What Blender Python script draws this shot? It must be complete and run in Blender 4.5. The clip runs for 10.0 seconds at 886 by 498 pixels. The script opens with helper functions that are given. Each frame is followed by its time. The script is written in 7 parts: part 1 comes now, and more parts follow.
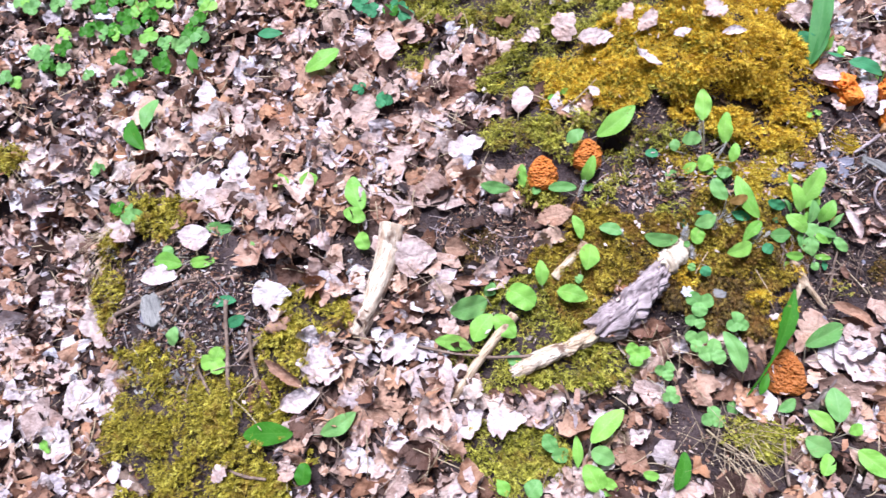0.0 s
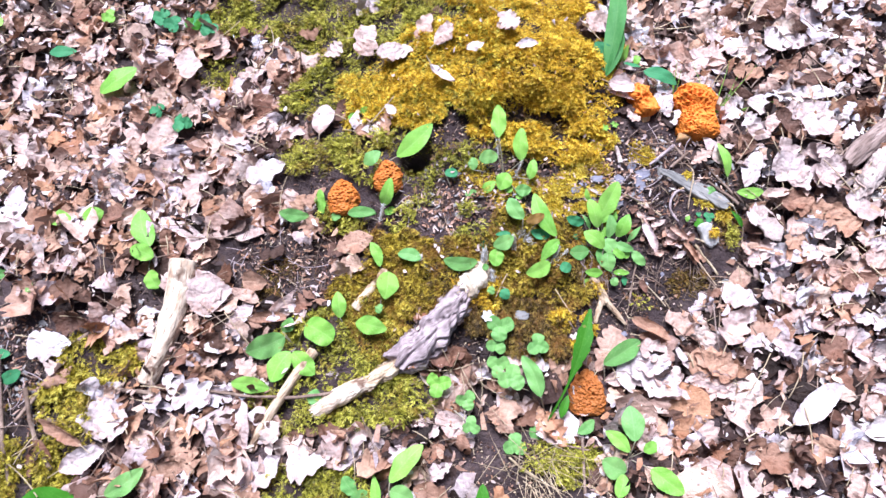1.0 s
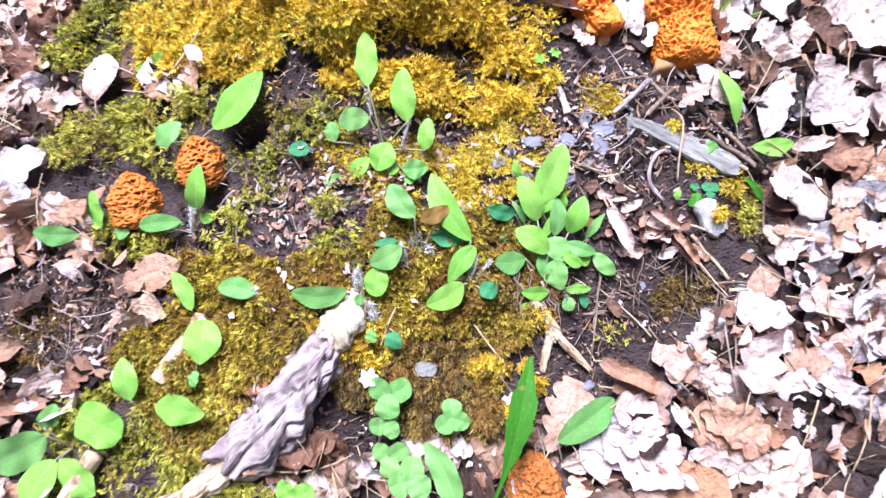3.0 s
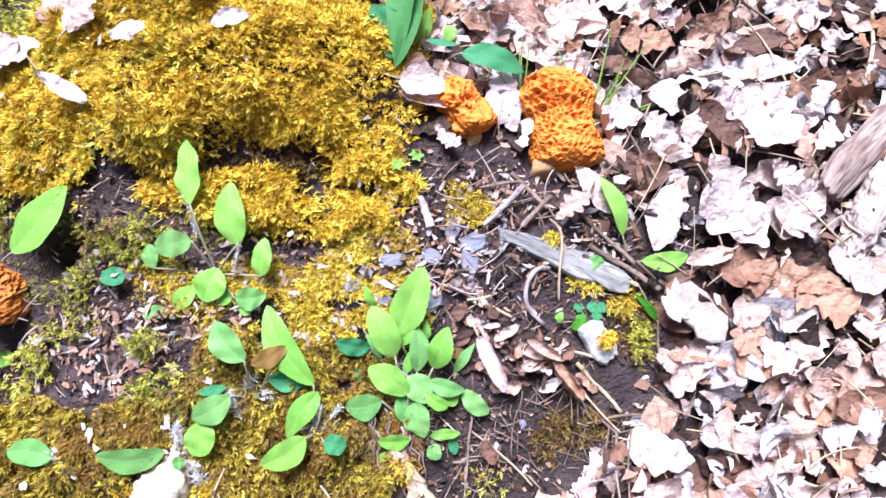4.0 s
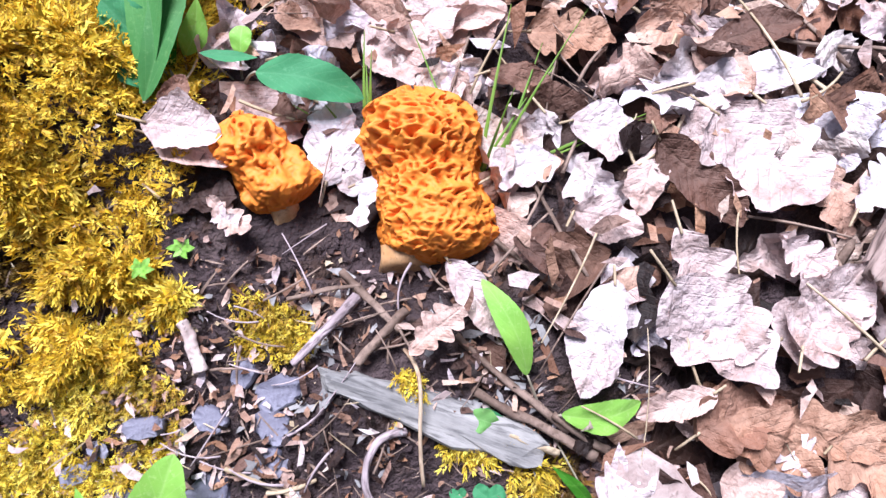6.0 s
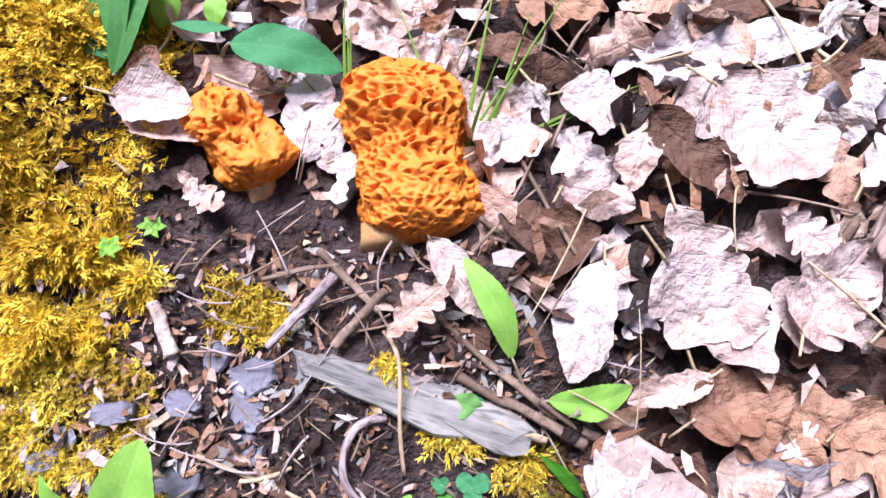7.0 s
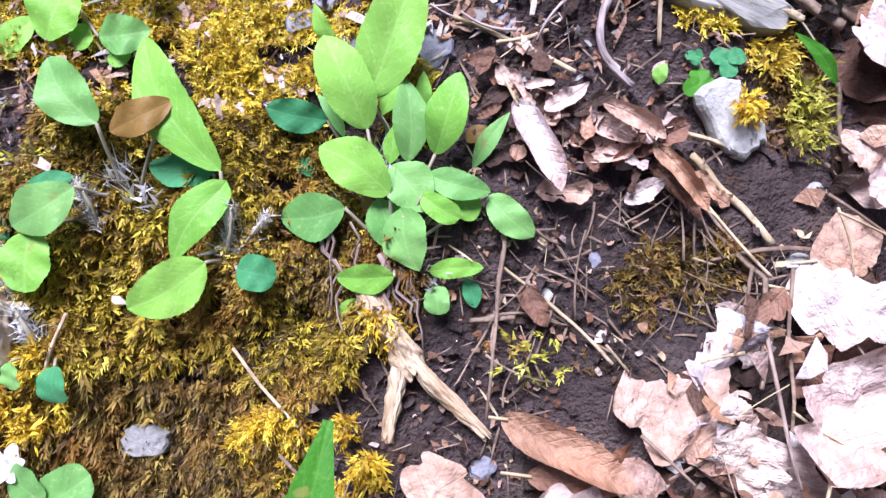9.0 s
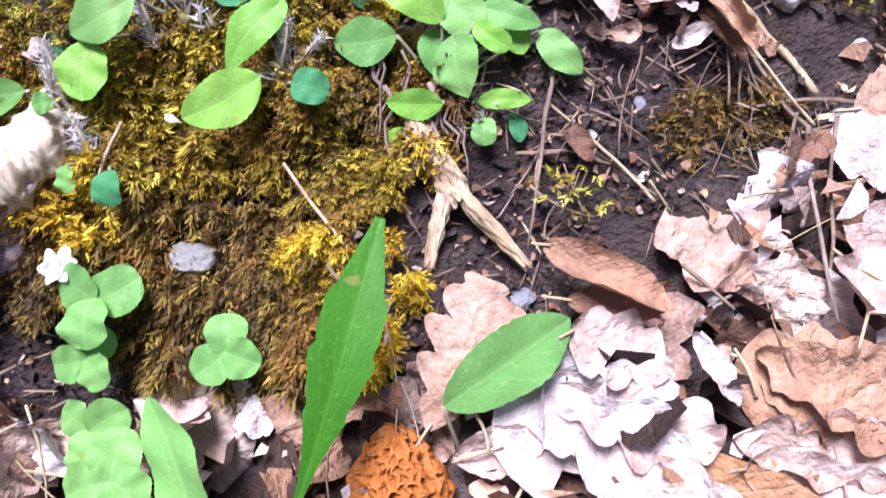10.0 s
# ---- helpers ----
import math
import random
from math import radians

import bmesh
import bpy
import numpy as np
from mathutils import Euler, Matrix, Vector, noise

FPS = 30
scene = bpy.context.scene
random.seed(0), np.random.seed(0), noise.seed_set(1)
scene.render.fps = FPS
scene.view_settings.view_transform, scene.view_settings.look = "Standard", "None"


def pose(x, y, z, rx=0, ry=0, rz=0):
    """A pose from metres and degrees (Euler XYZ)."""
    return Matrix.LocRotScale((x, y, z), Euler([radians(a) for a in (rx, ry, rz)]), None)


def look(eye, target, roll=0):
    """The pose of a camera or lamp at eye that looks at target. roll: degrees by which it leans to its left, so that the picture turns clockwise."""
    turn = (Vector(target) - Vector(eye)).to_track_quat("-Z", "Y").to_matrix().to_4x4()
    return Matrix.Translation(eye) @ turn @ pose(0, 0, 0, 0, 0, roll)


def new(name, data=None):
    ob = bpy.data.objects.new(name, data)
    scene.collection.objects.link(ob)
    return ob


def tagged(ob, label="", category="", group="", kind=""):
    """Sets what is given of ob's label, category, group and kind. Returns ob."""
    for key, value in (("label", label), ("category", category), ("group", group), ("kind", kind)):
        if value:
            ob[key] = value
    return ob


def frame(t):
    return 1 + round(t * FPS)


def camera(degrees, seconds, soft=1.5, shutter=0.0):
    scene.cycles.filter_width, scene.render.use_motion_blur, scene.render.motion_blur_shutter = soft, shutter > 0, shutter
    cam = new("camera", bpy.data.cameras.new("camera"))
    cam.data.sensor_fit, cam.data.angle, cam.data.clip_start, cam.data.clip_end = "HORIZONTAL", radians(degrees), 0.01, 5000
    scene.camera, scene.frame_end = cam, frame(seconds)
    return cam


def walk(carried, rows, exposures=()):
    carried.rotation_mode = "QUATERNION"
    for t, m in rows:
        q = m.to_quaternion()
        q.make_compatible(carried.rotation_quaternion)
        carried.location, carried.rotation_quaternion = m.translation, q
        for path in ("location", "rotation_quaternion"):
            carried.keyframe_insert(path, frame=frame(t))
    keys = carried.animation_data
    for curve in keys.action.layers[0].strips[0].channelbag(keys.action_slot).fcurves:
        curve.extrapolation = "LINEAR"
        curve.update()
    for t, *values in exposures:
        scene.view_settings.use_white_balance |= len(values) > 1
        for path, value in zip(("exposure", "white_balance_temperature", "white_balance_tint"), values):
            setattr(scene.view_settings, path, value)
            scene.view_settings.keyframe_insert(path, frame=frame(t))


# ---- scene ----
EXPOSURES = [(0.0, 0.77), (0.5, 0.97), (2.0, 0.99), (3.5, 1.26), (4.0, 1.22), (4.5, 1.06), (5.0, 0.82), (5.5, 0.92), (6.8, 0.92), (8.0, 0.99), (8.5, 1.00), (10.0, 1.0)]
cam = camera(68.0, 10.0, soft=1.4, shutter=0.16)
PATH = [
    (0, (-0.3419, -0.9266, 0.3412), (-0.5220, -0.0480, -0.1012), 0.98),
    (0.5, (-0.2512, -0.8820, 0.3504), (-0.3757, 0.0008, -0.1026), 1.05),
    (1, (-0.1746, -0.8384, 0.3716), (-0.2581, 0.0474, -0.0850), 0.63),
    (1.5, (-0.1406, -0.8165, 0.3872), (-0.2183, 0.0787, -0.0515), -1.32),
    (2, (-0.1016, -0.8103, 0.3945), (-0.1430, 0.0832, -0.0526), -1.18),
    (2.2, (-0.0976, -0.7975, 0.3897), (-0.1442, 0.0925, -0.0640), -1.77),
    (3.3, (-0.0982, -0.4564, 0.2458), (-0.1461, 0.3951, -0.2764), -3.15),
    (3.5, (-0.0737, -0.4443, 0.2643), (-0.1105, 0.4147, -0.2464), -3.01),
    (4, (-0.0124, -0.4225, 0.2979), (-0.0173, 0.4489, -0.1928), -2.57),
    (4.5, (0.0293, -0.4122, 0.3136), (0.0350, 0.4675, -0.1620), -3.04),
    (5, (0.0547, -0.3407, 0.2991), (0.0560, 0.5214, -0.2075), -3.93),
    (5.5, (0.0720, -0.2676, 0.2660), (0.0558, 0.5807, -0.2632), -5.07),
    (5.7, (0.0796, -0.2396, 0.2639), (0.0594, 0.6114, -0.2609), -5.19),
    (6.8, (0.1076, -0.2111, 0.2495), (0.0457, 0.6580, -0.2413), -7.10),
    (7, (0.1009, -0.2152, 0.2467), (0.0552, 0.6406, -0.2687), -6.18),
    (7.5, (0.0765, -0.2383, 0.2091), (0.0061, 0.6141, -0.3091), -6.08),
    (8, (0.0282, -0.2757, 0.1551), (-0.0612, 0.5888, -0.3396), -6.40),
    (8.5, (0.0085, -0.2983, 0.1196), (-0.0826, 0.5654, -0.3761), -5.97),
    (9, (-0.0007, -0.3097, 0.1005), (-0.0898, 0.5550, -0.3939), -5.44),
    (9.5, (-0.0042, -0.3216, 0.0800), (-0.0954, 0.5446, -0.4114), -4.41),
    (10, (-0.0179, -0.3459, 0.0487), (-0.1137, 0.5127, -0.4550), -3.37),
]


def balance(t):
    """The white balance: kelvin and tint, a little warmer late in the walk."""
    kelvin = np.interp(t, (3.5, 4.0, 5.0, 5.5, 6.8, 8.0, 8.5, 9.5, 10.0), (5680, 5640, 5690, 5690, 5950, 5860, 5640, 5640, 5850))
    tint = np.interp(t, (5.5, 6.8, 8.0, 8.5, 10.0), (15.0, 20.0, 18.5, 18.0, 19.5))
    return float(kelvin), float(tint)


walk(cam, [(t, look(eye, target, roll)) for t, eye, target, roll in PATH], [(t, e, *balance(t)) for t, e in EXPOSURES])

# ---- light: bright overcast spring woodland, soft light from above ----
world = bpy.data.worlds.new("world")
scene.world = world
world.use_nodes = True
wn = world.node_tree
sky = wn.nodes.new("ShaderNodeTexSky")
sky.sky_type, sky.sun_disc = "NISHITA", False
sky.sun_elevation, sky.sun_rotation = radians(72), radians(-161)
sky.air_density, sky.dust_density, sky.ozone_density = 1.0, 4.0, 1.0
wn.links.new(sky.outputs[0], wn.nodes["Background"].inputs[0])
wn.nodes["Background"].inputs[1].default_value = 0.04
sun = new("sun", bpy.data.lights.new("sun", "SUN"))
sun.data.energy, sun.data.angle, sun.data.color = 4.5, radians(28), (1.0, 0.98, 0.97)
sun.matrix_world = look((0, 0, 0), (0.10, 0.29, -0.95))

# ---- the slope: a frame of its own, u along the contour, v uphill, w out of the ground ----
SLOPE = radians(45)
MOUNDS = [
    (-0.20, 0.16, 0.14, 0.10, 0.0716), (-0.05, 0.10, 0.09, 0.09, -0.0072), (-0.33, 0.0, 0.10, 0.09, 0.0133),
    (-0.13, -0.05, 0.10, 0.07, 0.0151), (-0.30, -0.14, 0.10, 0.07, 0.0145), (0.06, 0.08, 0.10, 0.08, 0.0185),
    (0.22, 0.10, 0.14, 0.12, 0.0092), (-0.72, -0.22, 0.14, 0.14, 0.0258), (-0.90, -0.12, 0.14, 0.14, 0.0424),
    (-0.60, -0.05, 0.12, 0.12, 0.0134), (-0.45, -0.28, 0.14, 0.10, -0.0072), (-0.08, -0.25, 0.12, 0.10, -0.0211),
    (0.20, -0.12, 0.12, 0.12, -0.0411), (0.08, -0.05, 0.07, 0.08, 0.0011), (-0.70, -0.42, 0.15, 0.10, 0.0031),
    (-0.30, 0.33, 0.15, 0.10, 0.0026), (-0.75, 0.22, 0.20, 0.15, -0.0318), (0.05, 0.22, 0.10, 0.08, -0.0065),
    (0.05, 0.155, 0.06, 0.04, -0.014), (-0.035, -0.05, 0.035, 0.035, -0.006),
]


def vnoise(x, y, seed=0):
    """Smooth value noise, -1 to 1."""
    x, y = np.asarray(x, float), np.asarray(y, float)
    i, j = np.floor(x).astype(np.int64), np.floor(y).astype(np.int64)
    fx, fy = x - i, y - j
    fx, fy = fx * fx * (3 - 2 * fx), fy * fy * (3 - 2 * fy)

    def grain(a, b):
        n = (a * 374761393 + b * 668265263 + seed * 974634777) & 0x7FFFFFFF
        n = ((n ^ (n >> 13)) * 1274126177) & 0x7FFFFFFF
        return ((n ^ (n >> 16)) & 0xFFFF) / 32767.5 - 1

    top = grain(i, j) * (1 - fx) + grain(i + 1, j) * fx
    low = grain(i, j + 1) * (1 - fx) + grain(i + 1, j + 1) * fx
    return top * (1 - fy) + low * fy


def fbm(x, y, octaves=3, seed=0):
    return sum(vnoise(x * 2**k, y * 2**k, seed + k) / 2**k for k in range(octaves))


def ramp(x, a, b):
    k = np.clip((x - a) / (b - a), 0, 1)
    return k * k * (3 - 2 * k)


def lip(u):
    """Where the mossy hump turns under, uphill."""
    return 0.121 + 0.16 * (np.clip(u, -0.25, -0.02) + 0.09) + 0.003 * np.sin(np.asarray(u) * 70)


def smooth_height(u, v):
    """Large form of the bank: mounds, the niche under the moss, the hole, the edge of the mossy block."""
    near = np.exp(-((u + 0.2) / 1.6) ** 4 - (v / 1.3) ** 4)
    h = 0.0372 + 0.0296 * np.clip(u, -1.5, 0.8) - 0.0154 * np.clip(v, -1, 1)
    for a, b, s, q, k in MOUNDS:
        h = h + k * np.exp(-(((u - a) / s) ** 2 + ((v - b) / q) ** 2) / 2)
    edge = lip(u)
    h = h - 0.025 * np.exp(-(((v - edge + 0.008) / 0.0125) ** 2) / 2) * ramp(u, -0.25, -0.20) * ramp(-u, 0.080, 0.112)
    h = h + 0.010 * ramp(v, edge, edge + 0.03) * ramp(u, -0.32, -0.24) * ramp(-u, 0.03, 0.07) * ramp(-v, -0.4, -0.2)
    h = h - 0.075 * np.exp(-(((u + 0.292) / 0.017) ** 2 + ((v - 0.047) / 0.016) ** 2) ** 2 / 2)
    side = (u + 1.047) - (v + 0.17) * -0.385 - 0.02 * np.sin(v * 30)
    h = h - 0.065 * (1 - ramp(side, -0.015, 0.02)) * ramp(v, -0.75, -0.5) * ramp(-v, 0.05, 0.16) * ramp(u, -1.7, -1.2)
    return h * (0.25 + 0.75 * near)


def height(u, v):
    u, v = np.asarray(u, float), np.asarray(v, float)
    return smooth_height(u, v) + 0.007 * fbm(u * 16, v * 16, 3, 5) + 0.0018 * fbm(u * 90, v * 90, 2, 9)


def blobs(u, v, spots, rough=0.35, seed=21):
    """1 inside the given patches (u, v, half-sizes), with a ragged rim."""
    best = np.full(np.shape(u), 9.0)
    for a, b, s, q in spots:
        best = np.minimum(best, np.sqrt(((u - a) / s) ** 2 + ((v - b) / q) ** 2))
    return ramp(-(best + rough * fbm(np.asarray(u) * 30, np.asarray(v) * 30, 3, seed)), -1.15, -0.85)


GOLD = [(-0.065, 0.105, 0.032, 0.026), (-0.055, 0.155, 0.035, 0.06), (-0.17, 0.19, 0.14, 0.11), (-0.15, 0.30, 0.11, 0.08), (-0.29, 0.14, 0.12, 0.05),
        (-0.10, 0.064, 0.05, 0.016)]
CRUST = [(-0.03, 0.072, 0.032, 0.016), (-0.07, 0.058, 0.08, 0.024), (-0.01, 0.066, 0.04, 0.018), (-0.14, 0.035, 0.06, 0.025), (-0.09, 0.025, 0.06, 0.02),
         (-0.14, -0.01, 0.06, 0.025), (-0.06, -0.02, 0.03, 0.02), (-0.19, 0.02, 0.05, 0.03), (0.112, -0.002, 0.009, 0.007), (0.062, 0.034, 0.006, 0.010), (0.085, 0.012, 0.016, 0.006)]
LEDGE = [(-0.25, -0.085, 0.09, 0.03), (-0.14, -0.085, 0.09, 0.04), (-0.08, -0.12, 0.03, 0.022), (-0.092, -0.155, 0.018, 0.014), (-0.30, -0.10, 0.05, 0.03), (-0.13, -0.035, 0.05, 0.016)]
LEDGE += [(-0.051, -0.106, 0.007, 0.008), (-0.285, -0.140, 0.055, 0.035), (-0.335, -0.150, 0.045, 0.045), (-0.305, -0.185, 0.04, 0.03)]
CRUST += [(-0.195, -0.112, 0.028, 0.022), (-0.225, -0.085, 0.03, 0.015)]
FRINGE = [(-0.15, -0.150, 0.08, 0.026), (-0.20, -0.142, 0.04, 0.020), (-0.058, -0.088, 0.022, 0.022), (-0.13, -0.175, 0.05, 0.02)]
OLIVE = [(-0.43, 0.055, 0.05, 0.03), (-0.25, 0.20, 0.09, 0.04), (-0.23, 0.28, 0.08, 0.05), (-0.27, 0.115, 0.08, 0.022), (-0.36, 0.26, 0.13, 0.07), (-0.42, 0.16, 0.07, 0.05), (-0.36, 0.055, 0.08, 0.03), (-0.36, -0.20, 0.09, 0.05),
         (-0.40, -0.28, 0.07, 0.035), (-0.30, -0.26, 0.07, 0.03), (-0.38, -0.39, 0.06, 0.045),
         (-0.62, 0.21, 0.05, 0.03), (-0.55, 0.31, 0.13, 0.04), (-0.30, 0.022, 0.05, 0.02), (-0.21, 0.045, 0.06, 0.02),
         (-0.32, 0.42, 0.26, 0.07), (0.123, -0.036, 0.009, 0.020), (0.01, -0.125, 0.02, 0.012),
         (-0.09, -0.32, 0.05, 0.025), (-0.19, -0.052, 0.05, 0.012), (-0.30, -0.036, 0.022, 0.016), (-0.275, -0.005, 0.03, 0.014), (-0.385, -0.045, 0.03, 0.02), (-0.35, 0.03, 0.03, 0.02), (-0.215, -0.022, 0.02, 0.010)]
BLOCK = [(-0.81, -0.43, 0.13, 0.10), (-0.74, -0.50, 0.12, 0.07), (-0.66, -0.25, 0.05, 0.035), (-0.69, -0.31, 0.04, 0.045),
         (-0.93, -0.13, 0.07, 0.035), (-1.29, -0.05, 0.05, 0.03), (-0.995, -0.24, 0.03, 0.08), (-0.90, -0.36, 0.06, 0.03)]
BARE = [(-0.13, 0.104, 0.11, 0.018), (-0.20, 0.090, 0.05, 0.016), (-0.26, 0.085, 0.06, 0.022), (-0.47, -0.10, 0.08, 0.045), (0.025, -0.10, 0.05, 0.055), (0.01, 0.03, 0.055, 0.022), (-0.25, -0.03, 0.07, 0.025),
        (-0.85, -0.25, 0.13, 0.12), (0.0, -0.16, 0.035, 0.03), (-0.06, 0.01, 0.08, 0.03), (0.02, 0.09, 0.05, 0.03),
        (-0.19, -0.19, 0.07, 0.03), (0.06, -0.05, 0.03, 0.03), (-0.14, -0.335, 0.075, 0.045), (0.098, -0.088, 0.032, 0.020), (0.10, 0.035, 0.06, 0.018), (-0.62, -0.16, 0.06, 0.03)]

OPEN = [(-0.15, -0.02, 0.22, 0.14), (-0.05, -0.12, 0.12, 0.06), (0.03, 0.02, 0.06, 0.08), (-0.86, -0.27, 0.13, 0.13), (-0.40, 0.02, 0.07, 0.05), (0.09, -0.01, 0.05, 0.05), (-0.01, 0.10, 0.045, 0.035)]


def to_world(p):
    """Points of the slope's frame, (n, 3), to the world."""
    p = np.asarray(p, float)
    c, s = math.cos(SLOPE), math.sin(SLOPE)
    return np.stack([p[..., 0], p[..., 1] * c - p[..., 2] * s, p[..., 1] * s + p[..., 2] * c], -1)


def spot(u, v, h=0.0):
    """The world place h metres out of the ground at (u, v)."""
    return Vector(to_world((u, v, float(smooth_height(u, v)) + h)))


# ---- mesh and material helpers ----
def build_mesh(name, verts, faces, mat, uv=None, tone=None, smooth=True, grain=None):
    """A mesh from arrays: verts (n, 3), faces (m, k), one uv and one tone a vertex."""
    verts, faces = np.asarray(verts, np.float32), np.asarray(faces, np.int32)
    me = bpy.data.meshes.new(name)
    k = faces.shape[1]
    me.vertices.add(len(verts))
    me.vertices.foreach_set("co", verts.ravel())
    me.loops.add(faces.size)
    me.loops.foreach_set("vertex_index", faces.ravel())
    me.polygons.add(len(faces))
    me.polygons.foreach_set("loop_start", np.arange(len(faces), dtype=np.int32) * k)
    me.polygons.foreach_set("use_smooth", np.full(len(faces), smooth))
    if uv is not None:
        layer = me.uv_layers.new(name="uv")
        layer.data.foreach_set("uv", np.asarray(uv, np.float32)[faces.ravel()].ravel())
    if tone is not None:
        me.attributes.new("tone", "FLOAT", "POINT").data.foreach_set("value", np.asarray(tone, np.float32))
    if grain is not None:
        me.attributes.new("grain", "FLOAT_VECTOR", "POINT").data.foreach_set("vector", np.asarray(grain, np.float32).ravel())
    me.update(calc_edges=True)
    me.validate()
    me.materials.append(mat)
    return me


def thing(name, label, category, place=(0, 0, 0), group="", kind=""):
    ob = new(name)
    ob.empty_display_size = 0.02
    ob.location = place
    return tagged(ob, label, category, group, kind)


def part(name, me, parent, label=""):
    """A mesh in world coordinates, as a part of its thing."""
    at = parent.matrix_basis.translation if parent.parent is None else parent.parent.matrix_basis.translation
    ob = new(name, me)
    me.transform(Matrix.Translation(-Vector(at)))
    ob.parent = parent
    if label:
        ob["label"] = label
    return ob


def single(name, me, label, category, place, group="", kind=""):
    """A thing of one mesh, given in world coordinates."""
    ob = new(name, me)
    me.transform(Matrix.Translation(-Vector(place)))
    ob.location = place
    return tagged(ob, label, category, group, kind)


class Shader:
    """Short hand for node materials."""

    def __init__(self, name):
        self.mat = bpy.data.materials.new(name)
        self.mat.use_nodes = True
        self.tree = self.mat.node_tree
        self.bsdf = self.tree.nodes["Principled BSDF"]

    def node(self, kind, **values):
        n = self.tree.nodes.new(kind)
        for key, value in values.items():
            n.inputs[key.replace("_", " ")].default_value = value
        return n

    def link(self, a, b):
        self.tree.links.new(a, b)
        return self

    def noise(self, scale, detail=4.0, rough=0.6, where="Object"):
        n = self.node("ShaderNodeTexNoise", Scale=scale, Detail=detail, Roughness=rough)
        self.link(self.node("ShaderNodeTexCoord").outputs[where], n.inputs["Vector"])
        return n.outputs["Fac"]

    def ramp(self, fac, stops):
        n = self.node("ShaderNodeValToRGB")
        while len(n.color_ramp.elements) < len(stops):
            n.color_ramp.elements.new(0.5)
        for e, (p, c) in zip(n.color_ramp.elements, stops):
            e.position, e.color = p, (*c, 1)
        self.link(fac, n.inputs["Fac"])
        return n.outputs["Color"]

    def mix(self, fac, a, b, blend="MIX"):
        n = self.node("ShaderNodeMix")
        n.data_type, n.blend_type = "RGBA", blend
        for value, slot in ((fac, 0), (a, 6), (b, 7)):
            if hasattr(value, "is_linked"):
                self.link(value, n.inputs[slot])
            else:
                n.inputs[slot].default_value = value if slot == 0 else (*value, 1)
        return n.outputs[2]

    def math(self, op, a, b=0.0, clamp=False):
        n = self.node("ShaderNodeMath")
        n.operation, n.use_clamp = op, clamp
        for value, slot in ((a, 0), (b, 1)):
            if hasattr(value, "is_linked"):
                self.link(value, n.inputs[slot])
            else:
                n.inputs[slot].default_value = value
        return n.outputs[0]

    def attribute(self, name):
        n = self.node("ShaderNodeAttribute")
        n.attribute_name = name
        return n.outputs["Fac"]

    def finish(self, color, rough=0.7, bump=None, strength=0.5, distance=0.002, passing=0.0, pass_color=None):
        if hasattr(color, "is_linked"):
            self.link(color, self.bsdf.inputs["Base Color"])
        else:
            self.bsdf.inputs["Base Color"].default_value = (*color, 1)
        if hasattr(rough, "is_linked"):
            self.link(rough, self.bsdf.inputs["Roughness"])
        else:
            self.bsdf.inputs["Roughness"].default_value = rough
        self.bsdf.inputs["Specular IOR Level"].default_value = 0.35
        if bump is not None:
            b = self.node("ShaderNodeBump", Strength=strength, Distance=distance)
            self.link(bump, b.inputs["Height"])
            self.link(b.outputs["Normal"], self.bsdf.inputs["Normal"])
        if passing > 0:
            t = self.node("ShaderNodeBsdfTranslucent")
            c = pass_color if pass_color is not None else color
            if hasattr(c, "is_linked"):
                self.link(c, t.inputs["Color"])
            else:
                t.inputs["Color"].default_value = (*c, 1)
            m = self.node("ShaderNodeMixShader", Fac=passing)
            self.link(self.bsdf.outputs[0], m.inputs[1]).link(t.outputs[0], m.inputs[2])
            self.link(m.outputs[0], self.tree.nodes["Material Output"].inputs["Surface"])
        return self.mat


def veins(sh, count=9.0, slant=2.2):
    """Height of a leaf's veins from its uv: u across from 0 to 1, v along."""
    sep = sh.node("ShaderNodeSeparateXYZ")
    uv = sh.node("ShaderNodeUVMap")
    sh.link(uv.outputs[0], sep.inputs[0])
    off = sh.math("ABSOLUTE", sh.math("SUBTRACT", sep.outputs[0], 0.5))
    mid = sh.math("SUBTRACT", 1.0, sh.math("MULTIPLY", off, 22.0), True)
    wave = sh.math("SINE", sh.math("MULTIPLY", sh.math("SUBTRACT", sep.outputs[1], sh.math("MULTIPLY", off, slant / count * 2)), 6.283 * count))
    side = sh.math("POWER", sh.math("MAXIMUM", wave, 0.0), 14.0)
    return sh.math("MAXIMUM", mid, sh.math("MULTIPLY", side, 0.6)), off


def soil_material():
    sh = Shader("soil")
    big, fine = sh.noise(9.0, 5.0), sh.noise(140.0, 6.0, 0.7)
    dark = sh.ramp(big, [(0.3, (0.018, 0.011, 0.012)), (0.52, (0.058, 0.036, 0.040)), (0.72, (0.150, 0.103, 0.112))])
    color = sh.mix(sh.math("MULTIPLY", fine, 0.5), dark, (0.095, 0.072, 0.074))
    # pale noise patches put the wet soil's sheen into the colour
    dry = sh.ramp(sh.noise(34.0, 5.0, 0.7), [(0.50, (0.0, 0.0, 0.0)), (0.70, (0.55, 0.55, 0.55))])
    color = sh.mix(dry, color, (0.17, 0.120, 0.112))
    humus = sh.ramp(sh.noise(62.0, 4.0, 0.65), [(0.54, (0.0, 0.0, 0.0)), (0.68, (0.6, 0.6, 0.6))])
    color = sh.mix(humus, color, (0.070, 0.036, 0.018))
    lumps = sh.math("ADD", fine, sh.math("ADD", sh.noise(420.0, 3.0), sh.math("MULTIPLY", sh.noise(55.0, 4.0, 0.65), 2.2)))
    return sh.finish(color, 0.85, lumps, 1.0, 0.005)


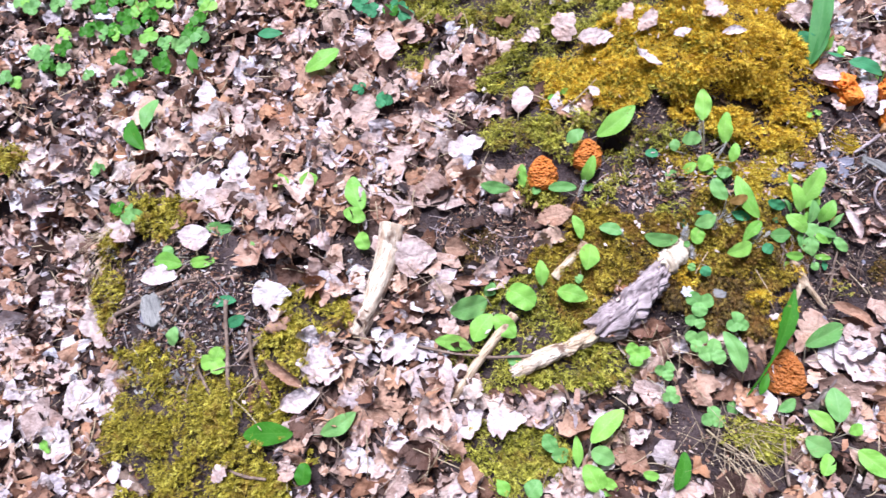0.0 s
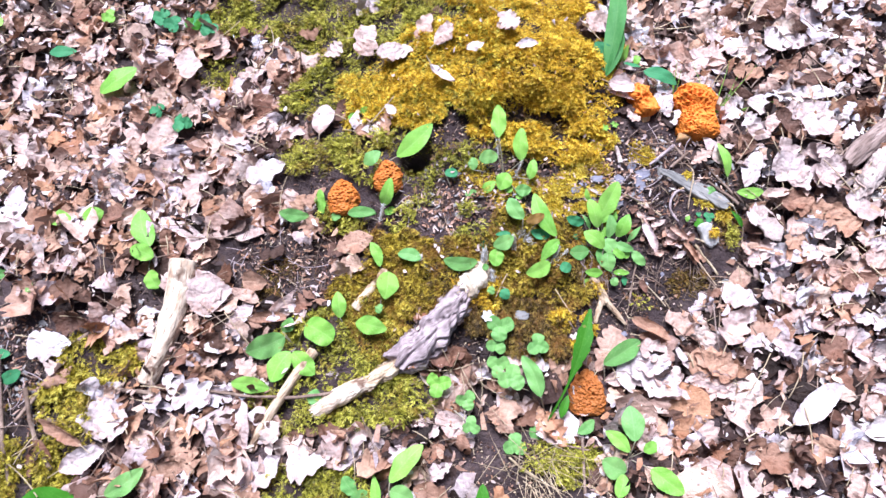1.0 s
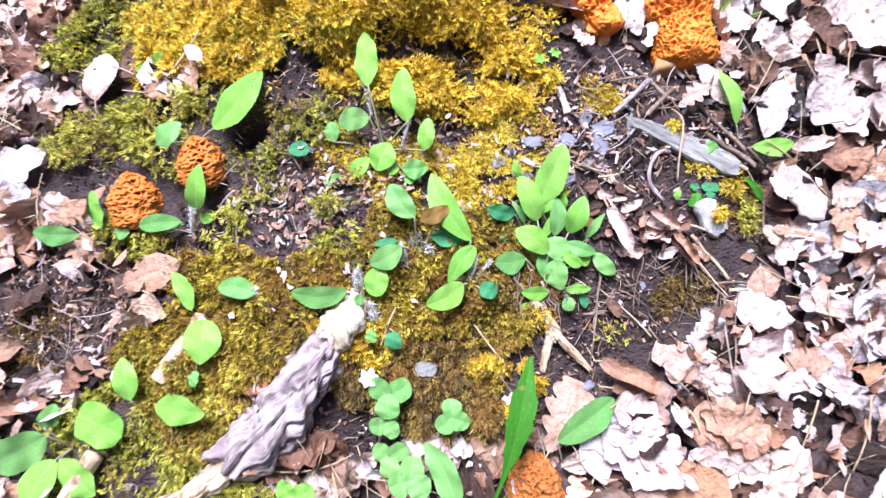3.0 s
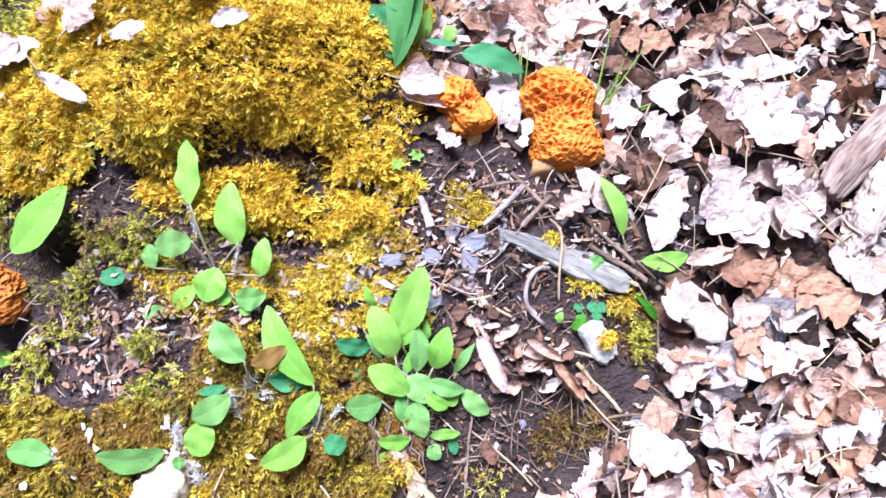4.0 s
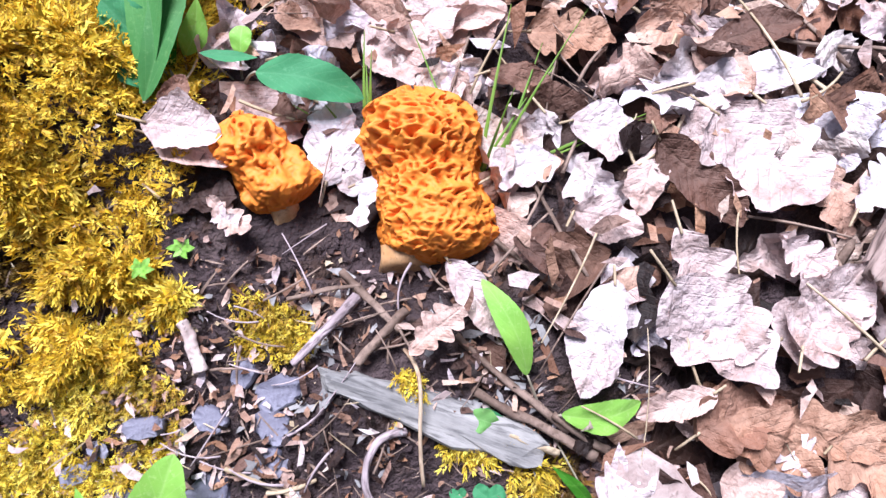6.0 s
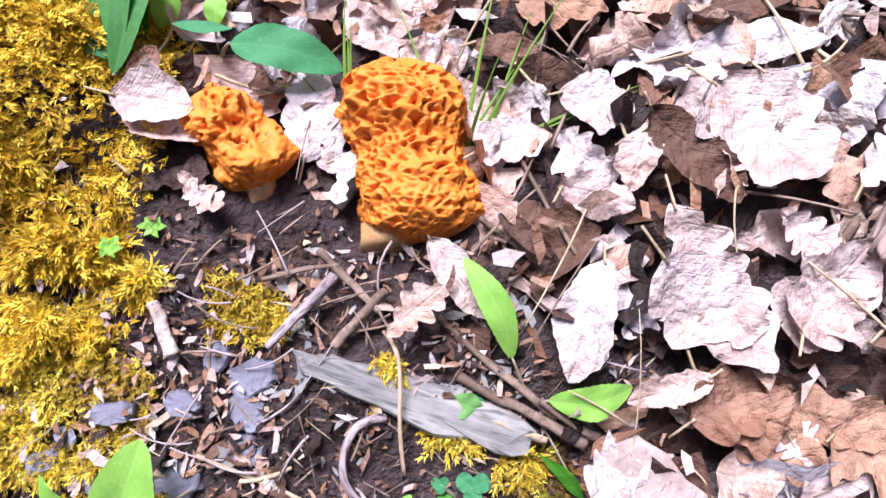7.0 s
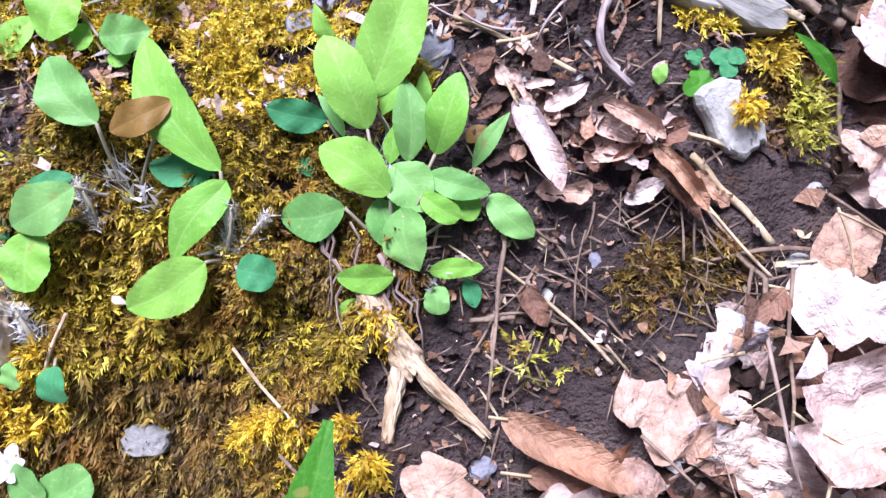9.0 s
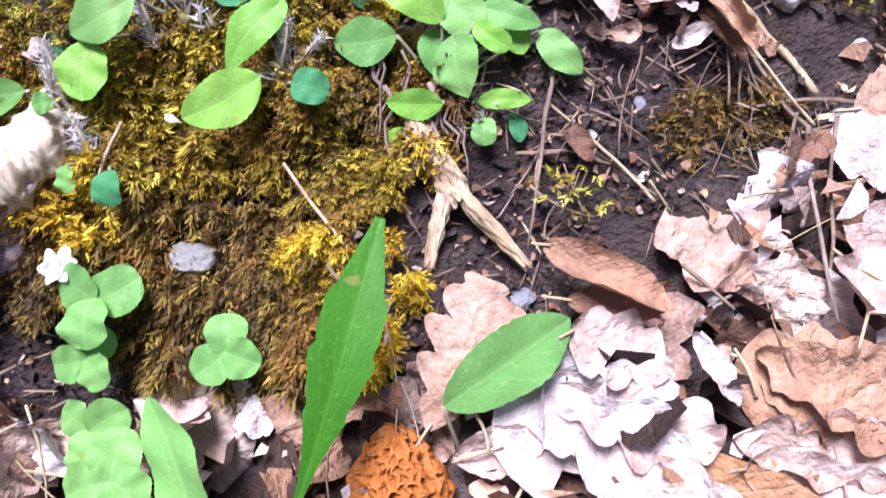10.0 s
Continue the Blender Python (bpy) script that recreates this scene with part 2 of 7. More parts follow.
def dead_leaf_material():
    sh = Shader("dead_leaf")
    vein, off = veins(sh)
    tone = sh.attribute("tone")
    blot = sh.noise(55.0, 5.0, 0.65)
    # the two darkest stops are deepened towards the shade of litter gaps
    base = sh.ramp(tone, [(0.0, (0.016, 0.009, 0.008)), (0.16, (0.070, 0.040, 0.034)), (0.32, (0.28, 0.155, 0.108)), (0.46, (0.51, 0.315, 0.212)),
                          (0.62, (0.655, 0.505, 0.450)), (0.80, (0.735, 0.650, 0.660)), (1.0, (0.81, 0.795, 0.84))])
    island = sh.node("ShaderNodeNewGeometry").outputs["Random Per Island"]
    hue = sh.ramp(island, [(0.0, (1.0, 0.84, 0.68)), (0.30, (1.0, 0.95, 0.91)), (0.65, (0.98, 0.95, 0.98)), (1.0, (0.88, 0.89, 0.98))])
    base = sh.mix(1.0, base, hue, "MULTIPLY")
    spots = sh.ramp(blot, [(0.30, (0.30, 0.19, 0.14)), (0.56, (1.0, 1.0, 1.0))])
    color = sh.mix(0.7, base, spots, "MULTIPLY")
    edge = sh.ramp(sh.noise(18.0, 4.0, 0.7), [(0.50, (0.0, 0.0, 0.0)), (0.66, (0.55, 0.55, 0.55))])
    color = sh.mix(edge, color, sh.mix(1.0, color, (0.80, 0.52, 0.36), "MULTIPLY"))
    color = sh.mix(sh.math("MULTIPLY", vein, 0.07), color, (0.40, 0.28, 0.21))
    relief = sh.math("ADD", sh.math("MULTIPLY", vein, -0.10), sh.math("ADD", sh.noise(160.0, 4.0, 0.6), sh.math("MULTIPLY", sh.noise(45.0, 3.0, 0.6), 1.5)))
    return sh.finish(color, 0.66, relief, 0.85, 0.004, 0.10)


def green_leaf_material(name, low, high, rib, gloss=0.5, count=7.0):
    sh = Shader(name)
    vein, off = veins(sh, count)
    info = sh.node("ShaderNodeObjectInfo")
    patch = sh.noise(70.0, 4.0)
    color = sh.mix(sh.math("ADD", sh.math("MULTIPLY", patch, 0.6), sh.math("MULTIPLY", info.outputs["Random"], 0.45), True), low, high)
    broad = sh.ramp(sh.noise(24.0, 3.0, 0.55), [(0.38, (0.88, 0.92, 0.90)), (0.62, (1.06, 1.04, 1.0))])
    color = sh.mix(1.0, color, broad, "MULTIPLY")
    blemish = sh.ramp(sh.noise(95.0, 3.0, 0.5), [(0.69, (0.0, 0.0, 0.0)), (0.75, (0.6, 0.6, 0.6))])
    color = sh.mix(blemish, color, (0.30, 0.26, 0.08))
    color = sh.mix(sh.math("MULTIPLY", vein, 0.24), color, rib)
    speck = sh.ramp(sh.noise(420.0, 3.0, 0.7), [(0.56, (0.0, 0.0, 0.0)), (0.72, (0.45, 0.45, 0.45))])
    color = sh.mix(speck, color, rib)
    quilt = sh.math("ADD", sh.noise(150.0, 3.0), sh.math("MULTIPLY", sh.noise(600.0, 2.0), 0.5))
    relief = sh.math("ADD", sh.math("MULTIPLY", vein, -0.22), quilt)
    sh.bsdf.inputs["Sheen Weight"].default_value = 0.13
    sh.bsdf.inputs["Sheen Roughness"].default_value = 0.4
    mat = sh.finish(color, gloss, relief, 0.22, 0.0012, 0.24)
    sh.bsdf.inputs["Specular IOR Level"].default_value = 0.25
    return mat


def moss_material(name, stops, dry_from=0.52):
    sh = Shader(name)
    tone = sh.attribute("tone")
    patch, brown = sh.noise(16.0, 4.0), sh.noise(34.0, 4.0, 0.65)
    fac = sh.math("ADD", sh.math("MULTIPLY", tone, 0.72), sh.math("MULTIPLY", sh.math("SUBTRACT", patch, 0.12), 0.55), True)
    dry = sh.ramp(brown, [(dry_from, (0.0, 0.0, 0.0)), (dry_from + 0.17, (0.7, 0.7, 0.7))])
    color = sh.mix(dry, sh.ramp(fac, stops), (0.27, 0.125, 0.026))
    island = sh.node("ShaderNodeNewGeometry").outputs["Random Per Island"]
    hue = sh.ramp(island, [(0.0, (0.20, 0.15, 0.13)), (0.22, (0.62, 0.62, 0.48)), (0.45, (1.0, 1.04, 0.85)), (1.0, (1.12, 1.06, 1.1))])
    color = sh.mix(0.8, color, hue, "MULTIPLY")
    return sh.finish(color, 0.6, None, 0.0, 0.0, 0.16)


def grained_wood(name, low, high, dark, bumpy=0.8, size=0.002, cracks=0.0):
    """Weathered wood whose streaks run along the stick; cracks: dark rings across it."""
    sh = Shader(name)
    at = sh.node("ShaderNodeAttribute")
    at.attribute_name = "grain"

    def streaks(scale, detail=4.0):
        n = sh.node("ShaderNodeTexNoise", Scale=scale, Detail=detail, Roughness=0.62)
        sh.link(at.outputs["Vector"], n.inputs["Vector"])
        return n.outputs["Fac"]

    long, thin, blot = streaks(130.0, 5.0), streaks(420.0, 3.0), sh.noise(45.0, 5.0, 0.65)
    color = sh.ramp(sh.math("ADD", sh.math("MULTIPLY", long, 0.6), sh.math("MULTIPLY", blot, 0.4)), [(0.40, low), (0.60, high)])
    color = sh.mix(sh.ramp(thin, [(0.52, (0.0, 0.0, 0.0)), (0.66, (0.8, 0.8, 0.8))]), color, dark)
    relief = sh.math("ADD", long, sh.math("MULTIPLY", thin, 0.5))
    if cracks:
        sep = sh.node("ShaderNodeSeparateXYZ")
        sh.link(at.outputs["Vector"], sep.inputs[0])
        run = sh.math("ADD", sh.math("MULTIPLY", sep.outputs[2], cracks), sh.math("MULTIPLY", sh.noise(30.0, 3.0), 2.6))
        ring = sh.math("POWER", sh.math("ABSOLUTE", sh.math("SINE", run)), 30.0)
        ring = sh.math("MULTIPLY", ring, sh.ramp(sh.noise(38.0, 2.0), [(0.46, (0.0, 0.0, 0.0)), (0.56, (1.0, 1.0, 1.0))]))
        color = sh.mix(ring, color, dark)
        relief = sh.math("SUBTRACT", relief, sh.math("MULTIPLY", ring, 0.8))
    return sh.finish(color, 0.85, relief, bumpy, size)


def wood_material(name, low, high, bumpy=0.5, size=0.002, rough=0.8):
    sh = Shader(name)
    fine, broad = sh.noise(150.0, 6.0, 0.7), sh.noise(28.0, 5.0, 0.65)
    streak = sh.noise(520.0, 2.0, 0.5)
    color = sh.ramp(broad, [(0.36, low), (0.62, high)])
    color = sh.mix(sh.ramp(fine, [(0.45, (0.0, 0.0, 0.0)), (0.62, (0.75, 0.75, 0.75))]), color, low)
    color = sh.mix(sh.ramp(streak, [(0.6, (0.0, 0.0, 0.0)), (0.7, (0.5, 0.5, 0.5))]), color, tuple(0.4 * c for c in low))
    return sh.finish(color, rough, fine, bumpy, size)


SOIL = soil_material()
DEAD = dead_leaf_material()
GREEN = green_leaf_material("green_leaf", (0.155, 0.410, 0.050), (0.335, 0.630, 0.118), (0.48, 0.68, 0.26))
BLUE_GREEN = green_leaf_material("cool_green_leaf", (0.12, 0.33, 0.085), (0.26, 0.50, 0.155), (0.38, 0.59, 0.26))
RUSTY = green_leaf_material("rusty_leaf", (0.20, 0.10, 0.03), (0.36, 0.22, 0.06), (0.4, 0.25, 0.1))
DEEP = green_leaf_material("deep_green_leaf", (0.032, 0.16, 0.008), (0.075, 0.28, 0.020), (0.15, 0.36, 0.06), 0.55)
TEAL = green_leaf_material("bluish_leaf", (0.035, 0.20, 0.085), (0.08, 0.32, 0.14), (0.15, 0.40, 0.2), 0.65)
STRAP = green_leaf_material("strap_leaf", (0.045, 0.19, 0.045), (0.10, 0.30, 0.085), (0.18, 0.38, 0.13), 0.6)
GRASS = green_leaf_material("grass_blade", (0.10, 0.24, 0.03), (0.26, 0.40, 0.07), (0.3, 0.45, 0.1))
GOLD_MOSS = moss_material("golden_moss", [(0.14, (0.09, 0.044, 0.007)), (0.32, (0.43, 0.240, 0.013)), (0.55, (0.72, 0.465, 0.018)), (0.84, (0.91, 0.71, 0.09))], 0.57)
OLIVE_MOSS = moss_material("olive_moss", [(0.15, (0.05, 0.050, 0.010)), (0.4, (0.20, 0.19, 0.020)), (0.62, (0.42, 0.40, 0.045)), (0.9, (0.72, 0.68, 0.14))])
BLOCK_MOSS = moss_material("block_moss", [(0.18, (0.07, 0.055, 0.010)), (0.40, (0.25, 0.20, 0.018)), (0.62, (0.46, 0.38, 0.035)), (0.88, (0.74, 0.66, 0.12))])
LEDGE_MOSS = moss_material("ledge_moss", [(0.20, (0.030, 0.018, 0.005)), (0.44, (0.16, 0.102, 0.012)), (0.66, (0.44, 0.32, 0.024)), (0.92, (0.80, 0.66, 0.10))], 0.46)
CRUST_MOSS = moss_material("crusty_moss", [(0.16, (0.14, 0.080, 0.014)), (0.36, (0.44, 0.28, 0.020)), (0.58, (0.76, 0.56, 0.035)), (0.85, (0.90, 0.78, 0.14))], 0.48)
# brown of withered strands, darkened to carry shade below ledge and hump
FRINGE_MOSS = moss_material("withered_moss", [(0.2, (0.022, 0.013, 0.006)), (0.45, (0.080, 0.046, 0.014)), (0.65, (0.19, 0.118, 0.028)), (0.9, (0.42, 0.30, 0.07))], 0.46)
PALE_WOOD = grained_wood("bare_wood", (0.42, 0.29, 0.19), (0.74, 0.60, 0.45), (0.20, 0.12, 0.07), 0.7, 0.0015, 160.0)
GREY_BARK = grained_wood("grey_bark", (0.26, 0.20, 0.21), (0.55, 0.455, 0.48), (0.10, 0.072, 0.076), 0.8, 0.003)
TAN_ROOT = grained_wood("tan_root", (0.36, 0.23, 0.14), (0.70, 0.56, 0.42), (0.16, 0.10, 0.06), 0.9, 0.002)
DRY_BARK = grained_wood("dry_branch_bark", (0.20, 0.138, 0.118), (0.42, 0.318, 0.29), (0.09, 0.06, 0.053), 0.7, 0.002)
TWIG = wood_material("twig_bark", (0.13, 0.085, 0.065), (0.36, 0.26, 0.21))
SLATE = grained_wood("slate", (0.18, 0.175, 0.175), (0.36, 0.345, 0.335), (0.10, 0.096, 0.098), 0.7, 0.0012)
SLATE_GRIT = wood_material("slate_grit", (0.16, 0.155, 0.16), (0.36, 0.34, 0.34), bumpy=0.6, rough=0.55)
WHITE_STONE = wood_material("white_stone", (0.34, 0.33, 0.33), (0.62, 0.60, 0.60), bumpy=0.8)
BLUE_STONE = wood_material("blue_stone", (0.12, 0.115, 0.16), (0.30, 0.295, 0.37), bumpy=0.4, rough=0.5)


def morel_material(name, dull):
    sh = Shader(name)
    tone = sh.attribute("tone")
    # low tone is the pit floors: their shade is put into the colour
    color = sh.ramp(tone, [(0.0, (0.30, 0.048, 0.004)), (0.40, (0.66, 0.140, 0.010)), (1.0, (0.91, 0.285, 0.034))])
    fine = sh.noise(300.0, 4.0)
    color = sh.mix(sh.math("MULTIPLY", fine, 0.35), color, (0.50, 0.15, 0.02))
    color = sh.mix(dull, color, (0.24, 0.085, 0.025))
    return sh.finish(color, 0.6, fine, 0.4, 0.001, 0.08)


MOREL, RUST_MOREL, BROWN_MOREL = morel_material("orange_morel_cap", 0.0), morel_material("rusty_morel_cap", 0.42), morel_material("brown_morel_cap", 0.72)
MOREL_STEM = wood_material("morel_stem", (0.50, 0.26, 0.11), (0.78, 0.56, 0.33), bumpy=0.4, size=0.001, rough=0.6)

# ---- the ground: one sheet, fine in the middle ----
def stretched(lo, hi, step, far):
    mid = np.arange(lo, hi + step / 2, step)
    out = step * 1.25 ** np.arange(1, 60)
    out = np.cumsum(out)
    out = out[out < far]
    return np.concatenate([lo - out[::-1], mid, hi + out])


gu, gv = stretched(-1.55, 0.7, 0.0085, 60.0), stretched(-0.7, 0.65, 0.0080, 60.0)
uu, vv = np.meshgrid(gu, gv)
ground_pts = to_world(np.stack([uu, vv, height(uu, vv)], -1)).reshape(-1, 3)
nu, nv = len(gu), len(gv)
corner = (np.arange(nv - 1)[:, None] * nu + np.arange(nu - 1)).ravel()
ground = new("ground", build_mesh("ground", ground_pts, np.stack([corner, corner + 1, corner + nu + 1, corner + nu], -1), SOIL))
tagged(ground, "dark brown crumbly woodland soil of a steep bank", "ground", kind="structure")

# ---- moss: many small feathery shoots ----

def shoot_template(leaflets, length, seed):
    """One moss shoot: a bent stem with pointed leaflets on both sides."""
    r = np.random.default_rng(seed)
    verts, faces = [], []
    for k in range(leaflets):
        s = (k + 0.5) / leaflets
        y, z = 0.75 * s * length, 0.75 * length * s * (1 - 0.55 * s)
        side = (-1) ** k
        reach = length * (0.50 - 0.28 * s) * r.uniform(0.75, 1.25)
        ang, turn = r.uniform(0.35, 1.05) * side, r.uniform(-0.3, 1.25)
        tip = (math.sin(ang) * reach * math.cos(turn), y + math.cos(ang) * reach, z + abs(math.sin(ang)) * reach * math.sin(turn) + r.uniform(0.0, 0.2) * reach)
        w = 0.19 * reach
        n = len(verts)
        verts += [(tip[0] * 0.25 - w * math.cos(ang), y + w * math.sin(ang), z), (tip[0] * 0.25 + w * math.cos(ang), y - w * math.sin(ang), z - 0.02 * length), tip]
        faces.append((n, n + 1, n + 2))
    return np.array(verts), np.array(faces)


def grow_moss(name, label, spots, mat, count, box, size, seed, downhill=0.6, loft=1.0, patchy=1.0, bare_lip=True):
    """A carpet of shoots where the patches say so."""
    r = np.random.default_rng(seed)
    u = r.uniform(box[0], box[1], count * 12)
    v = r.uniform(box[2], box[3], count * 12)
    keep = (np.hypot(u + 0.294, v - 0.047) > 0.017) & ~((np.abs(v - lip(u) + 0.008) < 0.009) & (u > -0.21) & (u < -0.098) & (vnoise(u * 60, v * 30, 6) > -0.5) & bare_lip)
    keep &= blobs(u, v, spots) * np.maximum(0.16 if patchy == 1 else 0.0, 0.5 - 0.2 * (patchy - 1) + patchy * (0.85 * vnoise(u * 45, v * 45, 3) + 0.3 * vnoise(u * 120, v * 120, 33))) > r.uniform(0.05, 1, len(u)) * 0.8
    u, v = u[keep][:count], v[keep][:count]
    n = len(u)
    e = 0.004
    base = height(u, v)
    hu, hv = (smooth_height(u + e, v) - smooth_height(u - e, v)) / (2 * e), (smooth_height(u, v + e) - smooth_height(u, v - e)) / (2 * e)
    normal = np.stack([-hu, -hv, np.ones(n)], -1)
    normal += r.normal(0, 0.48, (n, 3))
    normal /= np.linalg.norm(normal, axis=1)[:, None]
    head = r.uniform(0, 2 * np.pi, n)
    forward = np.stack([np.cos(head), np.sin(head) - downhill, np.zeros(n)], -1)
    forward -= normal * (forward * normal).sum(1)[:, None]
    forward /= np.linalg.norm(forward, axis=1)[:, None] + 1e-9
    right = np.cross(forward, normal)
    scale = size * r.uniform(0.6, 1.35, n) * (0.8 + 0.4 * vnoise(u * 25, v * 25, 8))
    kinds = r.integers(0, 4, n)
    lift = 0.0062 * (1 + vnoise(u * 95, v * 95, 4)) + 0.0060 * vnoise(u * 42, v * 42, 14) + r.uniform(-0.003, 0.004, n)
    all_v, all_f, all_t, start = [], [], [], 0
    for k in range(4):
        pick = kinds == k
        tv, tf = shoot_template(8, 1.0, 40 + k)
        p = (tv[None, :, 0:1] * right[pick][:, None] + tv[None, :, 1:2] * forward[pick][:, None] + tv[None, :, 2:3] * normal[pick][:, None]) * scale[pick][:, None, None]
        p += np.stack([u[pick], v[pick], base[pick] + loft * lift[pick]], -1)[:, None]
        m = pick.sum()
        all_v.append(to_world(p).reshape(-1, 3))
        all_f.append((tf[None] + (np.arange(m) * len(tv))[:, None, None]).reshape(-1, 3) + start)
        all_t.append(np.repeat(r.uniform(0, 1, m), len(tv)) * 0.75 + np.tile(tv[:, 1] * 0.25, m))
        start += m * len(tv)
    ob = new(name, build_mesh(name, np.concatenate(all_v), np.concatenate(all_f), mat, tone=np.concatenate(all_t)))
    return tagged(ob, label, "moss", kind="stuff")


grow_moss("golden_moss", "thick golden yellow feather moss over the bank", GOLD, GOLD_MOSS, 58000, (-0.5, 0.05, -0.17, 0.40), 0.0098, 1)
grow_moss("crusty_moss", "short patchy yellow moss between grit and stones", CRUST, CRUST_MOSS, 11500, (-0.28, 0.16, -0.14, 0.10), 0.0078, 6, 0.6, 0.45, 1.6)
grow_moss("ledge_moss", "tangled golden and brown moss hanging over an earthy ledge", LEDGE, LEDGE_MOSS, 35000, (-0.42, 0.0, -0.22, -0.02), 0.0092, 4, 1.1)
# strands' dark colour holds part of the niche's shade
grow_moss("hanging_moss", "dark brown moss strands hanging in the shade under the hump", [(-0.15, 0.100, 0.065, 0.012)], FRINGE_MOSS, 1800, (-0.24, -0.04, 0.07, 0.13), 0.0105, 15, 2.2, 0.6, 1.0, False)
# no overhang is modelled here; its shade is partly in the brown colour
grow_moss("brown_moss_fringe", "brown withered moss and rootlets hanging below a ledge", FRINGE, FRINGE_MOSS, 9000, (-0.27, 0.11, -0.21, -0.05), 0.0115, 5, 2.0)
grow_moss("thin_moss", "thin withered moss strands on bare soil", [(0.072, -0.098, 0.03, 0.020), (0.024, -0.128, 0.022, 0.013), (0.080, -0.085, 0.02, 0.008), (-0.002, -0.112, 0.01, 0.008), (-0.46, -0.13, 0.04, 0.03), (0.120, -0.022, 0.013, 0.030)], FRINGE_MOSS, 4300, (-0.52, 0.14, -0.17, 0.02), 0.0068, 9, 0.6, 0.25, 1.3)
TUFTS = [(-0.090, -0.150, 0.016, 0.010), (-0.0554, -0.1626, 0.008, 0.007), (-0.0618, -0.1481, 0.007, 0.006), (-0.068, -0.181, 0.007, 0.012), (-0.0472, -0.1129, 0.008, 0.007), (-0.182, -0.132, 0.016, 0.014),
         (0.0975, -0.030, 0.005, 0.006), (-0.205, -0.125, 0.02, 0.012)]
grow_moss("moss_tufts", "small bright golden moss tufts on a root, a stone and dark earth", TUFTS, GOLD_MOSS, 14000, (-0.23, 0.11, -0.20, -0.02), 0.0085, 16, 0.8, 1.25)
grow_moss("olive_moss", "patchy olive green feather moss on soil", OLIVE, OLIVE_MOSS, 36000, (-0.72, 0.16, -0.45, 0.50), 0.010, 2)
grow_moss("block_moss", "yellow green moss cushions on an earthy block", BLOCK, BLOCK_MOSS, 17000, (-1.36, -0.58, -0.56, -0.02), 0.012, 3)

# ---- leaf litter ----
def leaf_grid(stations, across, outline):
    """uv grid of a leaf and its half-widths along the blade."""
    s = np.linspace(0, 1, stations)
    a = np.linspace(-1, 1, across)
    w = outline(s)
    sa, aa = np.meshgrid(s, a, indexing="ij")
    ww = np.repeat(w[:, None], across, 1)
    c = (np.arange(stations - 1)[:, None] * across + np.arange(across - 1)).ravel()
    return sa.ravel(), aa.ravel(), ww.ravel(), np.stack([c, c + 1, c + across + 1, c + across], -1)


def oak_outline(s):
    lobes = np.abs(np.sin(s * np.pi * 4.4 + 0.35)) ** 0.6
    return np.clip(np.sin(np.pi * s**1.15) ** 0.55 * (0.15 + 0.21 * lobes) * (0.72 + 0.42 * s) + 0.010, 0.010, 1)


def oval_outline(s):
    return np.sin(np.pi * s**0.85) ** 0.75 * 0.30 + 0.006 * np.sin(s * 60) * (s > 0.05) * (s < 0.97) + 0.008


def lobed_outline(s):
    return np.clip(np.sin(np.pi * s**0.65) ** 0.65 * (0.30 + 0.15 * np.abs(np.sin(s * np.pi * 3.2 + 0.3))) + 0.012, 0.01, 1)


def torn_outline(s):
    return np.clip(0.26 + 0.08 * np.sin(s * 9 + 1) + 0.035 * np.sin(s * 27), 0.05, 1) * ramp(s, -0.02, 0.12) * ramp(-s, -1.02, -0.86) + 0.01


OUTLINES = [oak_outline, oval_outline, lobed_outline, torn_outline]


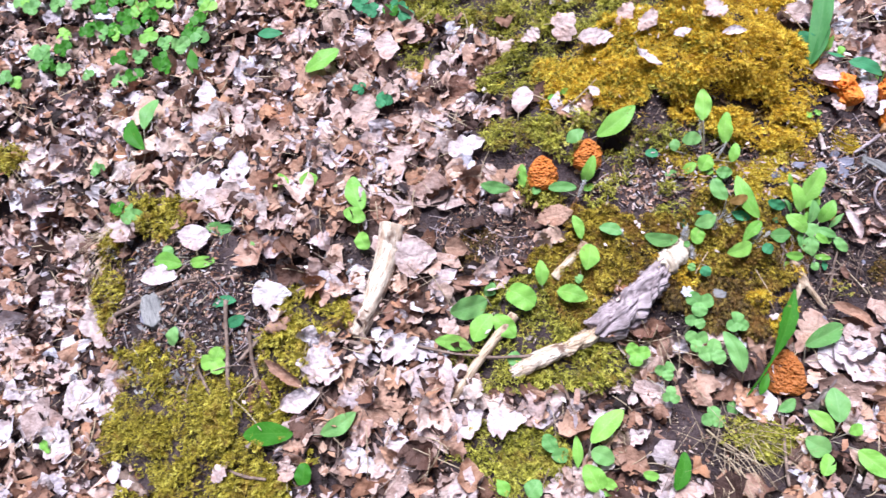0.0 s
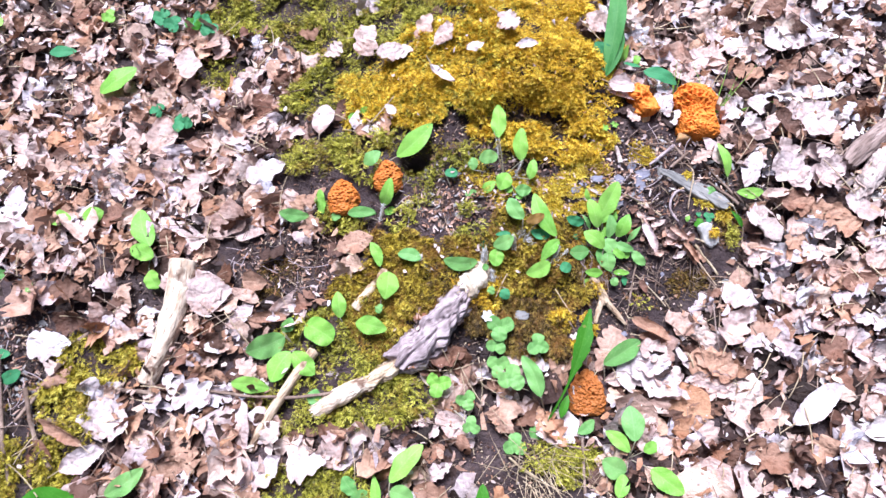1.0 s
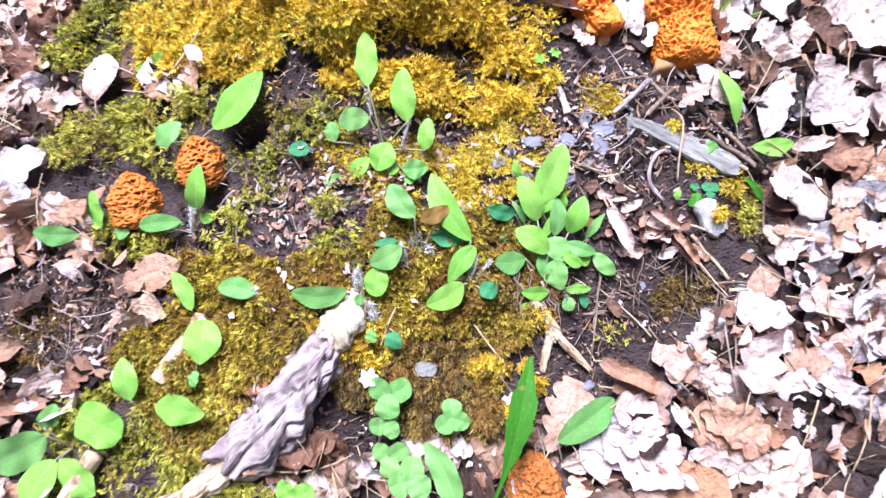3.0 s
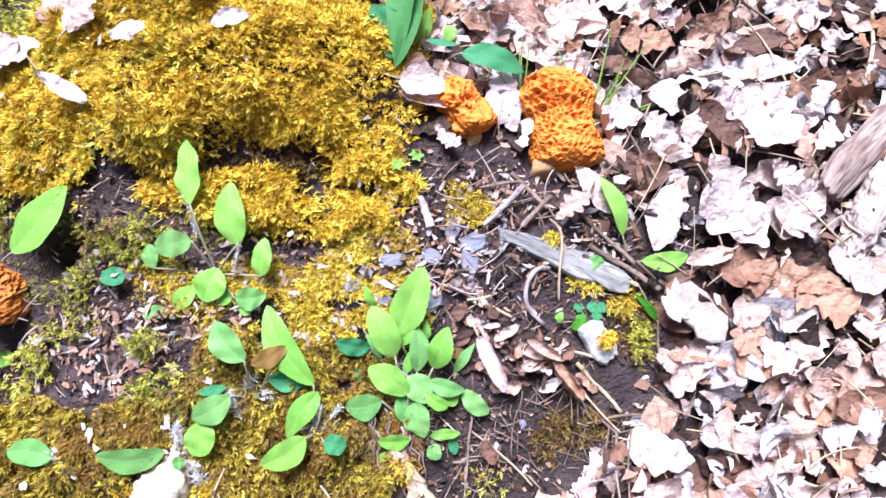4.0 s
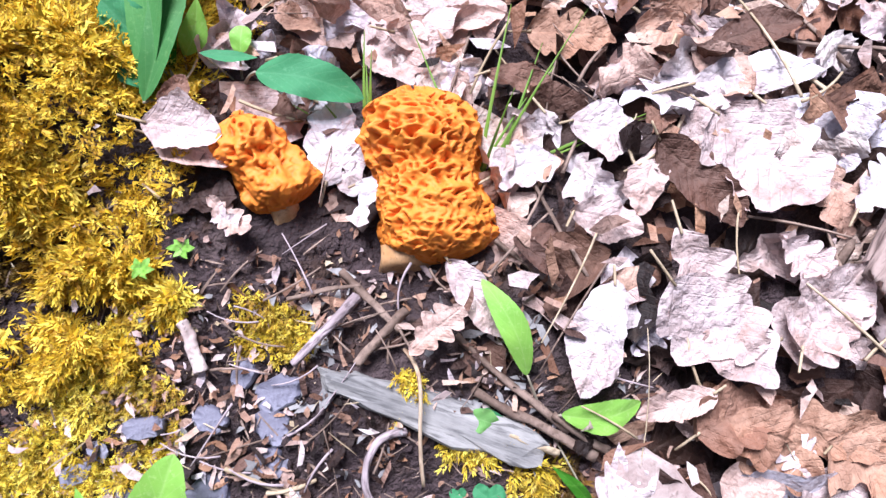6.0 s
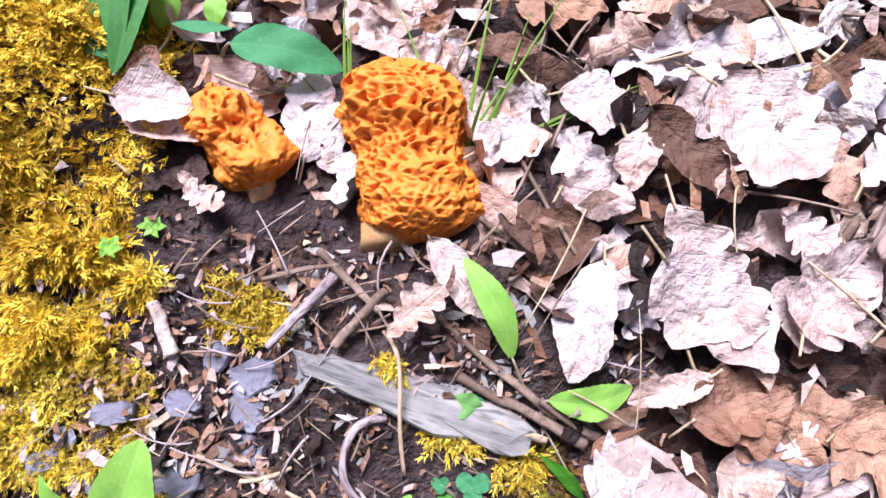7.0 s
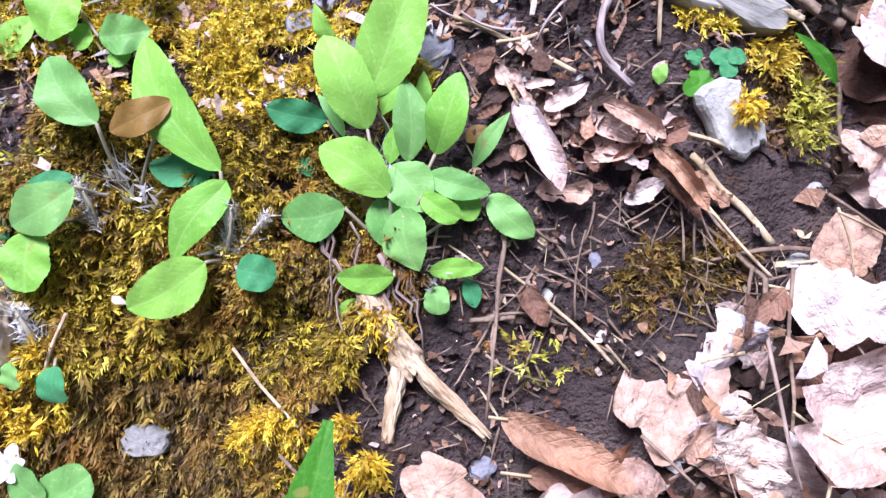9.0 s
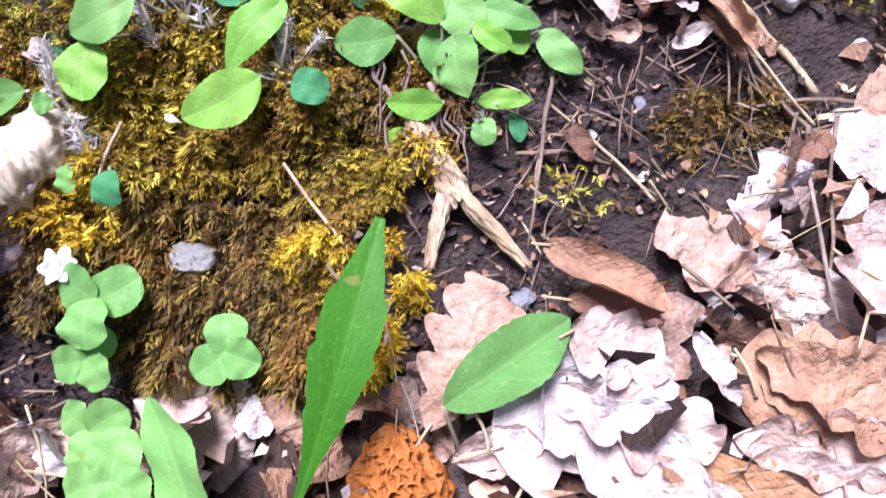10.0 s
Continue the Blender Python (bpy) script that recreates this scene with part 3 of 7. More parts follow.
def litter_verts(r, u, v, h, yaw, length, kind, tilt=0.35, curl=1.0, grid=(11, 4)):
    """Many dead leaves of one outline in the slope's frame: verts, faces, uv."""
    s, a, w, f = leaf_grid(grid[0], grid[1], OUTLINES[kind])
    n = len(u)
    one = np.ones((n, 1))
    own = r.uniform(0, 300, (n, 1))
    torn = 1 + r.uniform(0.08, 0.42, (n, 1)) * np.abs(a) * fbm(s * 5 + own, np.sign(a) * 2.3 + own, 3, 71)
    x = a * w * length[:, None] * r.uniform(0.8, 1.25, (n, 1)) * np.clip(torn, 0.25, 2)
    x = x * (1 + 0.10 * np.sin(s * 7 + r.uniform(0, 6, (n, 1)) + 1.5 * a)) + 0.06 * length[:, None] * np.sin(3 * s + r.uniform(0, 6, (n, 1)))
    y = (s - 0.5 + 0.4 * np.abs(a) * w * r.uniform(0, 1, (n, 1)) + 0.05 * fbm(a * 3 + own, s * 5 + own, 2, 75)) * length[:, None]
    kl, kw = r.normal(0, 0.5, (n, 1)) * curl, (r.normal(0.15, 0.6, (n, 1))) * curl
    ph, fr = r.uniform(0, 6.28, (n, 1)), r.uniform(5, 13, (n, 1))
    z = length[:, None] * (kl * (s - 0.5) ** 2 + kw * (a * w) ** 2 * 1.8 + 0.03 * curl * np.sin(fr * s + ph) * (0.4 + np.abs(a)) + 0.03 * curl * np.sin(5 * s * a + ph * 2) * np.abs(a)
                            + 0.09 * curl * np.abs(fbm(a * w * 5 + own, s * 5 + own * 0.7, 2, 73)))
    p = np.stack([x * one, y * one, z], -1)
    nrm = np.stack([r.normal(0, tilt, n), r.normal(0, tilt, n) - 0.12, np.ones(n)], -1)
    nrm *= (np.where(r.uniform(0, 1, n) < 0.75, 1, -1))[:, None]
    nrm /= np.linalg.norm(nrm, axis=1)[:, None]
    fwd = np.stack([np.cos(yaw), np.sin(yaw), np.zeros(n)], -1)
    fwd -= nrm * (fwd * nrm).sum(1)[:, None]
    fwd /= np.linalg.norm(fwd, axis=1)[:, None]
    rgt = np.cross(fwd, nrm)
    q = p[..., 0:1] * rgt[:, None] + p[..., 1:2] * fwd[:, None] + p[..., 2:3] * nrm[:, None]
    q += np.stack([u, v, h], -1)[:, None]
    # nothing sinks below the soil
    floor = smooth_height(q[..., 0], q[..., 1])
    q[..., 2] = np.maximum(q[..., 2], floor - 0.004 + 0.3 * (q[..., 2] - floor))
    return q, f, np.stack([a * 0.5 * np.minimum(1, w * 3) + 0.5, s], -1)


PLACED = []


def tones(r, n, u, low):
    """Shade of each leaf: brown below, deepened for shaded gaps, pale and bleached on top and on the open slope."""
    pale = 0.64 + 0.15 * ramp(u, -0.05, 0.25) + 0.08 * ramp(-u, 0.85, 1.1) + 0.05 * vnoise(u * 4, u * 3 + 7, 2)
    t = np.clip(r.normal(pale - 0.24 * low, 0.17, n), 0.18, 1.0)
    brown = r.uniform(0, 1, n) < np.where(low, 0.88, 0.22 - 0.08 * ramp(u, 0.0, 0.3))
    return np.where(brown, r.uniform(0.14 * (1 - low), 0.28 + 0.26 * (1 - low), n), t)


def free_of(u, v):
    """How open a place is to fallen leaves."""
    taken = blobs(u, v, GOLD + OLIVE + BLOCK + LEDGE + FRINGE) + 0.97 * blobs(u, v, BARE) + 0.97 * blobs(u, v, OPEN, 0.2)
    return 1 - np.clip(taken, 0, 1)


def scatter_litter(name, label, count, box, size, heights, seed, low=False, kinds=(0.3, 0.25, 0.25, 0.2), tilt=0.35, curl=1.0, grid=(11, 4), feather=0.25):
    r = np.random.default_rng(seed)
    u, v = r.uniform(box[0], box[1], count * 4), r.uniform(box[2], box[3], count * 4)
    rim = np.minimum(np.minimum(u - box[0], box[1] - u), np.minimum(v - box[2], box[3] - v))
    keep = free_of(u, v) * ramp(rim, 0.0, feather) > r.uniform(0, 1, len(u))
    for a, b, c in () if low else PLACED:
        keep &= np.hypot(u - a, v - b) > 0.42 * c
    u, v = u[keep][:count], v[keep][:count]
    n = len(u)
    kind = r.choice(4, n, p=kinds)
    length = r.uniform(size[0], size[1], n)
    h = smooth_height(u, v) + r.uniform(heights[0], heights[1], n)
    yaw, tone = r.uniform(0, 6.28, n), tones(r, n, u, low)
    vs, fs, us, ts, start = [], [], [], [], 0
    for k in range(4):
        m = kind == k
        if not m.any():
            continue
        q, f, uv = litter_verts(r, u[m], v[m], h[m], yaw[m], length[m], k, tilt, curl, grid)
        c = q.shape[1]
        vs.append(to_world(q).reshape(-1, 3))
        fs.append((f[None] + (np.arange(len(q)) * c)[:, None, None]).reshape(-1, 4) + start)
        us.append(np.tile(uv, (len(q), 1)))
        ts.append(np.repeat(tone[m], c))
        start += len(q) * c
    ob = new(name, build_mesh(name, np.concatenate(vs), np.concatenate(fs), DEAD, np.concatenate(us), np.concatenate(ts)))
    return tagged(ob, label, "leaf litter", kind="stuff")


# ---- morels ----
def morel(label, foot, top, cap_radius, cap_share, seeds, profile, seed, mat=None, shift=0.0, sway=(0.0, 0.0), folds=0.72, lumps=0.10):
    """A morel from its foot to its top: a cap of thin ridges round open pits over a pale stem."""
    r = np.random.default_rng(seed)
    foot, top = Vector(foot), Vector(top)
    axis = top - foot
    size = axis.length
    turn = axis.to_track_quat("Z", "Y").to_matrix()
    start = size * (1 - cap_share)
    cap_len = size * cap_share
    rows_, cols = (190, 230) if seeds > 200 else (110, 130)
    s = np.linspace(0.0, 1.0, rows_)
    ang = np.linspace(0, 2 * np.pi, cols, endpoint=False)
    rad = cap_radius * np.interp(s, np.linspace(0, 1, len(profile)), profile)
    rad = np.convolve(np.pad(rad, 8, "edge"), np.ones(17) / 17, "valid") * np.sqrt(np.clip(1 - s**14, 0, 1)) * np.sqrt(np.clip(1 - (1 - s) ** 30, 0, 1))
    ss, aa = np.meshgrid(s, ang, indexing="ij")
    rr = np.repeat(rad[:, None], cols, 1)
    rr = rr * (1 + 0.05 * np.sin(2 * aa + 3 * ss + seed) + lumps * fbm(1.6 * np.cos(aa) + seed, 1.6 * np.sin(aa) + 3.2 * ss, 3, seed + 30))
    lean = sway[0] + (sway[1] - sway[0]) * ss
    base = np.stack([rr * np.cos(aa) + lean, rr * np.sin(aa), start + cap_len * (ss + 0.03 * fbm(2 * np.cos(aa), 2 * np.sin(aa), 2, seed) * ramp(ss, 0.5, 0.9))], -1)
    flat = base.reshape(-1, 3)
    cell = cap_radius * 3.5 / math.sqrt(seeds)
    stretch = np.array((1, 1, folds))
    rows_at = r.integers(1, rows_ - 1, seeds * 34)
    picks = flat[rows_at * cols + r.integers(0, cols, seeds * 34)]
    wide = 0.70 + 0.55 * rows_at / rows_
    chosen, scale = [picks[0]], [wide[0]]
    for p, q in zip(picks[1:], wide[1:]):
        if np.sqrt((((np.array(chosen) - p) * stretch) ** 2).sum(1)).min() > cell * q * r.uniform(0.45, 1.1):
            chosen.append(p)
    chosen = np.array(chosen)
    k = 2.2 / cell
    warp = cell * 0.30 * np.stack([fbm(flat[:, 2] * k + 3 * j, aa.ravel() * 4 + j, 3, 60 + j) for j in range(3)], -1)
    d = np.full((len(flat), 2), 9.0)
    for c in chosen:
        e = np.sqrt((((flat + warp - c) * stretch) ** 2).sum(-1))
        d[:, 1] = np.minimum(d[:, 1], np.maximum(d[:, 0], e))
        d[:, 0] = np.minimum(d[:, 0], e)
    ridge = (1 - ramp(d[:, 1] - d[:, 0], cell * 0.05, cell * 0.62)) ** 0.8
    out = np.stack([np.cos(aa).ravel(), np.sin(aa).ravel(), 0.25 * (ss.ravel() - 0.3)], -1)
    depth = min(cap_radius * 0.36, cell * 1.05) * (0.8 + 0.5 * vnoise(flat[:, 2] * k * 0.5, aa.ravel() * 2, 5))
    frill = 0.90 + 0.28 * vnoise(flat[:, 2] * k * 0.8, aa.ravel() * 3, 11)
    pts = flat + out * ((ridge * frill - 0.6) * depth * (1 + 0.03 * r.uniform(-1, 1, len(flat))))[:, None]
    c = (np.arange(rows_ - 1)[:, None] * cols + np.arange(cols)).ravel()
    nx = (np.arange(rows_ - 1)[:, None] * cols + (np.arange(cols) + 1) % cols).ravel()
    faces = np.stack([c, nx, nx + cols, c + cols], -1)
    rot = np.array(turn)
    PLACED.append((foot.x, foot.y * math.cos(SLOPE) + foot.z * math.sin(SLOPE), 0.085))
    thing_ = thing("morel_mushroom", label, "mushroom", foot, "morels")
    # tone follows ridge height, so the pits' shading is in the cap's colour
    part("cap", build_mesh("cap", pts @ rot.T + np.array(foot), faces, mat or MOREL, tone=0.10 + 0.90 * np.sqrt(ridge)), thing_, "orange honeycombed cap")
    sr = cap_radius * (0.34 if cap_radius > 0.025 else 0.42)
    zs = np.linspace(-0.22, 1 - cap_share + 0.12, 12) * size
    an = np.linspace(0, 2 * np.pi, 28, endpoint=False)
    zz, ab = np.meshgrid(zs, an, indexing="ij")
    q = sr * (1 + 0.25 * ramp(-zz, -0.2 * size, 0.05 * size) + 0.06 * np.sin(5 * ab) + 0.04 * np.sin(9 * ab + zz * 300))
    sink = 0.30 * size * (1 - ramp(zz, -0.22 * size, (1 - cap_share + 0.06) * size))
    stem = np.stack([q * np.cos(ab) + shift, q * np.sin(ab) - sink, zz + 0.55 * sink], -1).reshape(-1, 3)
    c = (np.arange(11)[:, None] * 28 + np.arange(28)).ravel()
    nx = (np.arange(11)[:, None] * 28 + (np.arange(28) + 1) % 28).ravel()
    part("stem", build_mesh("stem", stem @ rot.T + np.array(foot), np.stack([c, nx, nx + 28, c + 28], -1), MOREL_STEM), thing_, "cream stem")
    return thing_


morel("large orange honeycombed morel with a bulging double cap", spot(0.077, 0.089, -0.003), spot(0.076, 0.173, 0.026), 0.0285, 0.95, 215, (0.50, 0.80, 0.88, 0.88, 0.85, 0.83, 0.88, 0.98, 1.0, 0.92, 0.72, 0.35), 3, None, 0.013, (-0.0030, 0.0030), 0.85, 0.09)
morel("orange wrinkled morel leaning over beside a larger one", spot(0.018, 0.107, -0.004), spot(-0.004, 0.161, 0.027), 0.0160, 0.72, 40, (0.5, 0.95, 1.0, 0.92, 0.80, 0.86, 0.95, 0.85, 0.55), 4, None, 0.0, (-0.003, 0.002), 0.6, 0.22)
morel("rusty brown morel with a conical ridged cap", spot(-0.380, -0.033, -0.004), spot(-0.384, 0.009, 0.022), 0.0205, 0.92, 150, (0.85, 1.0, 1.0, 0.97, 0.9, 0.75, 0.5, 0.25), 5, RUST_MOREL)
morel("rusty brown morel half hidden behind a green leaf", spot(-0.322, -0.001, -0.004), spot(-0.326, 0.033, 0.022), 0.0195, 0.92, 150, (0.85, 1.0, 1.0, 0.95, 0.88, 0.72, 0.5, 0.25), 6, RUST_MOREL)
morel("dark brown morel standing in pale leaf litter", spot(-0.055, -0.268, -0.004), spot(-0.058, -0.213, 0.020), 0.0205, 0.92, 210, (0.85, 1.0, 1.02, 0.98, 0.9, 0.75, 0.52, 0.25), 8, BROWN_MOREL, 0.0, (0.0, 0.0), 0.5)


# ---- green leaves ----
FACE = np.array((0.0, -0.30, 0.95))


def blade_points(base, tip, width, shape, seed):
    """A leaf blade between two points of the slope's frame: verts, faces, uv."""
    r = np.random.default_rng(seed)
    base, tip = np.asarray(base, float), np.asarray(tip, float)
    length = np.linalg.norm(tip - base)
    ns, nc = 45 if shape == "saw" else 27, 9
    s = np.linspace(0, 1, ns)
    if shape == "round":
        prof = np.sqrt(np.clip(1 - (2 * s - 1) ** 2, 0, 1)) ** 0.9
    elif shape == "heart":
        prof = np.clip(np.sin(np.pi * np.clip(s, 0, 1) ** 0.62), 0, 1) ** 0.75
    elif shape == "lance":
        prof = np.clip(np.sin(np.pi * s**0.9), 0, 1) ** 0.95
    elif shape == "saw":
        prof = 0.13 * ramp(s, 0, 0.05) + 0.87 * ramp(s, 0.34, 0.72) * ramp(-s, -1.03, -0.74) * (1 + 0.22 * ((s * 7.3) % 1 - 0.5))
    else:
        prof = np.clip(np.sin(np.pi * s**0.95), 0, 1) ** 0.64
    prof = prof * (1 + 0.022 * np.sin(s * 95 + seed) + 0.06 * np.sin(s * 6 + seed)) + 0.012
    a = np.linspace(-1, 1, nc)
    ss, aa = np.meshgrid(s, a, indexing="ij")
    ww = np.repeat(prof[:, None], nc, 1) * width / 2
    lean = r.uniform(-0.08, 0.08)
    x = aa * ww + lean * length * np.sin(np.pi * ss)
    y = ss * length
    if shape == "heart":
        y = y - 0.16 * length * np.abs(aa) * (1 - ss) ** 6
    fold, droop, ripple = r.uniform(0.08, 0.34), r.uniform(0.02, 0.15), r.uniform(0.05, 0.15)
    z = fold * np.abs(aa) * ww * 0.9 - 0.35 * (aa * aa) * ww * fold + droop * length * (np.sin(np.pi * ss) - 0.0) + ripple * ww * np.sin(ss * 13 + aa * 2.5 + seed) * np.abs(aa)
    fwd = (tip - base) / length
    face = FACE + np.array((r.normal(0, 0.22), r.normal(0, 0.18), 0))
    nrm = face - fwd * (face @ fwd)
    nrm /= np.linalg.norm(nrm)
    rgt = np.cross(fwd, nrm)
    p = base + x[..., None] * rgt + y[..., None] * fwd + z[..., None] * nrm
    c = (np.arange(ns - 1)[:, None] * nc + np.arange(nc - 1)).ravel()
    return p.reshape(-1, 3), np.stack([c, c + 1, c + nc + 1, c + nc], -1), np.stack([aa * 0.5 * np.minimum(1, ww / width * 2.4) + 0.5, ss], -1).reshape(-1, 2)


def tube(points, radii, sides=8, rough=0.0, seed=0, fissure=0.0):
    """A tube along points (world): verts and faces, with capped ends."""
    pts = np.asarray(points, float)
    n = len(pts)
    tan = np.gradient(pts, axis=0)
    tan /= np.linalg.norm(tan, axis=1)[:, None] + 1e-9
    ref = np.array((0.31, 0.17, 0.93)) if abs(tan[0, 2]) < 0.9 else np.array((1.0, 0.1, 0))
    side = np.cross(tan, ref)
    side /= np.linalg.norm(side, axis=1)[:, None]
    up = np.cross(side, tan)
    ang = np.linspace(0, 2 * np.pi, sides, endpoint=False)
    rad = np.asarray(radii, float)[:, None] * np.ones(sides)
    if rough:
        k = np.arange(n)[:, None]
        rad = rad * (1 + rough * fbm(k / n * 6.0 + seed, ang[None] * 1.3 + seed * 3, 3, seed) + rough * 0.6 * np.sin(ang * 3 + k / n * 4))
    if fissure:
        k = np.arange(n)[:, None] / n
        wave = fbm(ang[None] * 3.2 + 0.9 * fbm(k * 9 + ang * 0.5, k * 4 + ang, 2, 31), k * 5.0 + ang * 0, 4, 17)
        rad = rad * (1 - fissure * (1 - np.abs(wave)) ** 5 + 0.30 * fissure * fbm(ang[None] * 9, k * 40, 2, 5) + fissure * 0.3 * fbm(k * 3 + ang * 0, ang[None] * 0.8, 2, 3))
    v = pts[:, None] + rad[..., None] * (np.cos(ang)[None, :, None] * side[:, None] + np.sin(ang)[None, :, None] * up[:, None])
    first, last = pts[:1] - tan[:1] * rad[0, 0] * 0.3, pts[-1:] + tan[-1:] * rad[-1, 0] * 0.3
    v = np.concatenate([np.repeat(first, sides, 0)[None] * 0.6 + v[:1] * 0.4, v, np.repeat(last, sides, 0)[None] * 0.6 + v[-1:] * 0.4])
    v = np.concatenate([np.repeat(first, sides, 0)[None], v, np.repeat(last, sides, 0)[None]])
    m = len(v)
    c = (np.arange(m - 1)[:, None] * sides + np.arange(sides)).ravel()
    nx = (np.arange(m - 1)[:, None] * sides + (np.arange(sides) + 1) % sides).ravel()
    return v.reshape(-1, 3), np.stack([c, nx, nx + sides, c + sides], -1)


def litter_depth(u, v):
    a, b = np.array([u]), np.array([v])
    return 0.013 * float(free_of(a, b)[0]) + 0.010 * float(blobs(a, b, GOLD + OLIVE + BLOCK + LEDGE)[0])


def on_ground(u, v, h):
    return np.array((u, v, float(smooth_height(u, v)) + h))


STALK = Shader("pale_stalk")
STALK = STALK.finish(STALK.mix(STALK.noise(120.0), (0.20, 0.17, 0.11), (0.42, 0.38, 0.31)), 0.6)
serial = [0]


def next_seed():
    serial[0] += 1
    return serial[0]


def plant(kind, label, u, v):
    ob = thing(kind, label, kind.replace("_", " ") if kind != "leafy_herb" else "plant", spot(u, v, 0.0), "green plants on the bank")
    ob["root_u"], ob["root_v"] = u, v
    return ob


def stalk_to(owner, end, radius):
    a = on_ground(owner["root_u"], owner["root_v"], -0.003)
    b = np.asarray(end, float)
    if np.linalg.norm(b - a) > 0.055:
        a = on_ground(b[0] + 0.008, b[1] - 0.014, -0.003)
    k = np.linspace(0, 1, 9)[:, None]
    lift = 0.12 * np.linalg.norm(b - a)
    pts = a + (b - a) * k + np.array((0, 0, lift)) * np.sin(np.pi * k) * 0.6
    v, f = tube(to_world(pts), np.linspace(radius * 1.4, radius, 9), 6)
    part("stalk", build_mesh("stalk", v, f, STALK), owner)


def blade(owner, base, tip, width, shape, mat, stalk=True, over=None):
    n = next_seed()
    over = litter_depth(base[0], base[1]) if over is None else over
    b, t = on_ground(*base) + (0, 0, over), on_ground(*tip) + (0, 0, over)
    v, f, uv = blade_points(b, t, width, shape, n)
    part("leaf", build_mesh("leaf", to_world(v), f, mat, uv), owner)
    if stalk:
        stalk_to(owner, b, min(0.0007, 0.03 * width + 0.0002))


def trefoil(owner, u, v, h, size, turn, mat):
    """A leaf of three rounded lobes round one point."""
    n = next_seed()
    c = on_ground(u, v, h + litter_depth(u, v))
    size = size * (1.08 if owner.name.startswith("spring") else 1.35)
    vs, fs, us, start = [], [], [], 0
    for k, a in enumerate((0, 118, -118)):
        t = math.radians(turn + a)
        tip = c + np.array((math.cos(t), math.sin(t), -0.05 + 0.04 * k)) * size * 0.58
        p, f, uv = blade_points(c - (tip - c) * 0.05 + (0, 0, 0.0004 * k), tip, size * 0.60, "round", n * 3 + k)
        vs.append(p), fs.append(f + start), us.append(uv)
        start += len(p)
    part("leaf", build_mesh("leaf", to_world(np.concatenate(vs)), np.concatenate(fs), mat, np.concatenate(us)), owner)
    stalk_to(owner, c, 0.0009)


WHITE_PETAL = Shader("white_petal")
WHITE_PETAL = WHITE_PETAL.finish(WHITE_PETAL.mix(WHITE_PETAL.noise(200.0), (0.82, 0.80, 0.82), (0.9, 0.9, 0.9)), 0.5, None, 0, 0, 0.3)


def flower(owner, u, v, h):
    """A small white flower of six petals."""
    c = on_ground(u, v, h)
    head = part("flower", build_mesh("flower", to_world(c + np.array([(0, 0, 0), (0.001, 0, 0.001), (0, 0.001, 0.001), (-0.001, 0, 0.001)])), [(0, 1, 2), (0, 2, 3)], WHITE_PETAL), owner, "white flower")
    for k in range(6):
        t = math.radians(60 * k + 10)
        tip = c + np.array((math.cos(t) * 0.008, math.sin(t) * 0.008, 0.003))
        p, f, uv = blade_points(c, tip, 0.0055, "oval", 900 + k)
        part("petal", build_mesh("petal", to_world(p), f, WHITE_PETAL, uv), head)
    stalk_to(owner, c, 0.0007)


STRAW = wood_material("straw", (0.36, 0.27, 0.17), (0.62, 0.50, 0.36))

def fuzz(owner, u, v, h, count, length):
    """A tuft of pale hairs and shrivelled bud scales at the foot of a plant."""
    r = np.random.default_rng(next_seed())
    a = on_ground(u, v, h) + r.normal(0, 1, (count, 3)) * (length * 0.35, length * 0.35, length * 0.15)
    d = np.stack([r.normal(0, 0.45, count), r.normal(0.1, 0.45, count), r.uniform(0.4, 1.2, count)], -1)
    d *= (length * r.uniform(0.5, 1.2, count) / np.linalg.norm(d, axis=1))[:, None]
    w = np.cross(d, r.normal(0, 1, (count, 3)))
    w *= (r.choice((0.0003, 0.0004, 0.0012), count) / np.linalg.norm(w, axis=1))[:, None]
    v_ = np.stack([a - w, a + w, a + d], 1).reshape(-1, 3)
    part("hairs", build_mesh("hairs", to_world(v_), np.arange(count * 3).reshape(-1, 3), HAIR), owner, "pale silky hairs")


HAIR = Shader("silky_hair")
HAIR = HAIR.finish(HAIR.mix(HAIR.noise(150.0), (0.55, 0.54, 0.57), (0.86, 0.85, 0.88)), 0.5, None, 0, 0, 0.3)

def woolly_stalk(owner, low, top, radius):
    """A pale stalk wrapped in silky hairs."""
    a, b = on_ground(*low), on_ground(*top)
    n = next_seed()
    r = np.random.default_rng(n)
    k = np.linspace(0, 1, 12)[:, None]
    v, f = tube(to_world(a + (b - a) * k + np.array((0.002, 0, 0.003)) * np.sin(np.pi * k)), 0.42 * radius * np.linspace(1.0, 0.7, 12), 8, 0.2, n)
    part("woolly_stalk", build_mesh("woolly_stalk", v, f, STALK), owner, "pale hairy stalk")
    m = 260
    q = r.uniform(0, 1, (m, 1))
    root = a + (b - a) * q + r.normal(0, 1, (m, 3)) * radius * 0.5
    d = r.normal(0, 1, (m, 3)) + (b - a) / np.linalg.norm(b - a) * 0.9
    d *= (radius * r.uniform(1.0, 2.6, m) / np.linalg.norm(d, axis=1))[:, None]
    w = np.cross(d, r.normal(0, 1, (m, 3)))
    w *= (r.uniform(0.00018, 0.0005, m) / np.linalg.norm(w, axis=1))[:, None]
    part("hairs", build_mesh("hairs", to_world(np.stack([root - w, root + w, root + d], 1).reshape(-1, 3)), np.arange(m * 3).reshape(-1, 3), HAIR), owner, "pale silky hairs")


# ---- single dead leaves ----
NAMES = ("lobed oak leaf", "oval leaf", "broad leaf", "torn leaf")


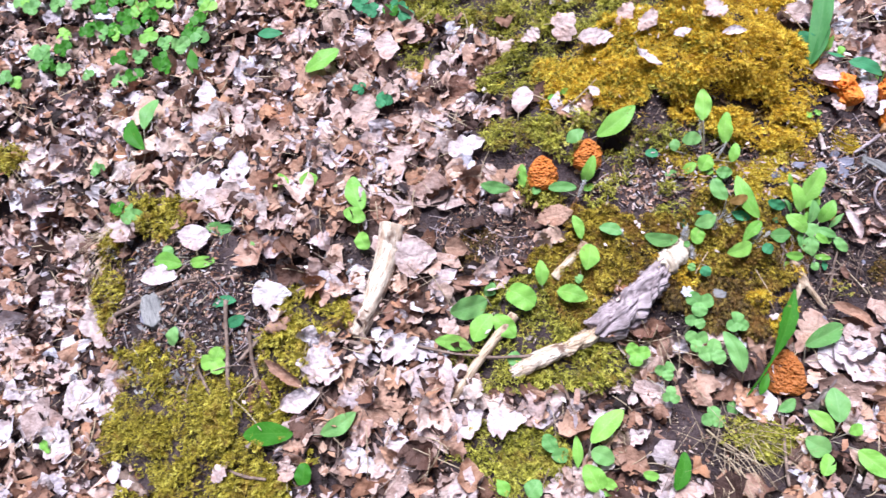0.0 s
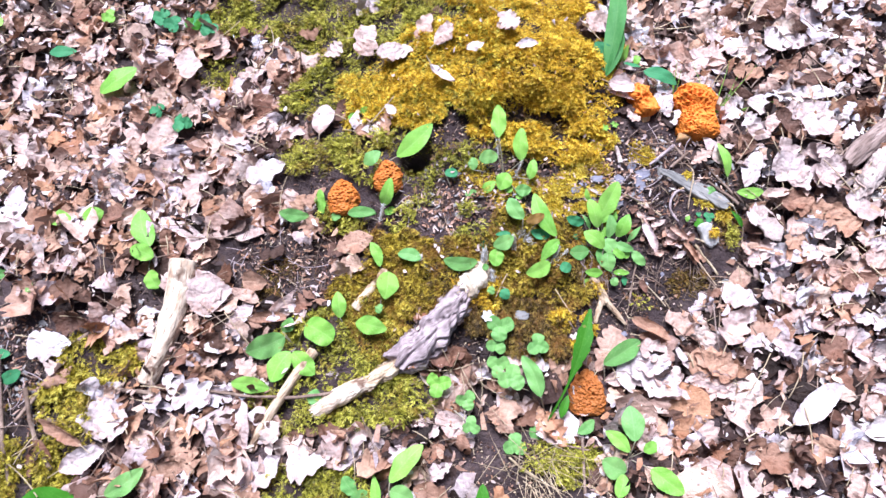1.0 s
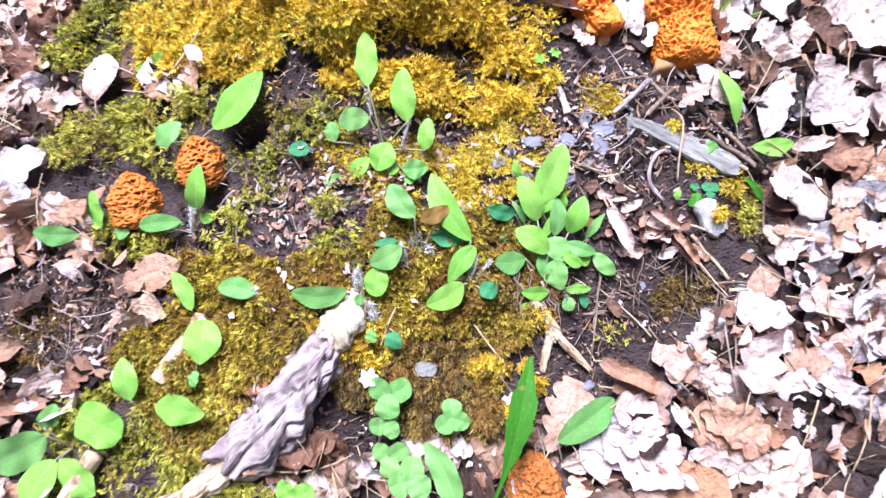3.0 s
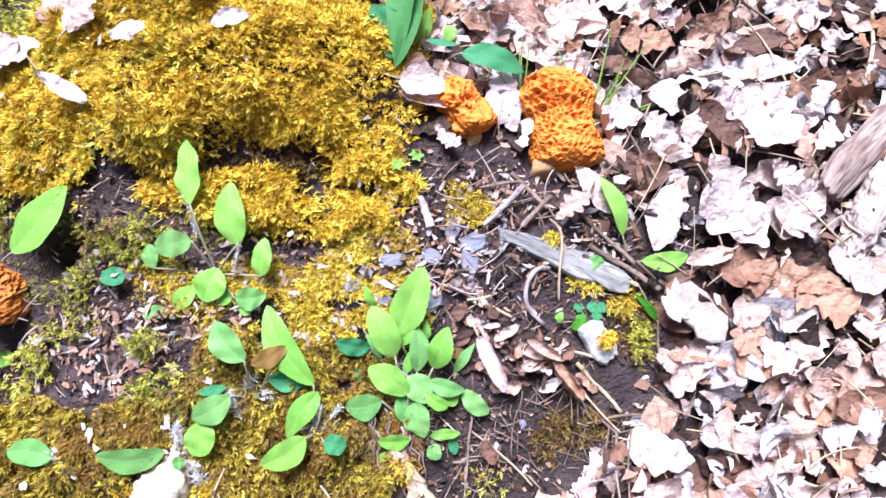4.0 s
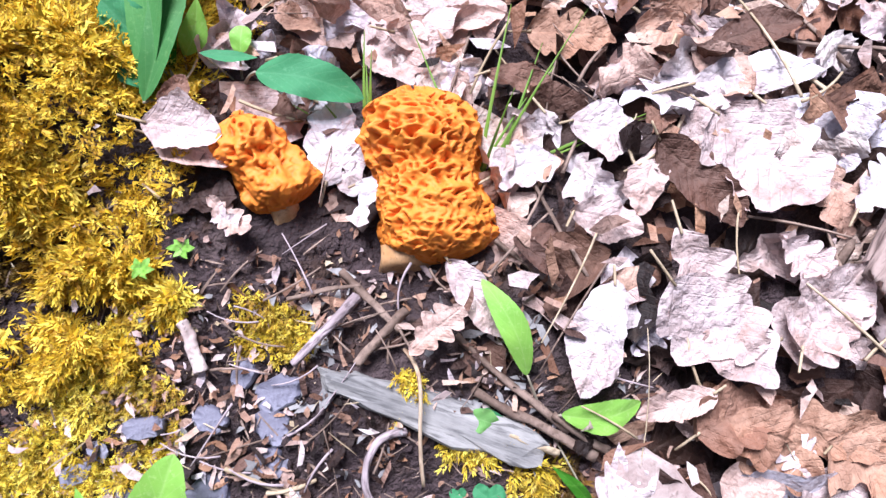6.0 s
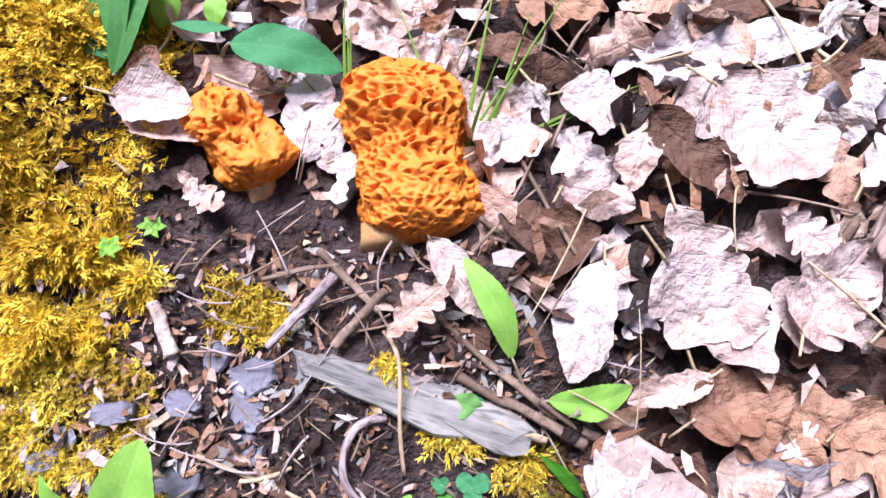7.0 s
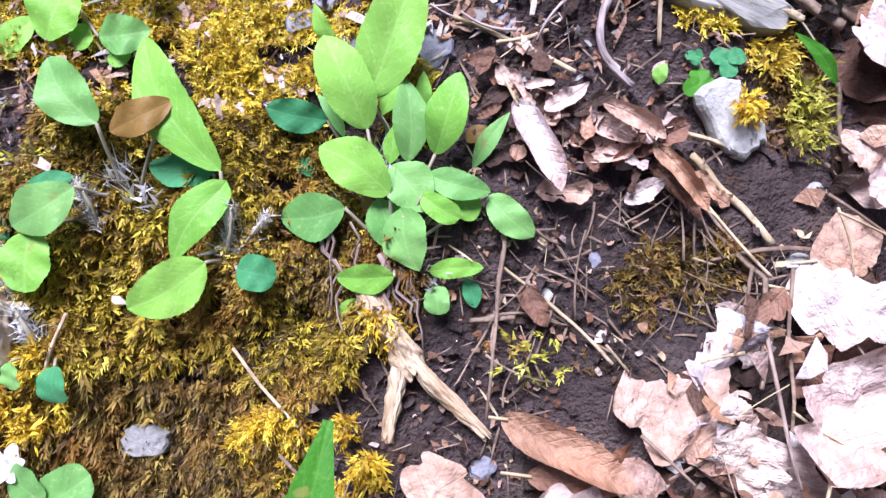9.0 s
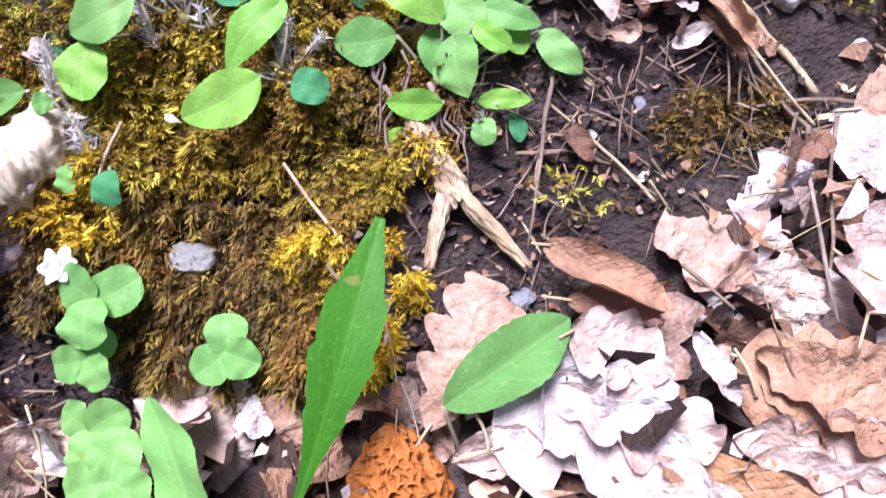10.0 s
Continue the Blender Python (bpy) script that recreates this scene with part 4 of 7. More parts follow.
def leaf_words(kind, tone, roll):
    shade = "dark brown" if tone < 0.25 else "rusty brown" if tone < 0.45 else "tan" if tone < 0.6 else "pale pinkish" if tone < 0.8 else "bleached whitish"
    return "%s %s fallen %s on the ground" % (shade, "rolled" if roll else "dry curled", NAMES[kind])


def fallen_leaf(u, v, yaw, length, width, kind, tone, curl, h, roll=0.0, lift=0.006):
    PLACED.append((u, v, length))
    h += lift
    r = np.random.default_rng(500 + next_seed())
    ns, nc = 39, 7
    s, a, w, f = leaf_grid(ns, nc, OUTLINES[kind])
    x = a * w * width / (2 * w.max())
    x = x * (1 + 0.08 * np.sin(s * 7 + r.uniform(0, 6) + 1.5 * a)) + 0.05 * length * np.sin(s * 3 + r.uniform(0, 6))
    own = r.uniform(0, 300)
    x = x * np.clip(1 + r.uniform(0.05, 0.26) * np.abs(a) * fbm(s * 6 + own, np.sign(a) * 2.3 + own, 4, 81), 0.3, 2)
    y = (s - 0.5 + 0.35 * np.abs(x) / length * r.uniform(0, 1)) * length
    ph, fr = r.uniform(0, 6.28), r.uniform(6, 12)
    kl = r.normal(0, 0.35) * curl
    rim = np.abs(a)
    z = length * (kl * (s - 0.5) ** 2 + curl * (0.10 * rim**2.5 * r.uniform(-0.3, 1) + 0.035 * np.sin(fr * s + ph) * rim + 0.02 * np.sin(17 * s + ph * 3) * a * rim))
    z += 0.065 * length * curl * np.abs(fbm(x / length * 5 + own, y / length * 5, 3, 83)) - 0.03 * length * curl
    if roll:
        ang = x / (width / 2) * roll
        rad = width / 2 / roll
        x, z = np.sin(ang) * rad, z * 0.3 + (1 - np.cos(ang)) * rad
    nrm = np.array((r.normal(0, 0.10), r.normal(-0.08, 0.10), 1.0))
    nrm /= np.linalg.norm(nrm)
    fwd = np.array((math.cos(yaw), math.sin(yaw), 0.0))
    fwd -= nrm * (fwd @ nrm)
    fwd /= np.linalg.norm(fwd)
    rgt = np.cross(fwd, nrm)
    h += 0.010 * float(blobs(np.array([u]), np.array([v]), GOLD + OLIVE + BLOCK + LEDGE)[0])
    c = on_ground(u, v, h + 0.004)
    q = c + x[:, None] * rgt + y[:, None] * fwd + z[:, None] * nrm
    floor = smooth_height(q[:, 0], q[:, 1])
    q[:, 2] = np.maximum(q[:, 2], floor + 0.003 + 0.15 * (q[:, 2] - floor))
    me = build_mesh("dead_leaf", to_world(q), f, DEAD, np.stack([a * 0.5 * np.minimum(1, w * 3) + 0.5, s], -1), np.full(len(s), tone))
    ob = single("dead_leaf", me, leaf_words(kind, tone, roll), "leaf", spot(u, v, h), "fallen leaves")
    if length > 0.03:
        mid = q.reshape(ns, nc, 3)[:, nc // 2]
        k = np.linspace(0, 1, 6)[:, None]
        foot = mid[0] + (mid[0] - mid[3]) / (np.linalg.norm(mid[0] - mid[3]) + 1e-6) * length * r.uniform(0.12, 0.3) + (r.normal(0, 0.003), r.normal(0, 0.003), 0.001)
        sv, sf = tube(to_world(mid[2] + (foot - mid[2]) * k + np.array((0, 0, 0.0006))), np.linspace(0.0007, 0.0006, 6), 5)
        part("stalk", build_mesh("stalk", sv, sf, STRAW), ob)
    return ob


RED_LEAF = Shader("red_leaf")
RED_LEAF = RED_LEAF.finish(RED_LEAF.mix(RED_LEAF.noise(60.0), (0.30, 0.03, 0.03), (0.62, 0.12, 0.11)), 0.6, RED_LEAF.noise(160.0), 0.5, 0.002, 0.1)

# ---- sticks, stones ----
def stick_mesh(a, b, r0, r1, mat, rough=0.08, sides=14, steps=16, fissure=0.0):
    n = next_seed()
    r = np.random.default_rng(n)
    pa, pb = on_ground(*a), on_ground(*b)
    k = np.linspace(0, 1, steps)[:, None]
    size = np.linalg.norm(pb - pa)
    bend = np.array((r.normal(0, 0.025), r.normal(0, 0.025), r.uniform(0, 0.02))) * size
    wob = np.stack([fbm(k[:, 0] * 3 + n, k[:, 0] * 0 + j, 2, n + j) for j in range(3)], -1) * size * 0.012
    pts = pa + (pb - pa) * k + bend * np.sin(np.pi * k) + wob
    v, f = tube(to_world(pts), np.linspace(r0, r1, steps), sides, rough, n, fissure)
    return build_mesh("stick", v, f, mat, grain=along_grain(len(v) // sides, sides, max(r0, r1), size, n)), Vector(to_world((pa + pb) / 2))


def along_grain(rings, sides, radius, size, seed):
    """Coordinates for streaks that run along a tube, with no seam."""
    ang = np.linspace(0, 2 * np.pi, sides, endpoint=False)[None] + 0.5 * np.linspace(0, 1, rings)[:, None]
    k = np.linspace(0, size, rings)[:, None] + 0 * ang
    return np.stack([radius * np.cos(ang) + seed, radius * np.sin(ang), 0.16 * k], -1).reshape(-1, 3)


def log_part(owner, name, line, radii, mat, label="", flat=1.0, groove=0.0, lump=0.1, twist=1.5, ragged=0.0):
    """A part of a log through places of the slope (u, v, h): grooved lengthwise, flattened, with ragged ends."""
    n = next_seed()
    line, radii = np.asarray(line, float), np.asarray(radii, float)
    pts = np.stack([on_ground(*p) for p in line])
    k0 = np.concatenate([[0], np.cumsum(np.linalg.norm(np.diff(pts, axis=0), axis=1))])
    size, steps, sides = k0[-1], 90, 84
    k = np.linspace(0, size, steps)
    pts = np.stack([np.interp(k, k0, pts[:, j]) for j in range(3)], -1)
    soft = np.ones(9) / 9
    pts = np.stack([np.convolve(np.pad(pts[:, j], 4, "reflect", reflect_type="odd"), soft, "valid") for j in range(3)], -1)
    rad = np.convolve(np.pad(np.interp(k, k0, radii), 4, "edge"), soft, "valid")
    fwd = np.gradient(pts, axis=0)
    fwd /= np.linalg.norm(fwd, axis=1)[:, None]
    side = np.cross(fwd, (0.0, 0.0, 1.0))
    side /= np.linalg.norm(side, axis=1)[:, None]
    up = np.cross(side, fwd)
    ang = np.linspace(0, 2 * np.pi, sides, endpoint=False)[None]
    s = (k / size)[:, None]
    ca, sa = np.cos(ang + twist * s), np.sin(ang + twist * s)
    wave = fbm(2.2 * ca + n, 2.2 * sa + 1.8 * s, 3, n) + 0.5 * fbm(6 * ca + n, 6 * sa + 4.0 * s, 3, n + 9)
    shape = 1 + lump * fbm(1.2 * np.cos(ang) + 5 * s + n, 1.2 * np.sin(ang) + 3 * s, 3, n + 4) - groove * np.clip(1 - np.abs(wave) * 4.5, 0, 1) ** 1.2 + 0.35 * groove * wave
    r = rad[:, None] * shape
    push = ragged * (fbm(3 * np.cos(ang) + n, 3 * np.sin(ang), 3, n + 7) + 0.4 * fbm(9 * np.cos(ang) + n, 9 * np.sin(ang), 2, n + 8))
    shift = push * rad.mean() * (ramp(s, 0.80, 1.0) - ramp(1 - s, 0.80, 1.0))
    v = pts[:, None] + (r * np.cos(ang))[..., None] * side[:, None] + (flat * r * np.sin(ang))[..., None] * up[:, None] + shift[..., None] * fwd[:, None]
    ends = [v[:1] * q + pts[:1][:, None] * (1 - q) for q in (0.0, 0.5, 0.85)], [v[-1:] * q + pts[-1:][:, None] * (1 - q) for q in (0.85, 0.5, 0.0)]
    v = np.concatenate(ends[0] + [v] + ends[1])
    m = len(v)
    c = (np.arange(m - 1)[:, None] * sides + np.arange(sides)).ravel()
    nx = (np.arange(m - 1)[:, None] * sides + (np.arange(sides) + 1) % sides).ravel()
    me = build_mesh(name, to_world(v.reshape(-1, 3)), np.stack([c, nx, nx + sides, c + sides], -1), mat, grain=along_grain(m, sides, rad.mean(), size, n))
    return part(name, me, owner, label)


def stick_thing(kind, label, category, a, b, r0, r1, mat, rough=0.08, name="wood", fissure=0.0):
    me, mid = stick_mesh(a, b, r0, r1, mat, rough, 80 if fissure else 22, 110 if fissure else 40, fissure)
    ob = thing(kind, label, category, mid, "sticks")
    part(name, me, ob)
    return ob


BIRCH = grained_wood("peeled_wood", (0.50, 0.36, 0.26), (0.83, 0.73, 0.61), (0.17, 0.10, 0.07), 0.7, 0.002, 150.0)
PALE_BARK = wood_material("pale_bark", (0.38, 0.28, 0.26), (0.66, 0.56, 0.53), bumpy=0.7, size=0.002)
WHITE_WOOD = wood_material("splintered_wood", (0.48, 0.38, 0.28), (0.80, 0.73, 0.63), bumpy=0.5, size=0.0015)


def twig(a, b, r0, r1):
    me, mid = stick_mesh(a, b, r0, r1, TWIG if r0 > 0.0016 else STRAW if serial[0] % 3 == 0 else TWIG, 0.28, 9, 20)
    single("twig", me, "thin dry brown twig lying on the ground", "twig", mid, "twigs")


def bent_twig(label, line, r0, r1, mat):
    """A curved stem through places of the slope."""
    pts = np.stack([on_ground(*p) for p in line])
    k = np.linspace(0, len(pts) - 1, 30)
    pts = np.stack([np.interp(k, np.arange(len(pts)), pts[:, j]) for j in range(3)], -1)
    pts = np.stack([np.convolve(np.pad(pts[:, j], 4, "reflect", reflect_type="odd"), np.ones(9) / 9, "valid") for j in range(3)], -1)
    n = next_seed()
    v, f = tube(to_world(pts), np.linspace(r0, r1, 30), 10, 0.12, n)
    single("twig", build_mesh("twig", v, f, mat, grain=along_grain(len(v) // 10, 10, r0, 0.1, n)), label, "twig", Vector(to_world(pts[15])), "twigs")


SLABS = []


def slab(kind, label, a, b, r0, r1, mat, thick):
    """A flat stone or flake between two points, with chipped sides."""
    n = next_seed()
    r = np.random.default_rng(n)
    pa, pb = on_ground(*a), on_ground(*b)
    size = np.linalg.norm(pb - pa)
    fwd = (pb - pa) / size
    nrm = np.array((0.05, -0.12, 1.0))
    nrm -= fwd * (nrm @ fwd)
    nrm /= np.linalg.norm(nrm)
    rgt = np.cross(fwd, nrm)
    m = 22
    ang = np.linspace(0, 2 * np.pi, m, endpoint=False)
    half = (r0 + r1) / 2
    ex = np.sign(np.cos(ang)) * np.abs(np.cos(ang)) ** 0.7 * size / 2 * (1 + r.normal(0, 0.06, m))
    ey = np.sign(np.sin(ang)) * np.abs(np.sin(ang)) ** 0.7 * (half + (r1 - r0) / 2 * np.cos(ang)) * (1 + r.normal(0, 0.09, m))
    mid = (pa + pb) / 2
    SLABS.append((mid[0], mid[1], size))
    rings = []
    for inset, z in ((0.0, -1.2), (1.0, -1.0), (1.03, -0.35), (0.97, 0.1), (0.88, 0.28), (0.45, 0.36), (0.0, 0.38)):
        jig = 1 + 0.03 * r.normal(0, 1, m) * (inset > 0.5)
        rings.append(mid + (ex * inset * jig)[:, None] * fwd + (ey * inset * jig)[:, None] * rgt + (thick * (z + 0.04 * r.normal(0, 1, m) * (inset > 0.5)))[:, None] * nrm)
    v = np.concatenate(rings)
    c = (np.arange(6)[:, None] * m + np.arange(m)).ravel()
    nx = (np.arange(6)[:, None] * m + (np.arange(m) + 1) % m).ravel()
    d = v - mid
    streak = np.stack([0.14 * (d @ fwd), d @ rgt, d @ nrm], -1)
    me = build_mesh(kind, to_world(v), np.stack([c, nx, nx + m, c + m], -1), mat, smooth=False, grain=streak)
    single(kind, me, label, "stone" if "bark" not in kind else "bark", Vector(to_world(mid)), "stones and flakes")


# ---- green plants ----
bush = plant("leafy_herb", "leafy herb with many oval fuzzy bright green leaves", -0.044, -0.081)
blade(bush, (-0.049, -0.024, 0.016), (-0.028, 0.020, 0.024), 0.0246, "oval", GREEN, over=0.0)
blade(bush, (-0.050, -0.037, 0.018), (-0.064, -0.005, 0.024), 0.0213, "oval", GREEN, over=0.0)
blade(bush, (-0.061, -0.004, 0.012), (-0.068, 0.010, 0.020), 0.0067, "lance", GREEN, over=0.0)
blade(bush, (-0.025, -0.045, 0.014), (-0.013, -0.020, 0.026), 0.0168, "oval", GREEN, over=0.0)
blade(bush, (-0.036, -0.047, 0.012), (-0.035, -0.018, 0.018), 0.0138, "oval", BLUE_GREEN, over=0.0)
blade(bush, (-0.045, -0.030, 0.014), (-0.035, -0.015, 0.018), 0.0080, "lance", GREEN, over=0.0)
blade(bush, (-0.029, -0.026, 0.010), (-0.028, -0.013, 0.014), 0.0067, "lance", GREEN, over=0.0)
blade(bush, (-0.067, -0.030, 0.009), (-0.090, -0.026, 0.010), 0.0138, "oval", TEAL, over=0.0)
blade(bush, (-0.060, -0.038, 0.012), (-0.070, -0.021, 0.012), 0.0057, "lance", BLUE_GREEN, over=0.0)
blade(bush, (-0.042, -0.062, 0.019), (-0.068, -0.044, 0.018), 0.0189, "oval", GREEN, over=0.0)
blade(bush, (-0.060, -0.066, 0.014), (-0.085, -0.069, 0.010), 0.0177, "oval", BLUE_GREEN, over=0.0)
blade(bush, (-0.042, -0.050, 0.016), (-0.028, -0.068, 0.017), 0.0183, "oval", BLUE_GREEN, over=0.0)
blade(bush, (-0.028, -0.054, 0.017), (-0.004, -0.061, 0.016), 0.0117, "oval", BLUE_GREEN, over=0.0)
blade(bush, (-0.005, -0.061, 0.012), (0.012, -0.077, 0.010), 0.0136, "oval", BLUE_GREEN, over=0.0)
blade(bush, (-0.030, -0.063, 0.020), (-0.016, -0.072, 0.019), 0.0098, "round", GREEN, over=0.0)
blade(bush, (-0.016, -0.060, 0.014), (-0.011, -0.071, 0.013), 0.0114, "oval", GREEN, over=0.0)
blade(bush, (-0.037, -0.071, 0.020), (-0.032, -0.091, 0.017), 0.0199, "heart", BLUE_GREEN, over=0.0)
blade(bush, (-0.048, -0.062, 0.013), (-0.042, -0.082, 0.011), 0.0162, "oval", BLUE_GREEN, over=0.0)
blade(bush, (-0.042, -0.092, 0.013), (-0.064, -0.092, 0.012), 0.0121, "oval", GREEN, over=0.0)
blade(bush, (-0.029, -0.090, 0.012), (-0.008, -0.089, 0.012), 0.0083, "oval", GREEN, over=0.0)
blade(bush, (-0.026, -0.095, 0.009), (-0.026, -0.106, 0.008), 0.0105, "round", BLUE_GREEN, over=0.0)
blade(bush, (-0.015, -0.091, 0.006), (-0.012, -0.103, 0.005), 0.0075, "oval", TEAL, over=0.0)
blade(bush, (-0.057, -0.099, 0.006), (-0.064, -0.108, 0.005), 0.0084, "oval", GREEN, over=0.0)
blade(bush, (-0.011, -0.049, 0.008), (0.005, -0.029, 0.012), 0.0072, "lance", BLUE_GREEN, over=0.0)
blade(bush, (-0.014, -0.037, 0.007), (-0.002, -0.034, 0.008), 0.0068, "oval", RUSTY, over=0.0)
blade(bush, (-0.043, -0.048, 0.012), (-0.040, -0.033, 0.014), 0.0076, "lance", GREEN, over=0.0)
blade(bush, (-0.054, -0.061, 0.012), (-0.048, -0.067, 0.010), 0.0057, "oval", RUSTY, over=0.0)
blade(bush, (-0.073, -0.050, 0.004), (-0.080, -0.045, 0.004), 0.0068, "round", TEAL, over=0.0)

herb_b = plant("leafy_herb", "small herb with oval yellow green leaves rooted in moss", -0.106, -0.082)
blade(herb_b, (-0.103, -0.055, 0.012), (-0.133, -0.002, 0.010), 0.0202, "oval", GREEN)
blade(herb_b, (-0.110, -0.052, 0.005), (-0.135, -0.048, 0.005), 0.0142, "oval", TEAL)
blade(herb_b, (-0.103, -0.063, 0.012), (-0.121, -0.088, 0.010), 0.0150, "heart", GREEN)
blade(herb_b, (-0.109, -0.088, 0.010), (-0.138, -0.104, 0.010), 0.0198, "oval", GREEN)
blade(herb_b, (-0.097, -0.091, 0.012), (-0.083, -0.094, 0.012), 0.0140, "round", TEAL)

herb_c = plant("leafy_herb", "small herb with fuzzy oval leaves and one brownish leaf", -0.146, -0.060)
blade(herb_c, (-0.1456, -0.0388, 0.026), (-0.1645, -0.0137, 0.027), 0.0195, "oval", BLUE_GREEN, over=0.0)
blade(herb_c, (-0.119, -0.030, 0.014), (-0.142, -0.041, 0.014), 0.0125, "oval", RUSTY)
blade(herb_c, (-0.156, -0.060, 0.012), (-0.181, -0.073, 0.010), 0.0178, "oval", BLUE_GREEN)
blade(herb_c, (-0.175, -0.075, 0.008), (-0.177, -0.097, 0.008), 0.0179, "round", GREEN)
blade(herb_c, (-0.160, -0.054, 0.006), (-0.179, -0.057, 0.006), 0.0066, "oval", TEAL)
blade(herb_c, (-0.196, -0.064, 0.004), (-0.189, -0.075, 0.004), 0.0094, "oval", TEAL)

sprig = plant("leafy_herb", "single round leaf seedlings growing on hanging moss", -0.175, -0.114)
blade(sprig, (-0.163, -0.124, 0.015), (-0.162, -0.137, 0.014), 0.0140, "round", TEAL)
blade(sprig, (-0.180, -0.122, 0.014), (-0.179, -0.132, 0.013), 0.0095, "round", BLUE_GREEN)
blade(sprig, (-0.185, -0.099, 0.012), (-0.193, -0.101, 0.012), 0.0080, "round", BLUE_GREEN)

herb_d = plant("leafy_herb", "herb with upright oval leaves under the golden moss", -0.172, 0.024)
blade(herb_d, (-0.181, 0.064, 0.012), (-0.185, 0.109, 0.018), 0.0206, "oval", GREEN)
blade(herb_d, (-0.151, 0.037, 0.012), (-0.153, 0.077, 0.016), 0.0192, "oval", GREEN)
blade(herb_d, (-0.139, 0.019, 0.010), (-0.135, 0.044, 0.012), 0.0139, "oval", GREEN)
blade(herb_d, (-0.181, 0.041, 0.010), (-0.205, 0.036, 0.010), 0.0185, "oval", BLUE_GREEN)
blade(herb_d, (-0.211, 0.027, 0.008), (-0.214, 0.043, 0.008), 0.0140, "oval", BLUE_GREEN)
blade(herb_d, (-0.177, 0.003, 0.010), (-0.167, 0.025, 0.010), 0.0208, "oval", GREEN)
blade(herb_d, (-0.199, -0.001, 0.006), (-0.183, 0.014, 0.008), 0.0124, "oval", GREEN)
blade(herb_d, (-0.157, 0.005, 0.008), (-0.136, 0.007, 0.008), 0.0155, "oval", BLUE_GREEN)
blade(herb_d, (-0.168, 0.001, 0.006), (-0.164, 0.012, 0.006), 0.0109, "oval", GREEN)
blade(herb_d, (-0.156, -0.002, 0.004), (-0.146, 0.000, 0.004), 0.0101, "oval", GREEN)
blade(herb_d, (-0.221, -0.003, 0.004), (-0.203, -0.002, 0.004), 0.0094, "oval", BLUE_GREEN)
blade(herb_d, (-0.249, 0.023, 0.005), (-0.232, 0.022, 0.005), 0.0126, "round", TEAL)

herb_e = plant("leafy_herb", "broad oval leaf arching over a small dark hole", -0.331, 0.039)
blade(herb_e, (-0.314, 0.044, 0.026), (-0.268, 0.083, 0.013), 0.0265, "oval", GREEN, over=0.0)
blade(herb_e, (-0.354, 0.026, 0.020), (-0.333, 0.042, 0.020), 0.0181, "oval", BLUE_GREEN)

herb_f = plant("leafy_herb", "small herb with oval leaves in front of morels", -0.333, -0.038)
blade(herb_f, (-0.326, -0.024, 0.012), (-0.316, 0.007, 0.030), 0.0170, "oval", GREEN)
blade(herb_f, (-0.372, -0.036, 0.008), (-0.334, -0.035, 0.010), 0.0150, "oval", BLUE_GREEN)
blade(herb_f, (-0.325, -0.030, 0.004), (-0.311, -0.025, 0.006), 0.0103, "round", GREEN)

herb_g = plant("leafy_herb", "seedling with narrow green leaves beside a morel", -0.411, -0.037)
blade(herb_g, (-0.406, -0.037, 0.008), (-0.411, -0.007, 0.020), 0.0150, "oval", GREEN)
blade(herb_g, (-0.423, -0.041, 0.008), (-0.466, -0.037, 0.008), 0.0166, "oval", BLUE_GREEN)
blade(herb_g, (-0.395, -0.039, 0.006), (-0.381, -0.040, 0.006), 0.0112, "oval", BLUE_GREEN)
blade(herb_g, (-0.362, -0.033, 0.006), (-0.334, -0.036, 0.006), 0.0119, "oval", BLUE_GREEN)

herb_h = plant("leafy_herb", "creeping herb with oval leaves on golden moss", -0.266, -0.106)
blade(herb_h, (-0.270, -0.094, 0.010), (-0.300, -0.089, 0.010), 0.0174, "oval", BLUE_GREEN)
blade(herb_h, (-0.199, -0.093, 0.008), (-0.242, -0.094, 0.010), 0.0189, "oval", BLUE_GREEN)

herb_i = plant("leafy_herb", "herb with a heart shaped leaf beside a broken stick", -0.323, -0.109)
blade(herb_i, (-0.321, -0.106, 0.008), (-0.335, -0.077, 0.016), 0.0137, "oval", GREEN)
blade(herb_i, (-0.309, -0.118, 0.012), (-0.311, -0.148, 0.012), 0.0276, "heart", GREEN)
blade(herb_i, (-0.365, -0.174, 0.014), (-0.371, -0.142, 0.018), 0.0171, "oval", GREEN)
blade(herb_i, (-0.317, -0.152, 0.004), (-0.319, -0.164, 0.004), 0.0106, "round", BLUE_GREEN)

herb_j = plant("leafy_herb", "spreading herb with oval green leaves at the moss edge", -0.424, -0.209)
blade(herb_j, (-0.434, -0.200, 0.012), (-0.481, -0.223, 0.012), 0.0328, "oval", BLUE_GREEN)
blade(herb_j, (-0.409, -0.183, 0.012), (-0.371, -0.201, 0.014), 0.0327, "round", GREEN)
blade(herb_j, (-0.425, -0.218, 0.012), (-0.445, -0.256, 0.012), 0.0283, "oval", GREEN)
blade(herb_j, (-0.422, -0.218, 0.012), (-0.391, -0.244, 0.012), 0.0255, "oval", GREEN)
blade(herb_j, (-0.446, -0.264, 0.008), (-0.496, -0.261, 0.006), 0.0199, "oval", GREEN)
blade(herb_j, (-0.345, -0.179, 0.014), (-0.305, -0.185, 0.016), 0.0225, "oval", GREEN)
blade(herb_j, (-0.438, -0.194, 0.010), (-0.428, -0.176, 0.012), 0.0158, "oval", BLUE_GREEN)
blade(herb_j, (-0.394, -0.262, 0.006), (-0.384, -0.278, 0.006), 0.0183, "round", BLUE_GREEN)

